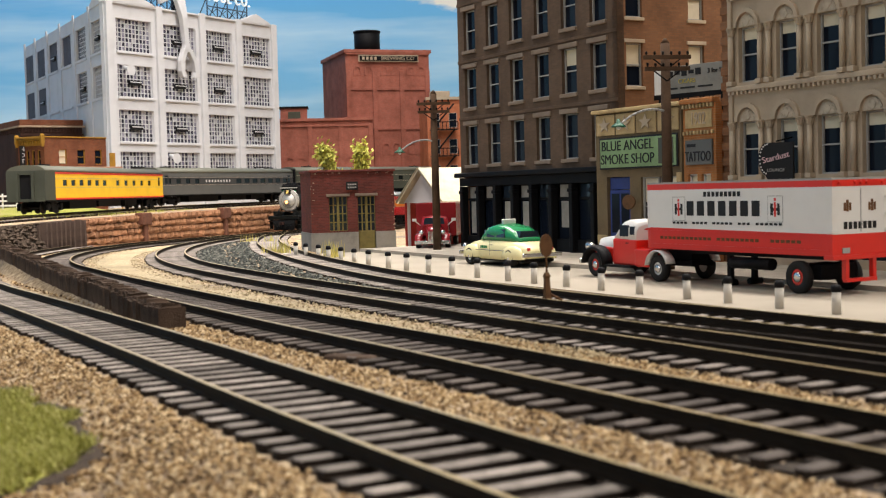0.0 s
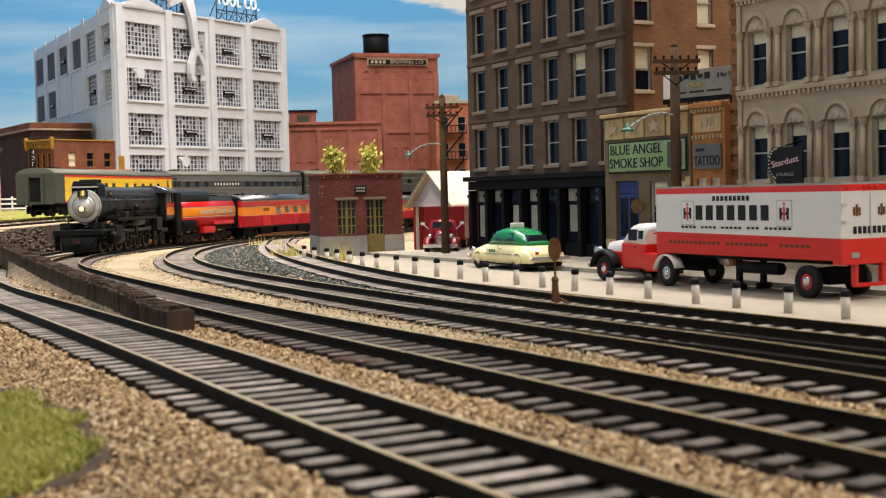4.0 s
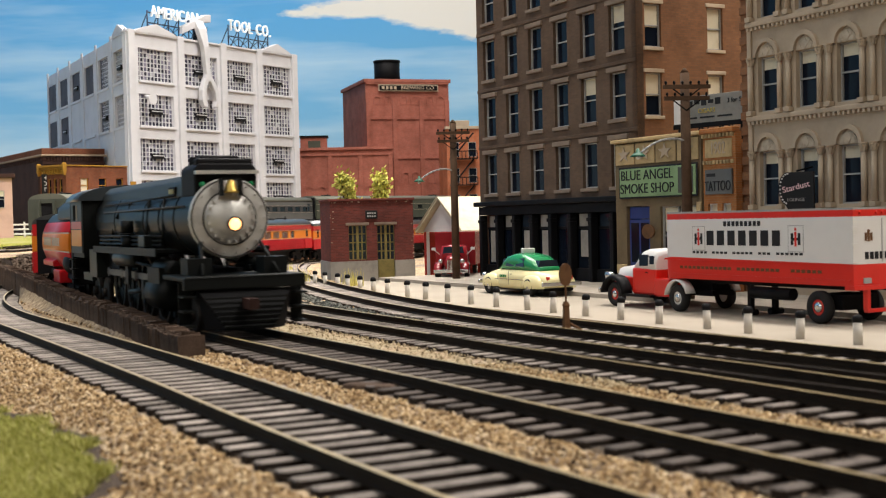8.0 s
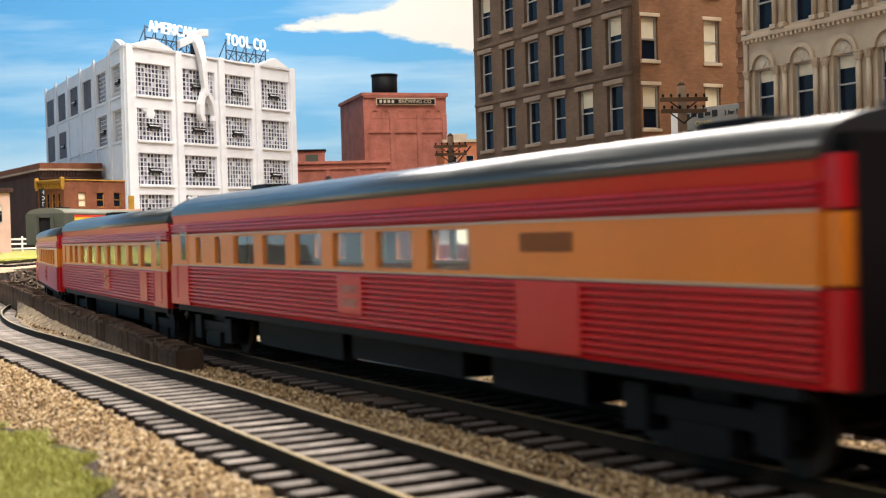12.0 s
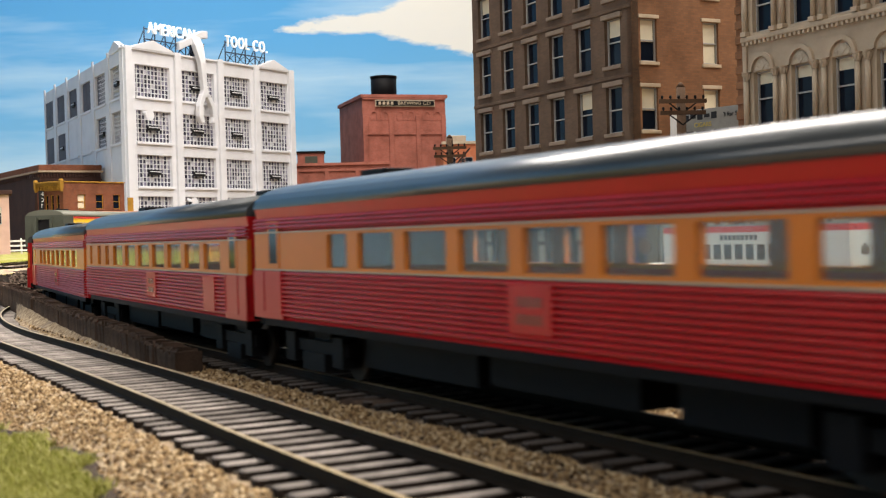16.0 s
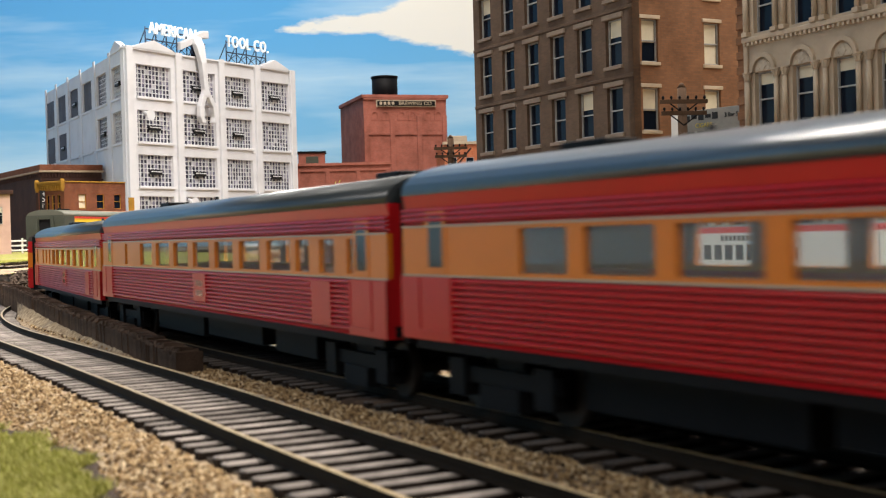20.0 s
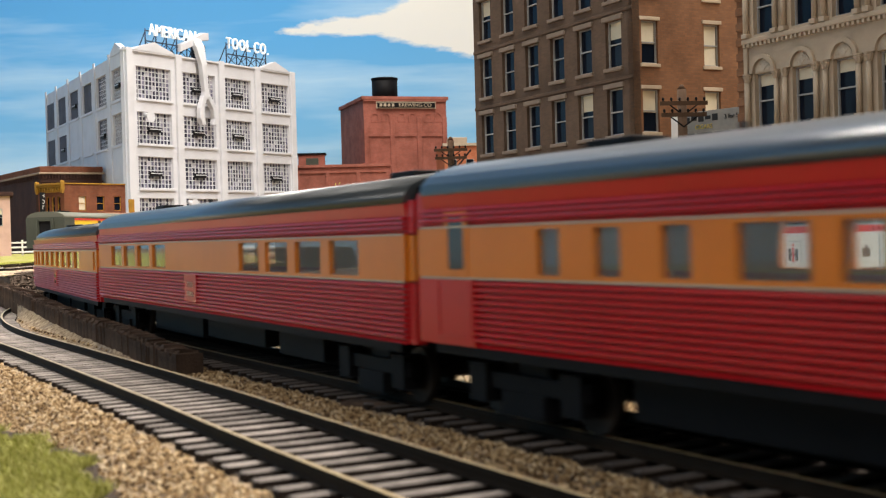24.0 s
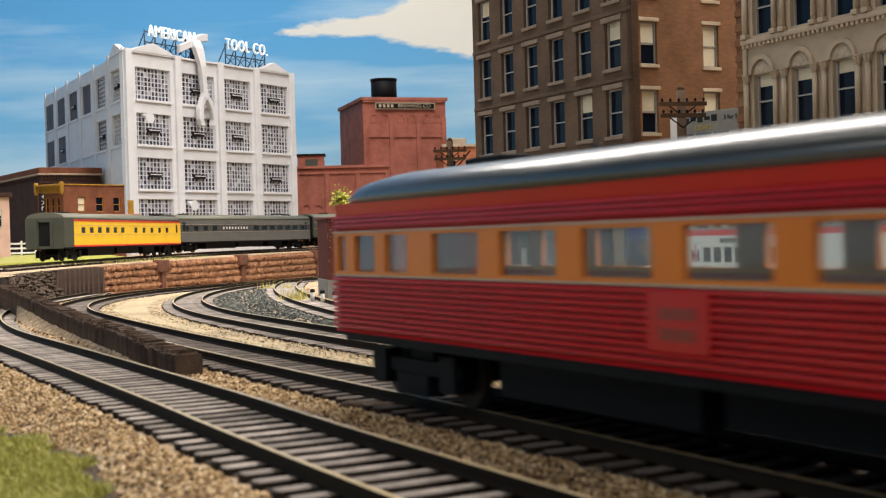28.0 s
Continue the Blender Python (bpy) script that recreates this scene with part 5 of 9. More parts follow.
# ---- houses along the street ----
def sash(parent, x, z, w, h, depth=0.16, blind=0.0, frame_mat=None, glass_mat=None, m=None):
    """Double-hung window set back in its opening; front plane at y = 0."""
    m = m or Matrix()
    f = 0.055
    frame_mat = frame_mat or M["frame"]
    bm = bmesh.new()
    for a, b, c, d in ((x, x + f, z, z + h), (x + w - f, x + w, z, z + h), (x + f, x + w - f, z, z + f), (x + f, x + w - f, z + h - f, z + h), (x + f, x + w - f, z + h * 0.5 - f * 0.5, z + h * 0.5 + f * 0.5)):
        box(bm, a, b, depth - 0.04, depth + 0.04, c, d, m)
    win = part("window", bm, frame_mat, parent)
    bm = bmesh.new()
    box(bm, x + f, x + w - f, depth + 0.05, depth + 0.06, z + f, z + h - f, m)
    part("pane", bm, glass_mat or M["house_window"], win)
    if blind:
        bm = bmesh.new()
        box(bm, x + f + 0.01, x + w - f - 0.01, depth + 0.043, depth + 0.049, z + h - f - blind * h, z + h - f, m)
        part("blind", bm, M["blind"], win, "pale window blind")
    return win


def brown_building():
    x0, y0, _ = street(-14, 0)
    th = thing("corner_building", at(x0, y0, Z_ST + 0.16, STREET_RZ), "tall brown brick corner building over a black shopfront", "building")
    zb = -(Z_ST + 0.16)
    xs = [0.64 + 2.27 * i for i in range(6)]
    rows = [3.95, 6.88, 9.81, 12.74, 15.67]
    top, deep = 19.2, 6.0
    rng = random.Random(5)
    bm = bmesh.new()
    holes = [(x, x + 1.18, z + zb, z + zb + 2.02) for x in xs for z in rows]
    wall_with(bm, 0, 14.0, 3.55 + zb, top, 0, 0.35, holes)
    part("front_wall", bm, M["front_brick_shade"], th, "brown brick front wall with its shade in the brick colour")
    side = Matrix.Translation((14.0, 0, 0)) @ Matrix.Rotation(math.pi / 2, 4, "Z")
    side_holes = [(y, y + 0.86, z + zb + 0.02, z + zb + 1.85) for y in (0.45, 3.8) for z in rows]
    bm = bmesh.new()
    wall_with(bm, 0.0, deep, 0, top, 0.0, 0.35, [(a + 0.0, b, c, d) for a, b, c, d in side_holes], 0, side)
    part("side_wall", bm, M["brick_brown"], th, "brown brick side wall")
    slab_part("rear_wall", th, M["brick_brown"], (0, 13.6, deep - 0.3, deep, 0, top), bevel=0)
    slab_part("left_wall", th, M["brick_brown"], (0, 0.3, 0.36, deep - 0.31, 0, top), bevel=0)
    slab_part("roof", th, M["sill"], (0.31, 13.6, 0.36, deep - 0.31, top - 0.5, top - 0.3), bevel=0)
    # Black sheet added behind the windows to stand for dark rooms.
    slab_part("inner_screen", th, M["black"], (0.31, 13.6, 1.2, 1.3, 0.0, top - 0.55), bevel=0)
    for r, z in enumerate(rows):
        for x in xs:
            sash(th, x, z + zb, 1.18, 2.02, 0.2, rng.choice((0, 0, 0, 0.35, 0)))
            slab_part("lintel", th, M["sill"], (x - 0.16, x + 1.34, -0.10, 0.05, z + zb + 2.03, z + zb + 2.24))
            slab_part("sill", th, M["sill"], (x - 0.10, x + 1.28, -0.10, 0.18, z + zb - 0.17, z + zb - 0.003))
        if r:
            slab_part("belt_course", th, M["front_brick_shade"], (0, 14.0, -0.05, -0.003, z + zb - 0.62, z + zb - 0.46))
        for y in (0.45, 3.8):
            sash(th, y, z + zb + 0.02, 0.86, 1.83, 0.16, rng.choice((0.95, 0.5, 0.95)), m=side)
            slab_part("lintel", th, M["limestone"], (y - 0.1, y + 0.96, -0.06, 0.05, z + zb + 1.86, z + zb + 2.02), side)
            slab_part("sill", th, M["limestone"], (y - 0.08, y + 0.94, -0.08, 0.12, z + zb - 0.13, z + zb + 0.017), side)
    # shopfront: cornice, columns, dark glass, doors
    slab_part("cornice", th, M["black"], (-0.1, 14.1, -0.40, 0.3, 3.3 + zb, 3.54 + zb), bevel=0.05, label="black shopfront cornice")
    slab_part("fascia", th, M["black"], (0, 14.0, -0.12, 0.3, 2.85 + zb, 3.29 + zb))
    for i in range(9):
        x = 0.05 + 1.70 * i
        slab_part("column", th, M["black"], (x, x + 0.28, -0.16, 0.22, 0.0, 2.84 + zb), bevel=0.04)
        slab_part("column_capital", th, M["black"], (x - 0.05, x + 0.33, -0.20, 0.2, 2.45 + zb, 2.62 + zb), bevel=0.03)
    for i in range(8):
        x = 0.33 + 1.70 * i
        if i in (2, 5):
            slab_part("shop_door", th, M["black"], (x + 0.2, x + 1.2, 0.5, 0.58, 0.0, 2.2 + zb))
        slab_part("shop_pane", th, M["house_window"], (x, x + 1.42, 0.28, 0.30, 0.6, 2.1 + zb), bevel=0)
        if i in (0, 2, 3, 5):
            slab_part("shop_blind", th, M["curtain"], (x + 0.22, x + 1.2, 0.262, 0.274, 0.62 + (0.5 if i == 5 else 0.08), 2.05 + zb), bevel=0, label="dim grey curtain")
        slab_part("transom", th, M["black"], (x, x + 1.42, 0.2, 0.32, 2.10 + zb, 2.22 + zb))
        slab_part("transom_pane", th, M["curtain" if i in (0, 1, 3, 5) else "window"], (x + 0.12, x + 1.3, 0.27, 0.29, 2.23 + zb, 2.80 + zb), bevel=0)
        slab_part("stallriser", th, M["black"], (x, x + 1.42, 0.1, 0.32, 0.0, 0.59))
    return th


brown_building()


def stone_blocks(parent, x0, x1, z0, z1, holes, mat, name="stone_block", seed=1, course=0.42, proud=0.05):
    """Uneven ashlar blocks laid over a wall face at y = 0."""
    rng = random.Random(seed)
    shapes = []
    for i in range(4):
        bm = bmesh.new()
        box(bm, 0.02, 0.98, -proud, 0.0, 0.03, 0.97)
        bmesh.ops.bevel(bm, geom=[e for e in bm.edges if all(v.co.y < -proud * 0.5 for v in e.verts)], offset=0.03, segments=1, affect="EDGES")
        for v in bm.verts:
            if v.co.y < -0.01:
                v.co.y += rng.uniform(-0.03, 0.02)
        shapes.append(mesh_of(name, bm, mat))
    z = z0
    while z < z1 - 0.1:
        h = min(course * rng.uniform(0.8, 1.2), z1 - z)
        x = x0
        while x < x1 - 0.05:
            w = min(rng.uniform(0.45, 1.0), x1 - x)
            if not any(a < x + w and x < b and c < z + h and z < d for a, b, c, d in holes):
                ob = piece(name, shapes[rng.randrange(4)], parent, at(x, 0, z) @ Matrix.Diagonal((w, 1, h, 1)))
            x += w
        z += h


def star(bm, x, y, z, r):
    pts = []
    for i in range(10):
        t = math.pi / 2 + math.pi * i / 5
        rr = r if i % 2 == 0 else r * 0.42
        pts.append((x + rr * math.cos(t), y, z + rr * math.sin(t)))
    f = [bm.verts.new(p) for p in pts]
    b = [bm.verts.new((p[0], p[1] + 0.04, p[2])) for p in pts]
    bm.faces.new(f)
    for i in range(10):
        bm.faces.new((f[i], f[(i + 1) % 10], b[(i + 1) % 10], b[i]))


def smoke_shop():
    x0, y0, _ = street(-1.0, -0.5)
    zb = -(Z_ST + 0.16)
    th = thing("smoke_shop", at(x0, y0, Z_ST + 0.16, STREET_RZ) @ Matrix.Diagonal((1.353, 1, 1, 1)), "low sandstone shop with a green sign and a blue door", "shop")
    w, top = 4.25, 5.75 + zb
    door, win = (0.55, 1.75, 0.1, 3.05 + zb), (2.3, 4.0, 0.9, 3.0 + zb)
    bm = bmesh.new()
    wall_with(bm, 0, w, 0, top, 0, 0.3, [door, win])
    part("front_wall", bm, M["mortar_dark"], th)
    slab_part("body", th, M["sandstone"], (0.8, w - 0.02, 0.56, 5.5, 0, top - 0.3), bevel=0)
    slab_part("cornice", th, M["sandstone"], (-0.05, w + 0.03, -0.22, 0.25, top - 0.02, top + 0.14), bevel=0.04)
    for i in range(4):
        x = 0.08 + 1.04 * i
        slab_part("star_panel", th, M["sandstone"], (x, x + 0.97, -0.06, -0.002, top - 0.95, top - 0.08), bevel=0.03)
        bm = bmesh.new()
        star(bm, x + 0.48, -0.11, top - 0.52, 0.32)
        part("star", bm, M["limestone"], th, "pale stone star")
    slab_part("signboard", th, M["sign_green"], (0.35, 4.1, -0.13, -0.07, 3.44 + zb, 4.62 + zb), label="weathered green signboard")
    slab_part("sign_frame", th, M["ink"], (0.28, 4.17, -0.10, -0.065, 3.37 + zb, 4.69 + zb))
    words("sign_text", "BLUE ANGEL", 0.58, M["ink"], th, at(1.75, -0.14, 4.32 + zb, 0, 90), 0.012, 0.80)
    words("sign_text", "SMOKE SHOP", 0.58, M["ink"], th, at(1.75, -0.14, 3.76 + zb, 0, 90), 0.012, 0.78)
    slab_part("sign_picture", th, M["olive"], (3.3, 4.0, -0.14, -0.131, 3.52 + zb, 4.54 + zb), bevel=0)
    slab_part("sign_picture", th, M["sandstone"], (3.5, 3.72, -0.145, -0.141, 3.6 + zb, 4.15 + zb), bevel=0)
    slab_part("door", th, M["blue_door"], (0.6, 1.7, 0.1, 0.16, 0.1, 2.5 + zb), label="dark blue door")
    for i in range(2):
        slab_part("door_pane", th, M["house_window"], (0.70 + 0.5 * i, 1.1 + 0.5 * i, 0.085, 0.098, 1.0, 2.35 + zb), bevel=0)
    slab_part("door_transom", th, M["blue_door"], (0.6, 1.7, 0.12, 0.18, 2.52 + zb, 3.03 + zb))
    sash(th, 2.3, 0.9, 0.8, 2.1 + zb, 0.15, 0.4)
    sash(th, 3.2, 0.9, 0.8, 2.1 + zb, 0.15, 0.4)
    bm = bmesh.new()
    rod(bm, (2.02, -0.30, 2.0 + zb), (2.02, -0.38, 2.0 + zb), 0.3, n=20)
    part("round_sign", bm, M["rust"], th, "small round hanging sign")
    stone_blocks(th, 0, w, 0, top - 1.0, [door, win, (0.3, 4.15, 3.2 + zb, 4.65 + zb)], M["sandstone"], seed=4)
    return th


smoke_shop()


def tattoo_shop():
    x0, y0, _ = street(4.82, -0.45)
    zb = -(Z_ST + 0.16)
    th = thing("tattoo_shop", at(x0, y0, Z_ST + 0.16, STREET_RZ) @ Matrix.Diagonal((0.69, 1, 1, 1)), "narrow orange brick shop front with a dated parapet", "shop")
    w, top = 2.75, 5.75 + zb
    holes = [(0.35, 1.15, 1.2, 3.05 + zb), (1.5, 2.3, 1.2, 3.05 + zb)]
    bm = bmesh.new()
    wall_with(bm, 0, w, 0, top, 0, 0.3, holes)
    part("front_wall", bm, M["brick_orange"], th)
    slab_part("body", th, M["brick_orange"], (0.8, w - 0.02, 0.56, 5.5, 0, top - 0.3), bevel=0)
    slab_part("cornice", th, M["brick_orange"], (-0.03, w + 0.03, -0.18, 0.2, top - 0.02, top + 0.18), bevel=0.04)
    for i in range(9):
        slab_part("dentil", th, M["sandstone"], (0.06 + 0.3 * i, 0.24 + 0.3 * i, -0.12, -0.002, top - 0.18, top - 0.03))
    slab_part("date_panel", th, M["sandstone"], (0.25, w - 0.25, -0.05, -0.002, top - 0.95, top - 0.25))
    words("date", "1902", 0.66, M["limestone"], th, at(w / 2, -0.06, top - 0.61, 0, 90), 0.02, 1.0)
    for i in range(9):
        slab_part("dentil", th, M["sandstone"], (0.06 + 0.3 * i, 0.24 + 0.3 * i, -0.10, -0.002, top - 1.2, top - 1.05))
    slab_part("signboard", th, M["grey_car"], (0.3, w - 0.2, -0.10, -0.004, 3.4 + zb, 4.35 + zb), label="grey shop signboard")
    words("sign_text", "TATTOO", 0.54, M["ink"], th, at(1.4, -0.11, 3.70 + zb, 0, 90), 0.012, 0.98)
    slab_part("sign_bars", th, M["ink"], (0.45, 1.2, -0.11, -0.102, 4.08 + zb, 4.2 + zb), bevel=0)
    for a, b, c, d in holes:
        sash(th, a, c, b - a, d - c, 0.15, 0.5, M["truck_white"])
    return th


tattoo_shop()


def billboard():
    x0, y0, _ = street(0.9, 1.2)
    th = thing("roof_billboard", at(x0, y0, 5.6, STREET_RZ + 12), "grey cigar advertisement board on a steel frame", "billboard")
    slab_part("board", th, M["sign_grey"], (0, 3.7, 0, 0.08, 0.75, 1.95), label="faded grey board with black script")
    slab_part("lower_band", th, M["black"], (-0.02, 3.72, -0.02, 0.0, 0.62, 0.82))
    slab_part("pale_panel", th, M["truck_white"], (0.02, 0.72, -0.012, -0.002, 0.84, 1.93), bevel=0)
    for i in range(5):
        slab_part("script_bar", th, M["ink"], (0.75 + 0.36 * i, 1.02 + 0.36 * i, -0.016, -0.001, 1.52 + 0.07 * (i % 2), 1.74 + 0.05 * (i % 3)), bevel=0)
    words("sign_text", "CIGARS", 0.26, M["gold"], th, at(1.75, -0.02, 1.30, 0, 90), 0.012, 1.0)
    words("sign_text", "3 for 5", 0.26, M["ink"], th, at(3.16, -0.02, 1.62, 0, 90), 0.012, 1.0)
    for i in range(3):
        slab_part("text_bar", th, M["ink"], (0.5 + 0.9 * i, 1.25 + 0.9 * i, -0.012, -0.001, 1.0, 1.07), bevel=0)
    for i in range(4):
        x = 0.25 + 1.07 * i
        bm = bmesh.new()
        rod(bm, (x, 0.05, -0.4), (x, 0.05, 0.8), 0.05, n=8)
        rod(bm, (x, 0.9, -0.4), (x, 0.05, 0.9), 0.04, n=8)
        rod(bm, (x, 0.05, -0.2), (x + 0.5 if i < 3 else x - 0.5, 0.05, 0.7), 0.03, n=6)
        part("strut", bm, M["black"], th)


billboard()


def arch_ring(bm, x, z, r0, r1, y0, y1, n=14):
    secs = []
    for i in range(n + 1):
        t = math.pi * i / n
        c, s = math.cos(t), math.sin(t)
        secs.append([(x + r0 * c, y0, z + r0 * s), (x + r1 * c, y0, z + r1 * s), (x + r1 * c, y1, z + r1 * s), (x + r0 * c, y1, z + r0 * s)])
    loft(bm, secs, 0, False)


bm_ = bmesh.new()
box(bm_, 0, 0.11, -0.17, -0.004, 0, 0.118)
DENTIL = mesh_of("dentil", bm_, M["limestone"])


def limestone_building():
    x0, y0, _ = street(7.15, -0.1)
    zb = -(Z_ST + 0.16)
    th = thing("limestone_building", at(x0, y0, Z_ST + 0.16, STREET_RZ), "ornate limestone building with arched windows and paired columns", "building")
    n, pitch, first = 7, 1.97, 0.98
    w, top = 14.0, 17.5
    holes, rows = [], (2.9, 6.35, 9.8, 13.25)
    cs = [first + pitch * i for i in range(n)]
    for z in rows:
        for c in cs:
            holes.append((c - 0.50, c + 0.50, z + zb, z + zb + 2.0))
    shop = [(c - 0.75, c + 0.75, 0.3, 2.2 + zb) for c in cs]
    bm = bmesh.new()
    wall_with(bm, 0, w, 0, top, 0, 0.4, holes + shop)
    part("front_wall", bm, M["limestone"], th, "pale limestone front")
    slab_part("body", th, M["limestone"], (0.02, w - 0.02, 0.9, 6.0, 0, top - 0.3), bevel=0)
    slab_part("quoin_strip", th, M["brick_brown"], (-0.42, -0.02, 0.0, 0.5, 0, top), bevel=0)
    for i in range(30):
        slab_part("quoin", th, M["brick_brown"], (-0.44, -0.03, -0.07, -0.002, 0.25 + 0.56 * i, 0.55 + 0.56 * i))
    for a, b, c, d in shop:
        slab_part("shop_pane", th, M["house_window"], (a, b, 0.2, 0.22, c, d), bevel=0)
    for r, z in enumerate(rows):
        zz = z + zb
        for c in cs:
            sash(th, c - 0.50, zz, 1.0, 2.0, 0.22, 0.20 if r < 2 else 0.24)
            bm = bmesh.new()
            arch_ring(bm, c, zz + 2.02, 0.50, 0.66, -0.12, 0.02)
            part("arch", bm, M["limestone"], th, bevel=0)
            bm = bmesh.new()
            arch_ring(bm, c, zz + 2.02, 0.03, 0.40, -0.03, 0.0)
            rod(bm, (c, -0.06, zz + 2.2), (c, 0.0, zz + 2.2), 0.13, n=12)
            for k in range(5):
                t = math.pi * (k + 0.5) / 5
                rod(bm, (c + 0.28 * math.cos(t), -0.05, zz + 2.03 + 0.28 * math.sin(t)), (c + 0.28 * math.cos(t), 0.0, zz + 2.03 + 0.28 * math.sin(t)), 0.07, n=8)
            part("carved_panel", bm, M["carving"], th, "carved arch panel")
            for dx in (-0.76, 0.76):
                x = c + dx
                bm = bmesh.new()
                rod(bm, (x, -0.12, zz + 0.05), (x, -0.12, zz + 1.72), 0.10, 0.085, 14)
                part("column", bm, M["limestone"], th)
                bm = bmesh.new()
                box(bm, x - 0.14, x + 0.14, -0.26, 0.0, zz - 0.12, zz + 0.055)
                part("column_base", bm, M["limestone"], th, bevel=0.02)
                bm = bmesh.new()
                loft(bm, [[(x + s * (1 + 0.16 * f * (k % 2)) * math.cos(math.pi * k / 8), -0.12 + s * (1 + 0.16 * f * (k % 2)) * math.sin(math.pi * k / 8), h) for k in range(16)] for s, f, h in ((0.085, 0, zz + 1.70), (0.11, 1, zz + 1.76), (0.12, 1.4, zz + 1.85), (0.155, 1.4, zz + 1.93), (0.145, 0, zz + 1.95), (0.17, 0, zz + 1.97), (0.17, 0, zz + 2.02))], 0, False)
                part("capital", bm, M["limestone"], th, "carved column capital")
        slab_part("belt_course", th, M["limestone"], (0, w, -0.20, -0.002, zz - 0.32, zz - 0.13), bevel=0.04)
        for k in range(62):
            piece("dentil", DENTIL, th, at(0.06 + 0.225 * k, 0, zz - 0.44))
    slab_part("pilaster", th, M["limestone"], (-0.01, 0.2, -0.10, -0.003, 0, top), bevel=0.03)
    # hanging lounge sign
    x1, y1, _ = street(10.35, -0.85)
    sg = thing("lounge_sign", at(x1, y1, 2.72, STREET_RZ + 25), "dark round-sided hanging lounge sign with pale script", "sign")
    bm = bmesh.new()
    pts = [(0.62, 0.62), (0.62, -0.66), (-0.3, -0.66)] + [(-0.32 - 0.32 * math.sin(t), 0.05 - 0.57 * math.cos(t)) for t in [math.pi * (0.08 + 0.9 * i / 12) for i in range(13)]]
    loft(bm, [[(x, y, 0.7 + z) for x, z in pts] for y in (-0.07, 0.07)], 0, False)
    part("panel", bm, M["ink"], sg)
    for i in range(12):
        t = math.pi * (0.08 + 0.9 * i / 11)
        bm = bmesh.new()
        bx, bz = -0.28 - 0.30 * math.sin(t), 0.75 - 0.52 * math.cos(t)
        rod(bm, (bx, -0.10, bz), (bx, -0.07, bz), 0.028, n=8)
        part("bulb", bm, M["truck_white"], sg)
    words("script", "Stardust", 0.30, M["pink"], sg, at(0, -0.085, 0.8, 0, 90, -12), 0.01)
    words("script", "LOUNGE", 0.16, M["frame"], sg, at(0, -0.085, 0.36, 0, 90), 0.01)
    bm = bmesh.new()
    rod(bm, (0.0, 0.0, 1.36), (0.25, 0.8, 1.5), 0.03, n=8)
    rod(bm, (0.0, 0.0, 0.05), (0.25, 0.8, 0.1), 0.03, n=8)
    part("bracket", bm, M["black"], sg)


M["carving"] = plain("carved_stone", (0.40, 0.34, 0.26), 0.85, grime=0.35, size=0.25)
M["pink"] = plain("sign_pink", (0.80, 0.55, 0.58), 0.5, grime=0.05)
limestone_building()


# ---- poles ----


def utility_pole(x, y, z, turn, arm_turn):
    th = thing("utility_pole", at(x, y, z, turn), "dark wooden utility pole with crossarms and a street lamp", "utility pole", "poles along the street")
    bm = bmesh.new()
    rod(bm, (0, 0, 0), (0, 0, 7.95), 0.21, 0.16, 14)
    rod(bm, (0, 0, 7.95), (0, 0, 8.12), 0.16, 0.05, 14)
    part("shaft", bm, M["wood_pole"], th)
    for zz, half in ((7.45, 0.84), (7.05, 0.80)):
        bm = bmesh.new()
        box(bm, -half, half, -0.28, -0.17, zz - 0.07, zz + 0.07)
        ca = part("crossarm", bm, M["wood_pole"], th)
        for k in range(6):
            xk = -half + 0.1 + (2 * half - 0.2) * k / 5
            bm = bmesh.new()
            rod(bm, (xk, -0.22, zz + 0.07), (xk, -0.22, zz + 0.11), 0.03, n=6)
            rod(bm, (xk, -0.22, zz + 0.11), (xk, -0.22, zz + 0.2), 0.05, 0.04, n=8)
            part("insulator", bm, M["black"], ca)
        bm = bmesh.new()
        for s in (-1, 1):
            rod(bm, (s * 0.5, -0.2, zz - 0.05), (0, -0.17, zz - 0.42), 0.025, n=6)
        part("brace", bm, M["black"], th)
    bm = bmesh.new()
    prev = None
    for i in range(9):
        t = i / 8
        p = (-0.1 - 1.6 * t, -0.1, 5.6 - 0.45 * t * t + 0.5 * t * (1 - t))
        if prev:
            rod(bm, prev, p, 0.04, n=8)
        prev = p
    part("lamp_arm", bm, M["frame"], th)
    bm = bmesh.new()
    loft(bm, [[(-1.75 + r * math.cos(a), -0.1 + r * math.sin(a), zz) for a in [2 * math.pi * k / 16 for k in range(16)]] for r, zz in ((0.05, 5.35), (0.08, 5.22), (0.20, 5.14), (0.28, 5.07), (0.27, 5.06), (0.08, 5.14))])
    part("lamp_shade", bm, M["lamp_green"], th, "green metal lamp shade")
    bm = bmesh.new()
    loft(bm, [[(-1.75 + r * math.cos(a), -0.1 + r * math.sin(a), zz) for a in [2 * math.pi * k / 12 for k in range(12)]] for r, zz in ((0.07, 5.10), (0.08, 5.03), (0.04, 4.97))])
    part("bulb", bm, M["truck_white"], th)


utility_pole(0.62, 62.4, Z_ST, -2, 0)
px_, py_, _ = street(8.3, -4.0)
utility_pole(px_, py_, Z_ST + 0.1, 6, 0)


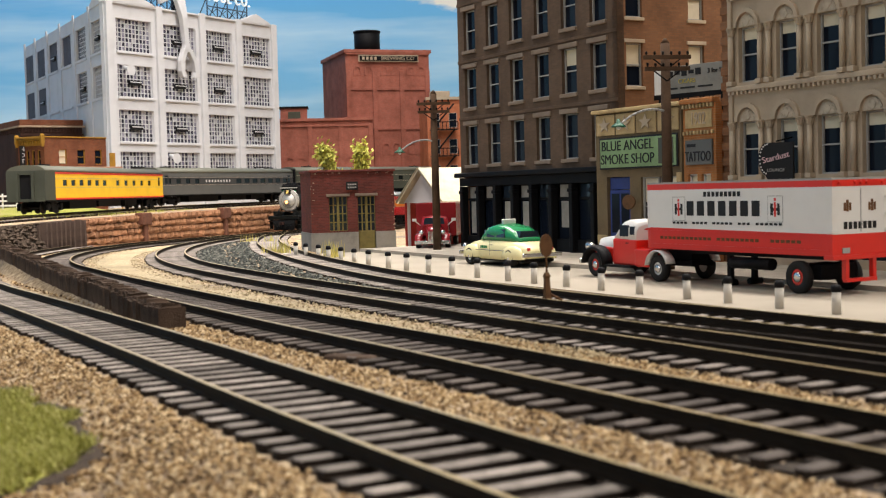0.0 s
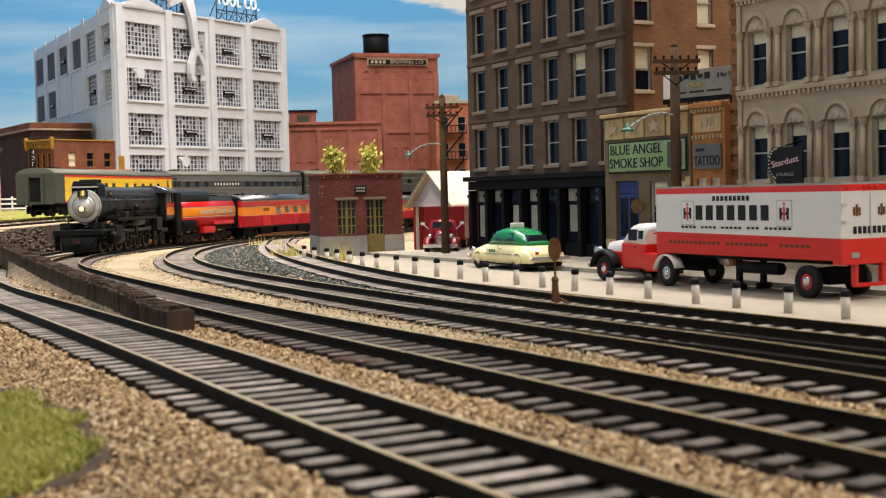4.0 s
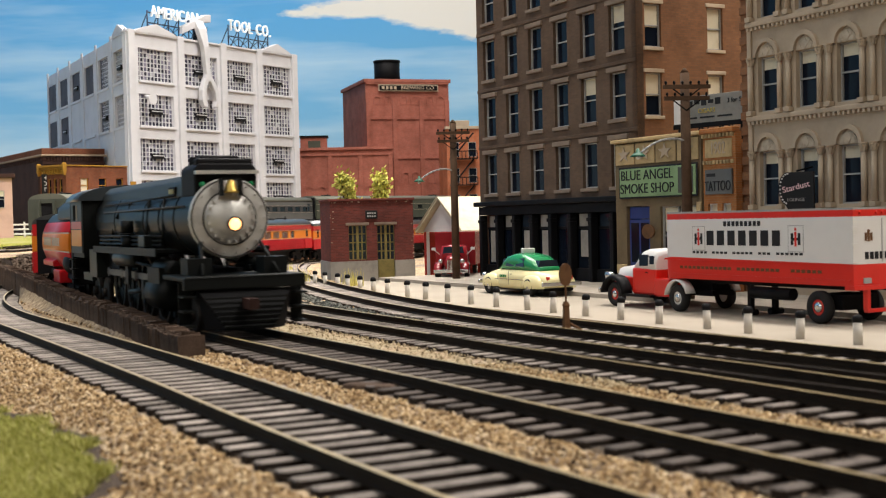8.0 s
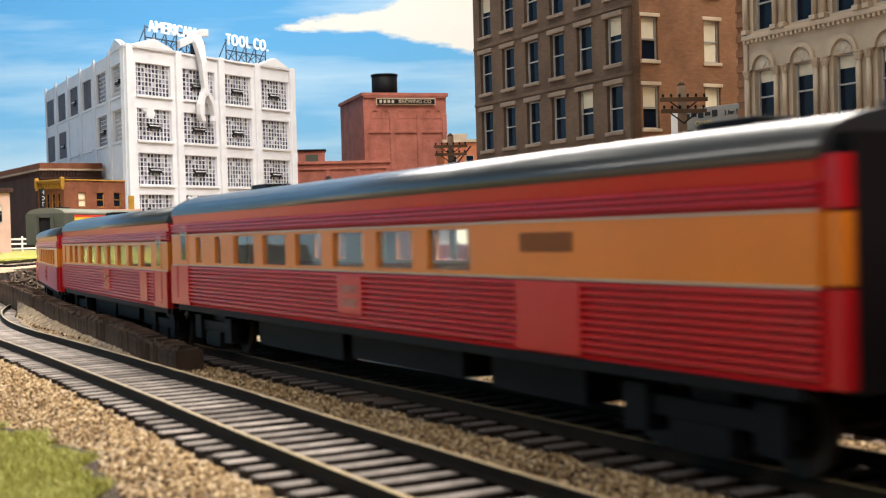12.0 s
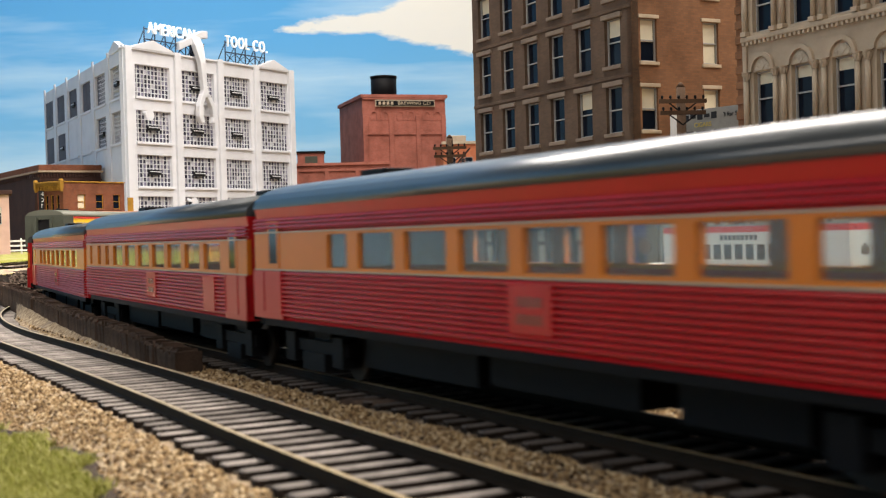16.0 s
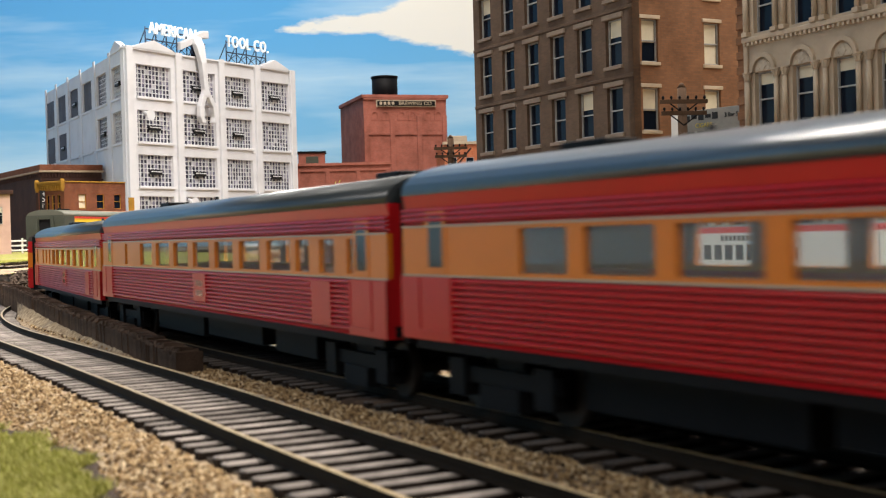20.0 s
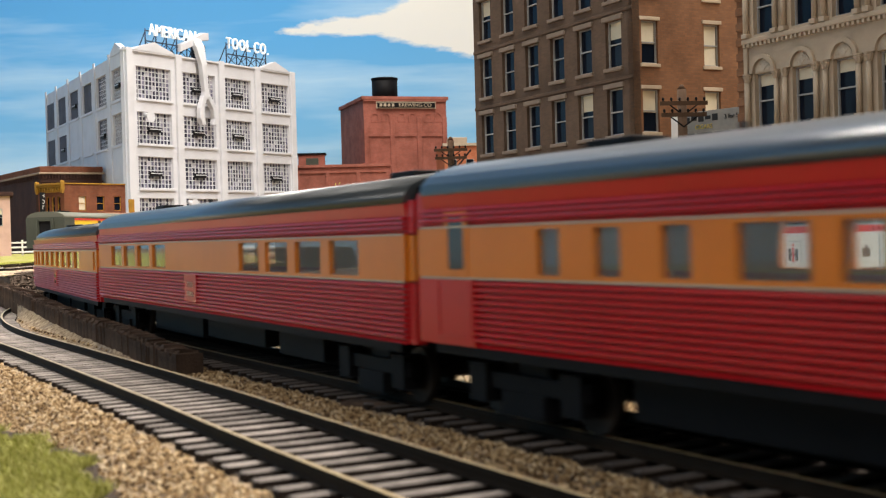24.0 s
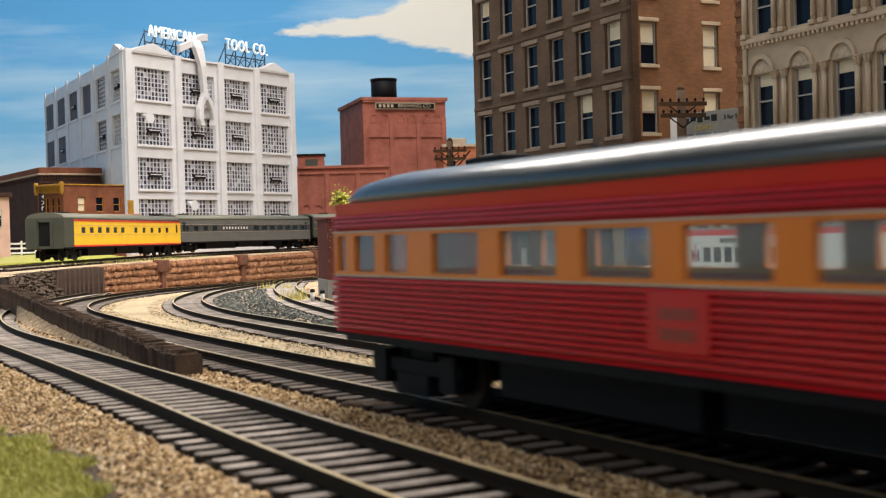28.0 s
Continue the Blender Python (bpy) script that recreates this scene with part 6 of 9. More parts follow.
# ---- vehicles ----
def wheel(parent, x, y, r, hub, side=1, dual=False):
    bm = bmesh.new()
    w = 0.13
    n = 24
    secs = []
    for k in range(n + 1):
        t = 2 * math.pi * k / n
        secs.append([(x + rr * math.cos(t), y + d, r + rr * math.sin(t)) for rr, d in ((r * 0.49, -w * 0.8), (r * 0.9, -w), (r, -w * 0.6), (r, w * 0.6), (r * 0.9, w), (r * 0.49, w * 0.8))])
    loft(bm, secs, 0, True, False)
    wo = part("wheel", bm, M["tyre"], parent, "black tyre")
    bm = bmesh.new()
    rod(bm, (x, y - w * 0.6, r), (x, y + w * 0.6, r), r * 0.5, n=20)
    part("rim", bm, hub, wo)
    bm = bmesh.new()
    loft(bm, [[(x + rr * math.cos(t), y + side * d, r + rr * math.sin(t)) for t in [2 * math.pi * i / 14 for i in range(14)]] for rr, d in ((r * 0.34, w * 0.6), (r * 0.30, w * 0.95), (r * 0.12, w * 1.1))])
    part("hubcap", bm, M["chrome"], wo, "chrome hubcap")


def farm_truck():
    """Tractor and box trailer, x along the street towards the camera (rear), near side at y = 0."""
    x0, y0, _ = street(0, -6.6)
    th = thing("tractor_truck", at(x0, y0, Z_ST, STREET_RZ), "red and white truck tractor parked on the street", "truck")
    red, wht = M["truck_red"], M["truck_white"]
    # hood, fenders, cab (x 6.7 to 10.4)
    bm = bmesh.new()
    loft(bm, [[(x, 1.05 + a * hw, z0 + (z1 - z0) * b) for a, b in ((-1, 0), (-1, 0.6), (-0.75, 0.93), (-0.3, 1), (0.3, 1), (0.75, 0.93), (1, 0.6), (1, 0))] for x, hw, z0, z1 in ((6.72, 0.32, 0.6, 1.20), (6.85, 0.42, 0.55, 1.32), (7.6, 0.55, 0.55, 1.40), (8.35, 0.66, 0.55, 1.46))], 0, True)
    part("hood", bm, wht, th, "white bonnet")
    bm = bmesh.new()
    box(bm, 6.9, 8.4, 0.42, 1.68, 0.5, 1.02)
    part("hood_side", bm, red, th, bevel=0.05)
    bm = bmesh.new()
    for k in range(8):
        box(bm, 6.66, 6.74, 0.78 + 0.07 * k, 0.81 + 0.07 * k, 0.62, 1.15)
    part("grille", bm, M["chrome"], th)
    for y in (0.12, 1.98):
        bm = bmesh.new()
        secs = []
        for i in range(11):
            t = math.pi * (0.02 + 0.98 * i / 10)
            secs.append([(7.45 - r * math.cos(t) * 1.05, y + d, 0.42 + r * math.sin(t)) for r, d in ((0.60, -0.22), (0.66, -0.15), (0.68, 0.0), (0.66, 0.2), (0.54, 0.22), (0.54, -0.2))])
        loft(bm, secs, 0, True)
        part("front_fender", bm, M["black"], th, "black front wing")
        bm = bmesh.new()
        loft(bm, [ring(x, r, 14, y + (0.12 if y < 1 else -0.12), 1.05) for x, r in ((6.82, 0.06), (6.78, 0.13), (7.05, 0.10), (7.1, 0.03))])
        part("headlight", bm, M["chrome"], th)
        wheel(th, 7.5, y, 0.42, red, -1 if y < 1 else 1)
    bm = bmesh.new()
    box(bm, 6.45, 6.58, 0.05, 2.05, 0.42, 0.60)
    part("bumper", bm, M["chrome"], th, bevel=0.03)
    bm = bmesh.new()
    secs = []
    for x, z1, hw in ((8.35, 1.46, 0.80), (8.62, 1.86, 0.80), (8.8, 1.97, 0.82), (9.35, 2.0, 0.84), (9.55, 1.95, 0.84), (9.62, 1.80, 0.82)):
        secs.append([(x, 1.05 + a * hw, 1.30 + (z1 - 1.30) * b) for a, b in ((-1, 0), (-0.98, 0.55), (-0.85, 0.88), (-0.55, 1), (0.55, 1), (0.85, 0.88), (0.98, 0.55), (1, 0))])
    loft(bm, secs, 0, True)
    part("cab_top", bm, wht, th, "white cab roof")
    bm = bmesh.new()
    box(bm, 8.3, 9.62, 0.20, 1.90, 0.45, 1.34)
    part("cab_body", bm, red, th, bevel=0.06)
    for y in (0.228, 1.872):
        bm = bmesh.new()
        box(bm, 8.72, 9.18, y - 0.03, y + 0.03, 1.42, 1.80)
        part("side_window", bm, M["window"], th)
        bm = bmesh.new()
        box(bm, 9.28, 9.52, y - 0.02, y + 0.02, 1.48, 1.76)
        part("rear_quarter_window", bm, M["window"], th)
        bm = bmesh.new()
        box(bm, 8.50, 8.52, y - 0.015, y + 0.015, 0.55, 1.3)
        box(bm, 9.05, 9.2, y - 0.035, y + 0.03, 1.18, 1.22)
        part("door_line", bm, M["ink"], th)
        bm = bmesh.new()
        box(bm, 8.0, 9.6, y - 0.25 if y < 1 else y, y if y < 1 else y + 0.25, 0.38, 0.46)
        part("running_board", bm, M["black"], th)
    bm = bmesh.new()
    loft(bm, [[(8.36, 1.05 + a, z) for a, z in ((-0.62, 1.45), (0.62, 1.45), (0.56, 1.80), (-0.56, 1.80))], [(8.60, 1.05 + a * 1.0, z) for a, z in ((-0.62, 1.50), (0.62, 1.50), (0.56, 1.86), (-0.56, 1.86))]], 0, False)
    part("windscreen", bm, M["window"], th)
    bm = bmesh.new()
    box(bm, 9.55, 10.35, 0.18, 0.62, 0.42, 1.02)
    box(bm, 9.55, 10.35, 1.48, 1.92, 0.42, 1.02)
    part("fuel_tank", bm, red, th, bevel=0.05)
    bm = bmesh.new()
    box(bm, 7.2, 12.0, 0.62, 0.80, 0.5, 0.68)
    box(bm, 7.2, 12.0, 1.30, 1.48, 0.5, 0.68)
    box(bm, 10.7, 11.9, 0.7, 1.4, 0.68, 0.92)
    part("chassis", bm, M["black"], th)
    for y in (0.12, 1.98):
        wheel(th, 11.0, y, 0.43, wht, -1 if y < 1 else 1)
        bm = bmesh.new()
        secs = []
        for i in range(10):
            t = math.pi * (0.05 + 0.85 * i / 9)
            secs.append([(11.0 - r * math.cos(t), y + d, 0.42 + r * math.sin(t)) for r, d in ((0.58, -0.2), (0.62, -0.16), (0.62, 0.16), (0.58, 0.2))])
        loft(bm, secs, 0, True)
        part("rear_fender", bm, wht, th, "white rear wing")
    # trailer
    tr = thing("box_trailer", at(x0, y0, Z_ST, STREET_RZ), "white over red box trailer with black and red lettering", "trailer")
    a, b, y0_, y1_, z0, zm, z1 = 10.25, 18.62, 0.0, 2.12, 1.08, 1.67, 3.20
    r = 0.45

    def outline(z0, z1, inset=0.0):
        pts = []
        for i in range(7):
            t = math.pi + math.pi / 2 * i / 6
            pts.append((a + r + r * math.cos(t), y0_ + r + r * math.sin(t)))
        pts += [(b, y0_), (b, y1_)]
        for i in range(7):
            t = math.pi / 2 + math.pi / 2 * i / 6
            pts.append((a + r + r * math.cos(t), y1_ - r + r * math.sin(t)))
        return pts
    for name, lo, hi, mat, lab in (("lower_panel", z0, zm, red, "red lower panel"), ("upper_panel", zm, z1 - 0.24, wht, "white upper panel"), ("top_stripe", z1 - 0.24, z1 - 0.06, red, "red top stripe"), ("roof", z1 - 0.06, z1, M["frame"], "grey roof edge")):
        bm = bmesh.new()
        loft(bm, [[(x, y, z) for x, y in outline(0, 0)] for z in (lo, hi)], 0, False)
        part(name, bm, mat, tr, lab)
    bm = bmesh.new()
    box(bm, a + 0.5, b - 0.1, -0.03, -0.003, z0 + 0.12, z0 + 0.17)
    box(bm, a + 0.5, b - 0.1, -0.03, -0.003, zm - 0.02, zm + 0.01)
    part("side_moulding", bm, red, tr)
    bm = bmesh.new()
    loft(bm, [[(x, -0.004, z) for x, z in ((a + 0.1, zm), (a + 0.15, zm + 0.04), (a + 0.5, zm + 0.09), (b, zm + 0.012), (b, zm))], [(x, -0.001, z) for x, z in ((a + 0.1, zm), (a + 0.15, zm + 0.04), (a + 0.5, zm + 0.09), (b, zm + 0.012), (b, zm))]], 0, False)
    part("red_sweep", bm, red, tr)
    # lettering as plain block shapes

    bm = bmesh.new()
    for k in range(7):
        x = 12.55 + 0.49 * k
        box(bm, x, x + 0.33, -0.010, -0.002, 2.15, 2.60)
    part("large_lettering", bm, M["ink"], tr, "large black block lettering")
    bm = bmesh.new()
    for k in range(9):
        box(bm, 13.35 + 0.19 * k, 13.48 + 0.19 * k, -0.010, -0.002, 2.73, 2.88)
    part("small_lettering", bm, M["ink"], tr)
    bm = bmesh.new()
    for k in range(26):
        if k not in (4, 9, 15, 19):
            box(bm, 11.85 + 0.19 * k, 11.98 + 0.19 * k, -0.009, -0.003, 1.89, 1.96)
    part("slogan_bars", bm, M["ink"], tr)
    bm = bmesh.new()
    for k in range(30):
        if k not in (12, 22, 23):
            box(bm, 11.2 + 0.21 * k, 11.36 + 0.21 * k, -0.006, -0.003, 1.40, 1.49)
    part("company_bars", bm, M["rust"], tr)["kind"] = "stuff"
    for x in (11.85, 16.15):
        bm = bmesh.new()
        box(bm, x, x + 0.62, -0.007, -0.002, 1.98, 2.74)
        e = part("emblem_panel", bm, M["frame"], tr)
        bm = bmesh.new()
        box(bm, x + 0.02, x + 0.60, -0.010, -0.004, 2.00, 2.72)
        part("emblem_ground", bm, wht, e)
        bm = bmesh.new()
        for p in (0.12, 0.40):
            box(bm, x + p, x + p + 0.10, -0.015, -0.008, 2.18, 2.52)
        box(bm, x + 0.14, x + 0.46, -0.015, -0.008, 2.31, 2.39)
        part("emblem_black", bm, M["ink"], e)
        bm = bmesh.new()
        box(bm, x + 0.27, x + 0.35, -0.018, -0.012, 2.14, 2.56)
        box(bm, x + 0.27, x + 0.35, -0.018, -0.012, 2.59, 2.67)
        part("emblem_red", bm, red, e)
    # rear doors
    rear = Matrix.Translation((b, 0, 0)) @ Matrix.Rotation(math.pi / 2, 4, "Z")
    bm = bmesh.new()
    box(bm, 1.04, 1.07, -0.012, 0.0, zm + 0.05, z1 - 0.3, rear)
    part("door_gap", bm, M["frame"], tr)
    bm = bmesh.new()
    for k in range(7):
        box(bm, 0.42 + 0.18 * k, 0.55 + 0.18 * k, -0.010, -0.002, 1.80, 2.00, rear)
    part("rear_lettering", bm, M["ink"], tr)
    for y in (0.42, 1.34):
        bm = bmesh.new()
        box(bm, y, y + 0.08, -0.01, -0.002, 2.30, 2.52, rear)
        box(bm, y + 0.2, y + 0.28, -0.01, -0.002, 2.30, 2.52, rear)
        box(bm, y + 0.1, y + 0.18, -0.012, -0.002, 2.28, 2.60, rear)
        part("rear_emblem", bm, M["rust"], tr)
    for y in (0.05, 2.07):
        for z in (1.75, 2.2, 2.65):
            bm = bmesh.new()
            box(bm, y - 0.12, y + 0.12, -0.05, -0.003, z - 0.04, z + 0.04, rear)
            part("door_hinge", bm, wht, tr)
    for y in (0.25, 0.85, 1.06, 1.27, 1.87):
        bm = bmesh.new()
        loft(bm, [[p for p in [(b + d, y + rr * math.cos(t), z1 - 0.14 + rr * math.sin(t)) for t in [2 * math.pi * i / 8 for i in range(8)]]] for d, rr in ((0, 0.05), (0.06, 0.04))])
        part("marker_light", bm, red, tr)
    bm = bmesh.new()
    for y in (0.55, 1.57):
        box(bm, b - 0.15, b, y - 0.06, y + 0.06, 0.42, z0)
    box(bm, b - 0.12, b + 0.02, 0.49, 1.63, 0.36, 0.46)
    box(bm, b - 0.3, b + 0.05, -0.02, 2.14, z0 - 0.1, z0 + 0.02)
    part("rear_bumper", bm, red, tr, "red rear bumper frame")
    bm = bmesh.new()
    box(bm, b, b + 0.03, 0.35, 0.62, 1.15, 1.30)
    part("number_plate", bm, M["frame"], tr)
    bm = bmesh.new()
    box(bm, a + 0.4, b - 0.2, 0.45, 1.65, z0 - 0.14, z0)
    box(bm, 13.8, 13.95, 0.5, 0.65, 0.1, z0)
    box(bm, 13.8, 13.95, 1.45, 1.6, 0.1, z0)
    rod(bm, (13.87, 0.3, 0.1), (13.87, 0.8, 0.1), 0.1, n=10)
    rod(bm, (13.87, 1.3, 0.1), (13.87, 1.8, 0.1), 0.1, n=10)
    rod(bm, (14.3, 0.3, 0.75), (16.0, 0.3, 0.75), 0.18, n=12)
    part("landing_gear", bm, M["black"], tr)
    for y in (0.13, 1.99):
        wheel(tr, 17.25, y, 0.46, red, -1 if y < 1 else 1)
    bm = bmesh.new()
    box(bm, 16.7, 17.8, 0.4, 1.7, 0.38, 0.8)
    part("axle", bm, M["black"], tr)


farm_truck()


def taxi():
    """x forward, middle of the car at 0."""
    th = thing("taxi", at(3.40, 51.15, Z_ST, STREET_RZ + 180) @ Matrix.Diagonal((1.06, 1.06, 1.06, 1)), "cream and green rounded vintage taxi on the street", "car")
    def body(secs, mat, name, label=""):
        bm = bmesh.new()
        loft(bm, [[(x, a * hw, z0 + (z1 - z0) * b) for a, b in ((-0.9, 0), (-1, 0.25), (-1, 0.6), (-0.88, 0.88), (-0.5, 1), (0.5, 1), (0.88, 0.88), (1, 0.6), (1, 0.25), (0.9, 0))] for x, hw, z0, z1 in secs], 0, True)
        part(name, bm, mat, th, label)
    body([(-2.45, 0.55, 0.38, 0.62), (-2.25, 0.70, 0.32, 0.82), (-1.6, 0.80, 0.28, 0.98), (-0.6, 0.86, 0.26, 1.02), (0.7, 0.84, 0.26, 1.0), (1.3, 0.70, 0.28, 0.98), (2.0, 0.56, 0.3, 0.88), (2.32, 0.42, 0.36, 0.72)], M["cream"], "body", "cream body")
    body([(-1.75, 0.45, 0.92, 1.02), (-1.35, 0.60, 0.94, 1.30), (-0.8, 0.66, 0.96, 1.52), (-0.1, 0.68, 0.96, 1.60), (0.45, 0.66, 0.96, 1.52), (0.85, 0.62, 0.95, 1.25), (1.12, 0.58, 0.95, 1.0)], M["green"], "roof", "dark green roof")
    for y in (-1, 1):
        for x, l in ((-0.62, 0.62), (0.12, 0.62)):
            bm = bmesh.new()
            loft(bm, [[(x + dx, y * (yy + d), z) for dx, yy, z in ((-l / 2, 0.668, 1.10), (l / 2, 0.668, 1.10), (l / 2 - 0.1, 0.60, 1.40), (-l / 2 + 0.06, 0.60, 1.42))] for d in (-0.02, 0.025)], 0, False)
            part("side_window", bm, M["window"], th)
        for x, hl in ((1.48, 0.66), (-1.55, 0.70)):
            bm = bmesh.new()
            secs = []
            for i in range(9):
                t = math.pi * i / 8
                s = math.sin(t) ** 0.6
                secs.append([(x - hl * math.cos(t) * 1.08, y * (0.62 + 0.30 * s * c), 0.30 + 0.50 * s * e) for c, e in ((0, 0.0), (1, 0.0), (1.02, 0.45), (0.85, 0.85), (0.45, 1.02), (0, 1.04))])
            loft(bm, secs, 0, True)
            part("fender", bm, M["cream"], th)
            wheel(th, x, y * 0.78, 0.34, M["truck_white"], y)
        bm = bmesh.new()
        loft(bm, [ring(x, r, 14, y * 0.62, 0.70) for x, r in ((2.1, 0.04), (2.22, 0.13), (2.30, 0.11), (2.32, 0.02))])
        part("headlight", bm, M["chrome"], th)
        bm = bmesh.new()
        box(bm, -1.2, 1.0, y * 0.865 - 0.008, y * 0.865 + 0.008, 0.60, 0.625)
        box(bm, -0.1, -0.08, y * 0.862 - 0.008, y * 0.862 + 0.008, 0.4, 0.95)
        box(bm, -0.35, -0.2, y * 0.868 - 0.015, y * 0.868 + 0.015, 0.80, 0.83)
        part("side_trim", bm, M["chrome"], th)
        bm = bmesh.new()
        for k in range(4):
            box(bm, 0.12 + 0.13 * k, 0.21 + 0.13 * k, y * 0.866 - 0.006, y * 0.866 + 0.006, 0.68, 0.78)
        part("door_bars", bm, M["green"], th, "green door lettering")
        bm = bmesh.new()
        box(bm, -2.40, -2.32, y * 0.5 - 0.06, y * 0.5 + 0.06, 0.62, 0.74)
        part("tail_light", bm, M["truck_red"], th)
    bm = bmesh.new()
    loft(bm, [[(x, a, z) for a, z in ((-0.46, 1.08), (0.46, 1.08), (0.36, 1.34), (-0.36, 1.34))] for x in (-1.62, -1.30)], 0, False)
    part("rear_window", bm, M["window"], th)
    bm = bmesh.new()
    loft(bm, [[(x, a, z) for a, z in ((-0.54, 1.02), (0.54, 1.02), (0.46, 1.36), (-0.46, 1.36))] for x in (0.72, 0.96)], 0, False)
    part("windscreen", bm, M["window"], th)
    bm = bmesh.new()
    box(bm, -2.56, -2.46, -0.86, 0.86, 0.40, 0.54)
    part("rear_bumper", bm, M["chrome"], th, bevel=0.03)
    bm = bmesh.new()
    box(bm, 2.38, 2.48, -0.82, 0.82, 0.38, 0.52)
    part("front_bumper", bm, M["chrome"], th, bevel=0.03)
    bm = bmesh.new()
    box(bm, -0.22, -0.05, -0.28, 0.28, 1.58, 1.78)
    part("roof_sign", bm, M["truck_white"], th, "white roof lamp", bevel=0.03)
    bm = bmesh.new()
    box(bm, -2.2, 2.1, -0.7, 0.7, 0.2, 0.34)
    part("floor_pan", bm, M["black"], th)


taxi()


def red_truck():
    th = thing("red_delivery_truck", at(0.6, 66.2, Z_ST, -96) @ Matrix.Diagonal((0.9, 0.9, 0.9, 1)), "dark red vintage delivery truck parked by the shed", "truck")
    red = M["maroon"]
    bm = bmesh.new()
    loft(bm, [[(x, a * hw, z0 + (z1 - z0) * b) for a, b in ((-1, 0), (-0.95, 0.6), (-0.6, 0.95), (0, 1), (0.6, 0.95), (0.95, 0.6), (1, 0))] for x, hw, z0, z1 in ((2.3, 0.30, 0.55, 1.2), (2.2, 0.36, 0.5, 1.32), (1.2, 0.52, 0.5, 1.42), (0.9, 0.72, 0.5, 1.5))], 0, True)
    part("hood", bm, red, th)
    bm = bmesh.new()
    loft(bm, [[(x, a * hw, 0.5 + (z1 - 0.5) * b) for a, b in ((-1, 0), (-1, 0.6), (-0.85, 0.95), (0, 1), (0.85, 0.95), (1, 0.6), (1, 0))] for x, hw, z1 in ((0.95, 0.80, 1.5), (0.65, 0.82, 1.95), (0.1, 0.84, 2.05), (-0.25, 0.84, 2.0))], 0, True)
    part("cab", bm, red, th)
    bm = bmesh.new()
    loft(bm, [[(x, a, z) for a, z in ((-0.62, 1.50), (0.62, 1.50), (0.55, 1.88), (-0.55, 1.88))] for x in (0.74, 0.92)], 0, False)
    part("windscreen", bm, M["window"], th)
    bm = bmesh.new()
    box(bm, -4.4, -0.35, -1.2, 1.2, 0.75, 2.75)
    part("cargo_box", bm, M["maroon"], th, "dark red cargo box", bevel=0.04)
    bm = bmesh.new()
    for k in range(6):
        box(bm, 2.28, 2.36, -0.22 + 0.075 * k, -0.18 + 0.075 * k, 0.6, 1.15)
    part("grille", bm, M["chrome"], th)
    bm = bmesh.new()
    box(bm, 2.5, 2.6, -1.0, 1.0, 0.42, 0.62)
    part("bumper", bm, M["chrome"], th, bevel=0.03)
    for y in (-1, 1):
        bm = bmesh.new()
        secs = []
        for i in range(9):
            t = math.pi * i / 8
            secs.append([(1.65 - 0.72 * math.cos(t), y * q, 0.45 + r * math.sin(t)) for q, r in ((0.55, 0.52), (0.72, 0.60), (1.0, 0.55), (1.02, 0.45), (0.6, 0.42))])
        loft(bm, secs, 0, True)
        part("fender", bm, red, th)
        wheel(th, 1.65, y * 0.85, 0.42, red, y)
        wheel(th, -2.9, y * 0.95, 0.45, red, y)
        bm = bmesh.new()
        loft(bm, [ring(x, r, 12, y * 0.62, 1.08) for x, r in ((2.0, 0.04), (2.15, 0.14), (2.25, 0.12), (2.27, 0.02))])
        part("headlight", bm, M["chrome"], th)
        bm = bmesh.new()
        rod(bm, (0.85, y * 0.8, 1.45), (1.0, y * 1.15, 1.75), 0.03, n=6)
        box(bm, 0.96, 1.04, y * 1.15 - 0.12, y * 1.15 + 0.12, 1.7, 1.86)
        part("mirror", bm, M["truck_white"], th)


red_truck()


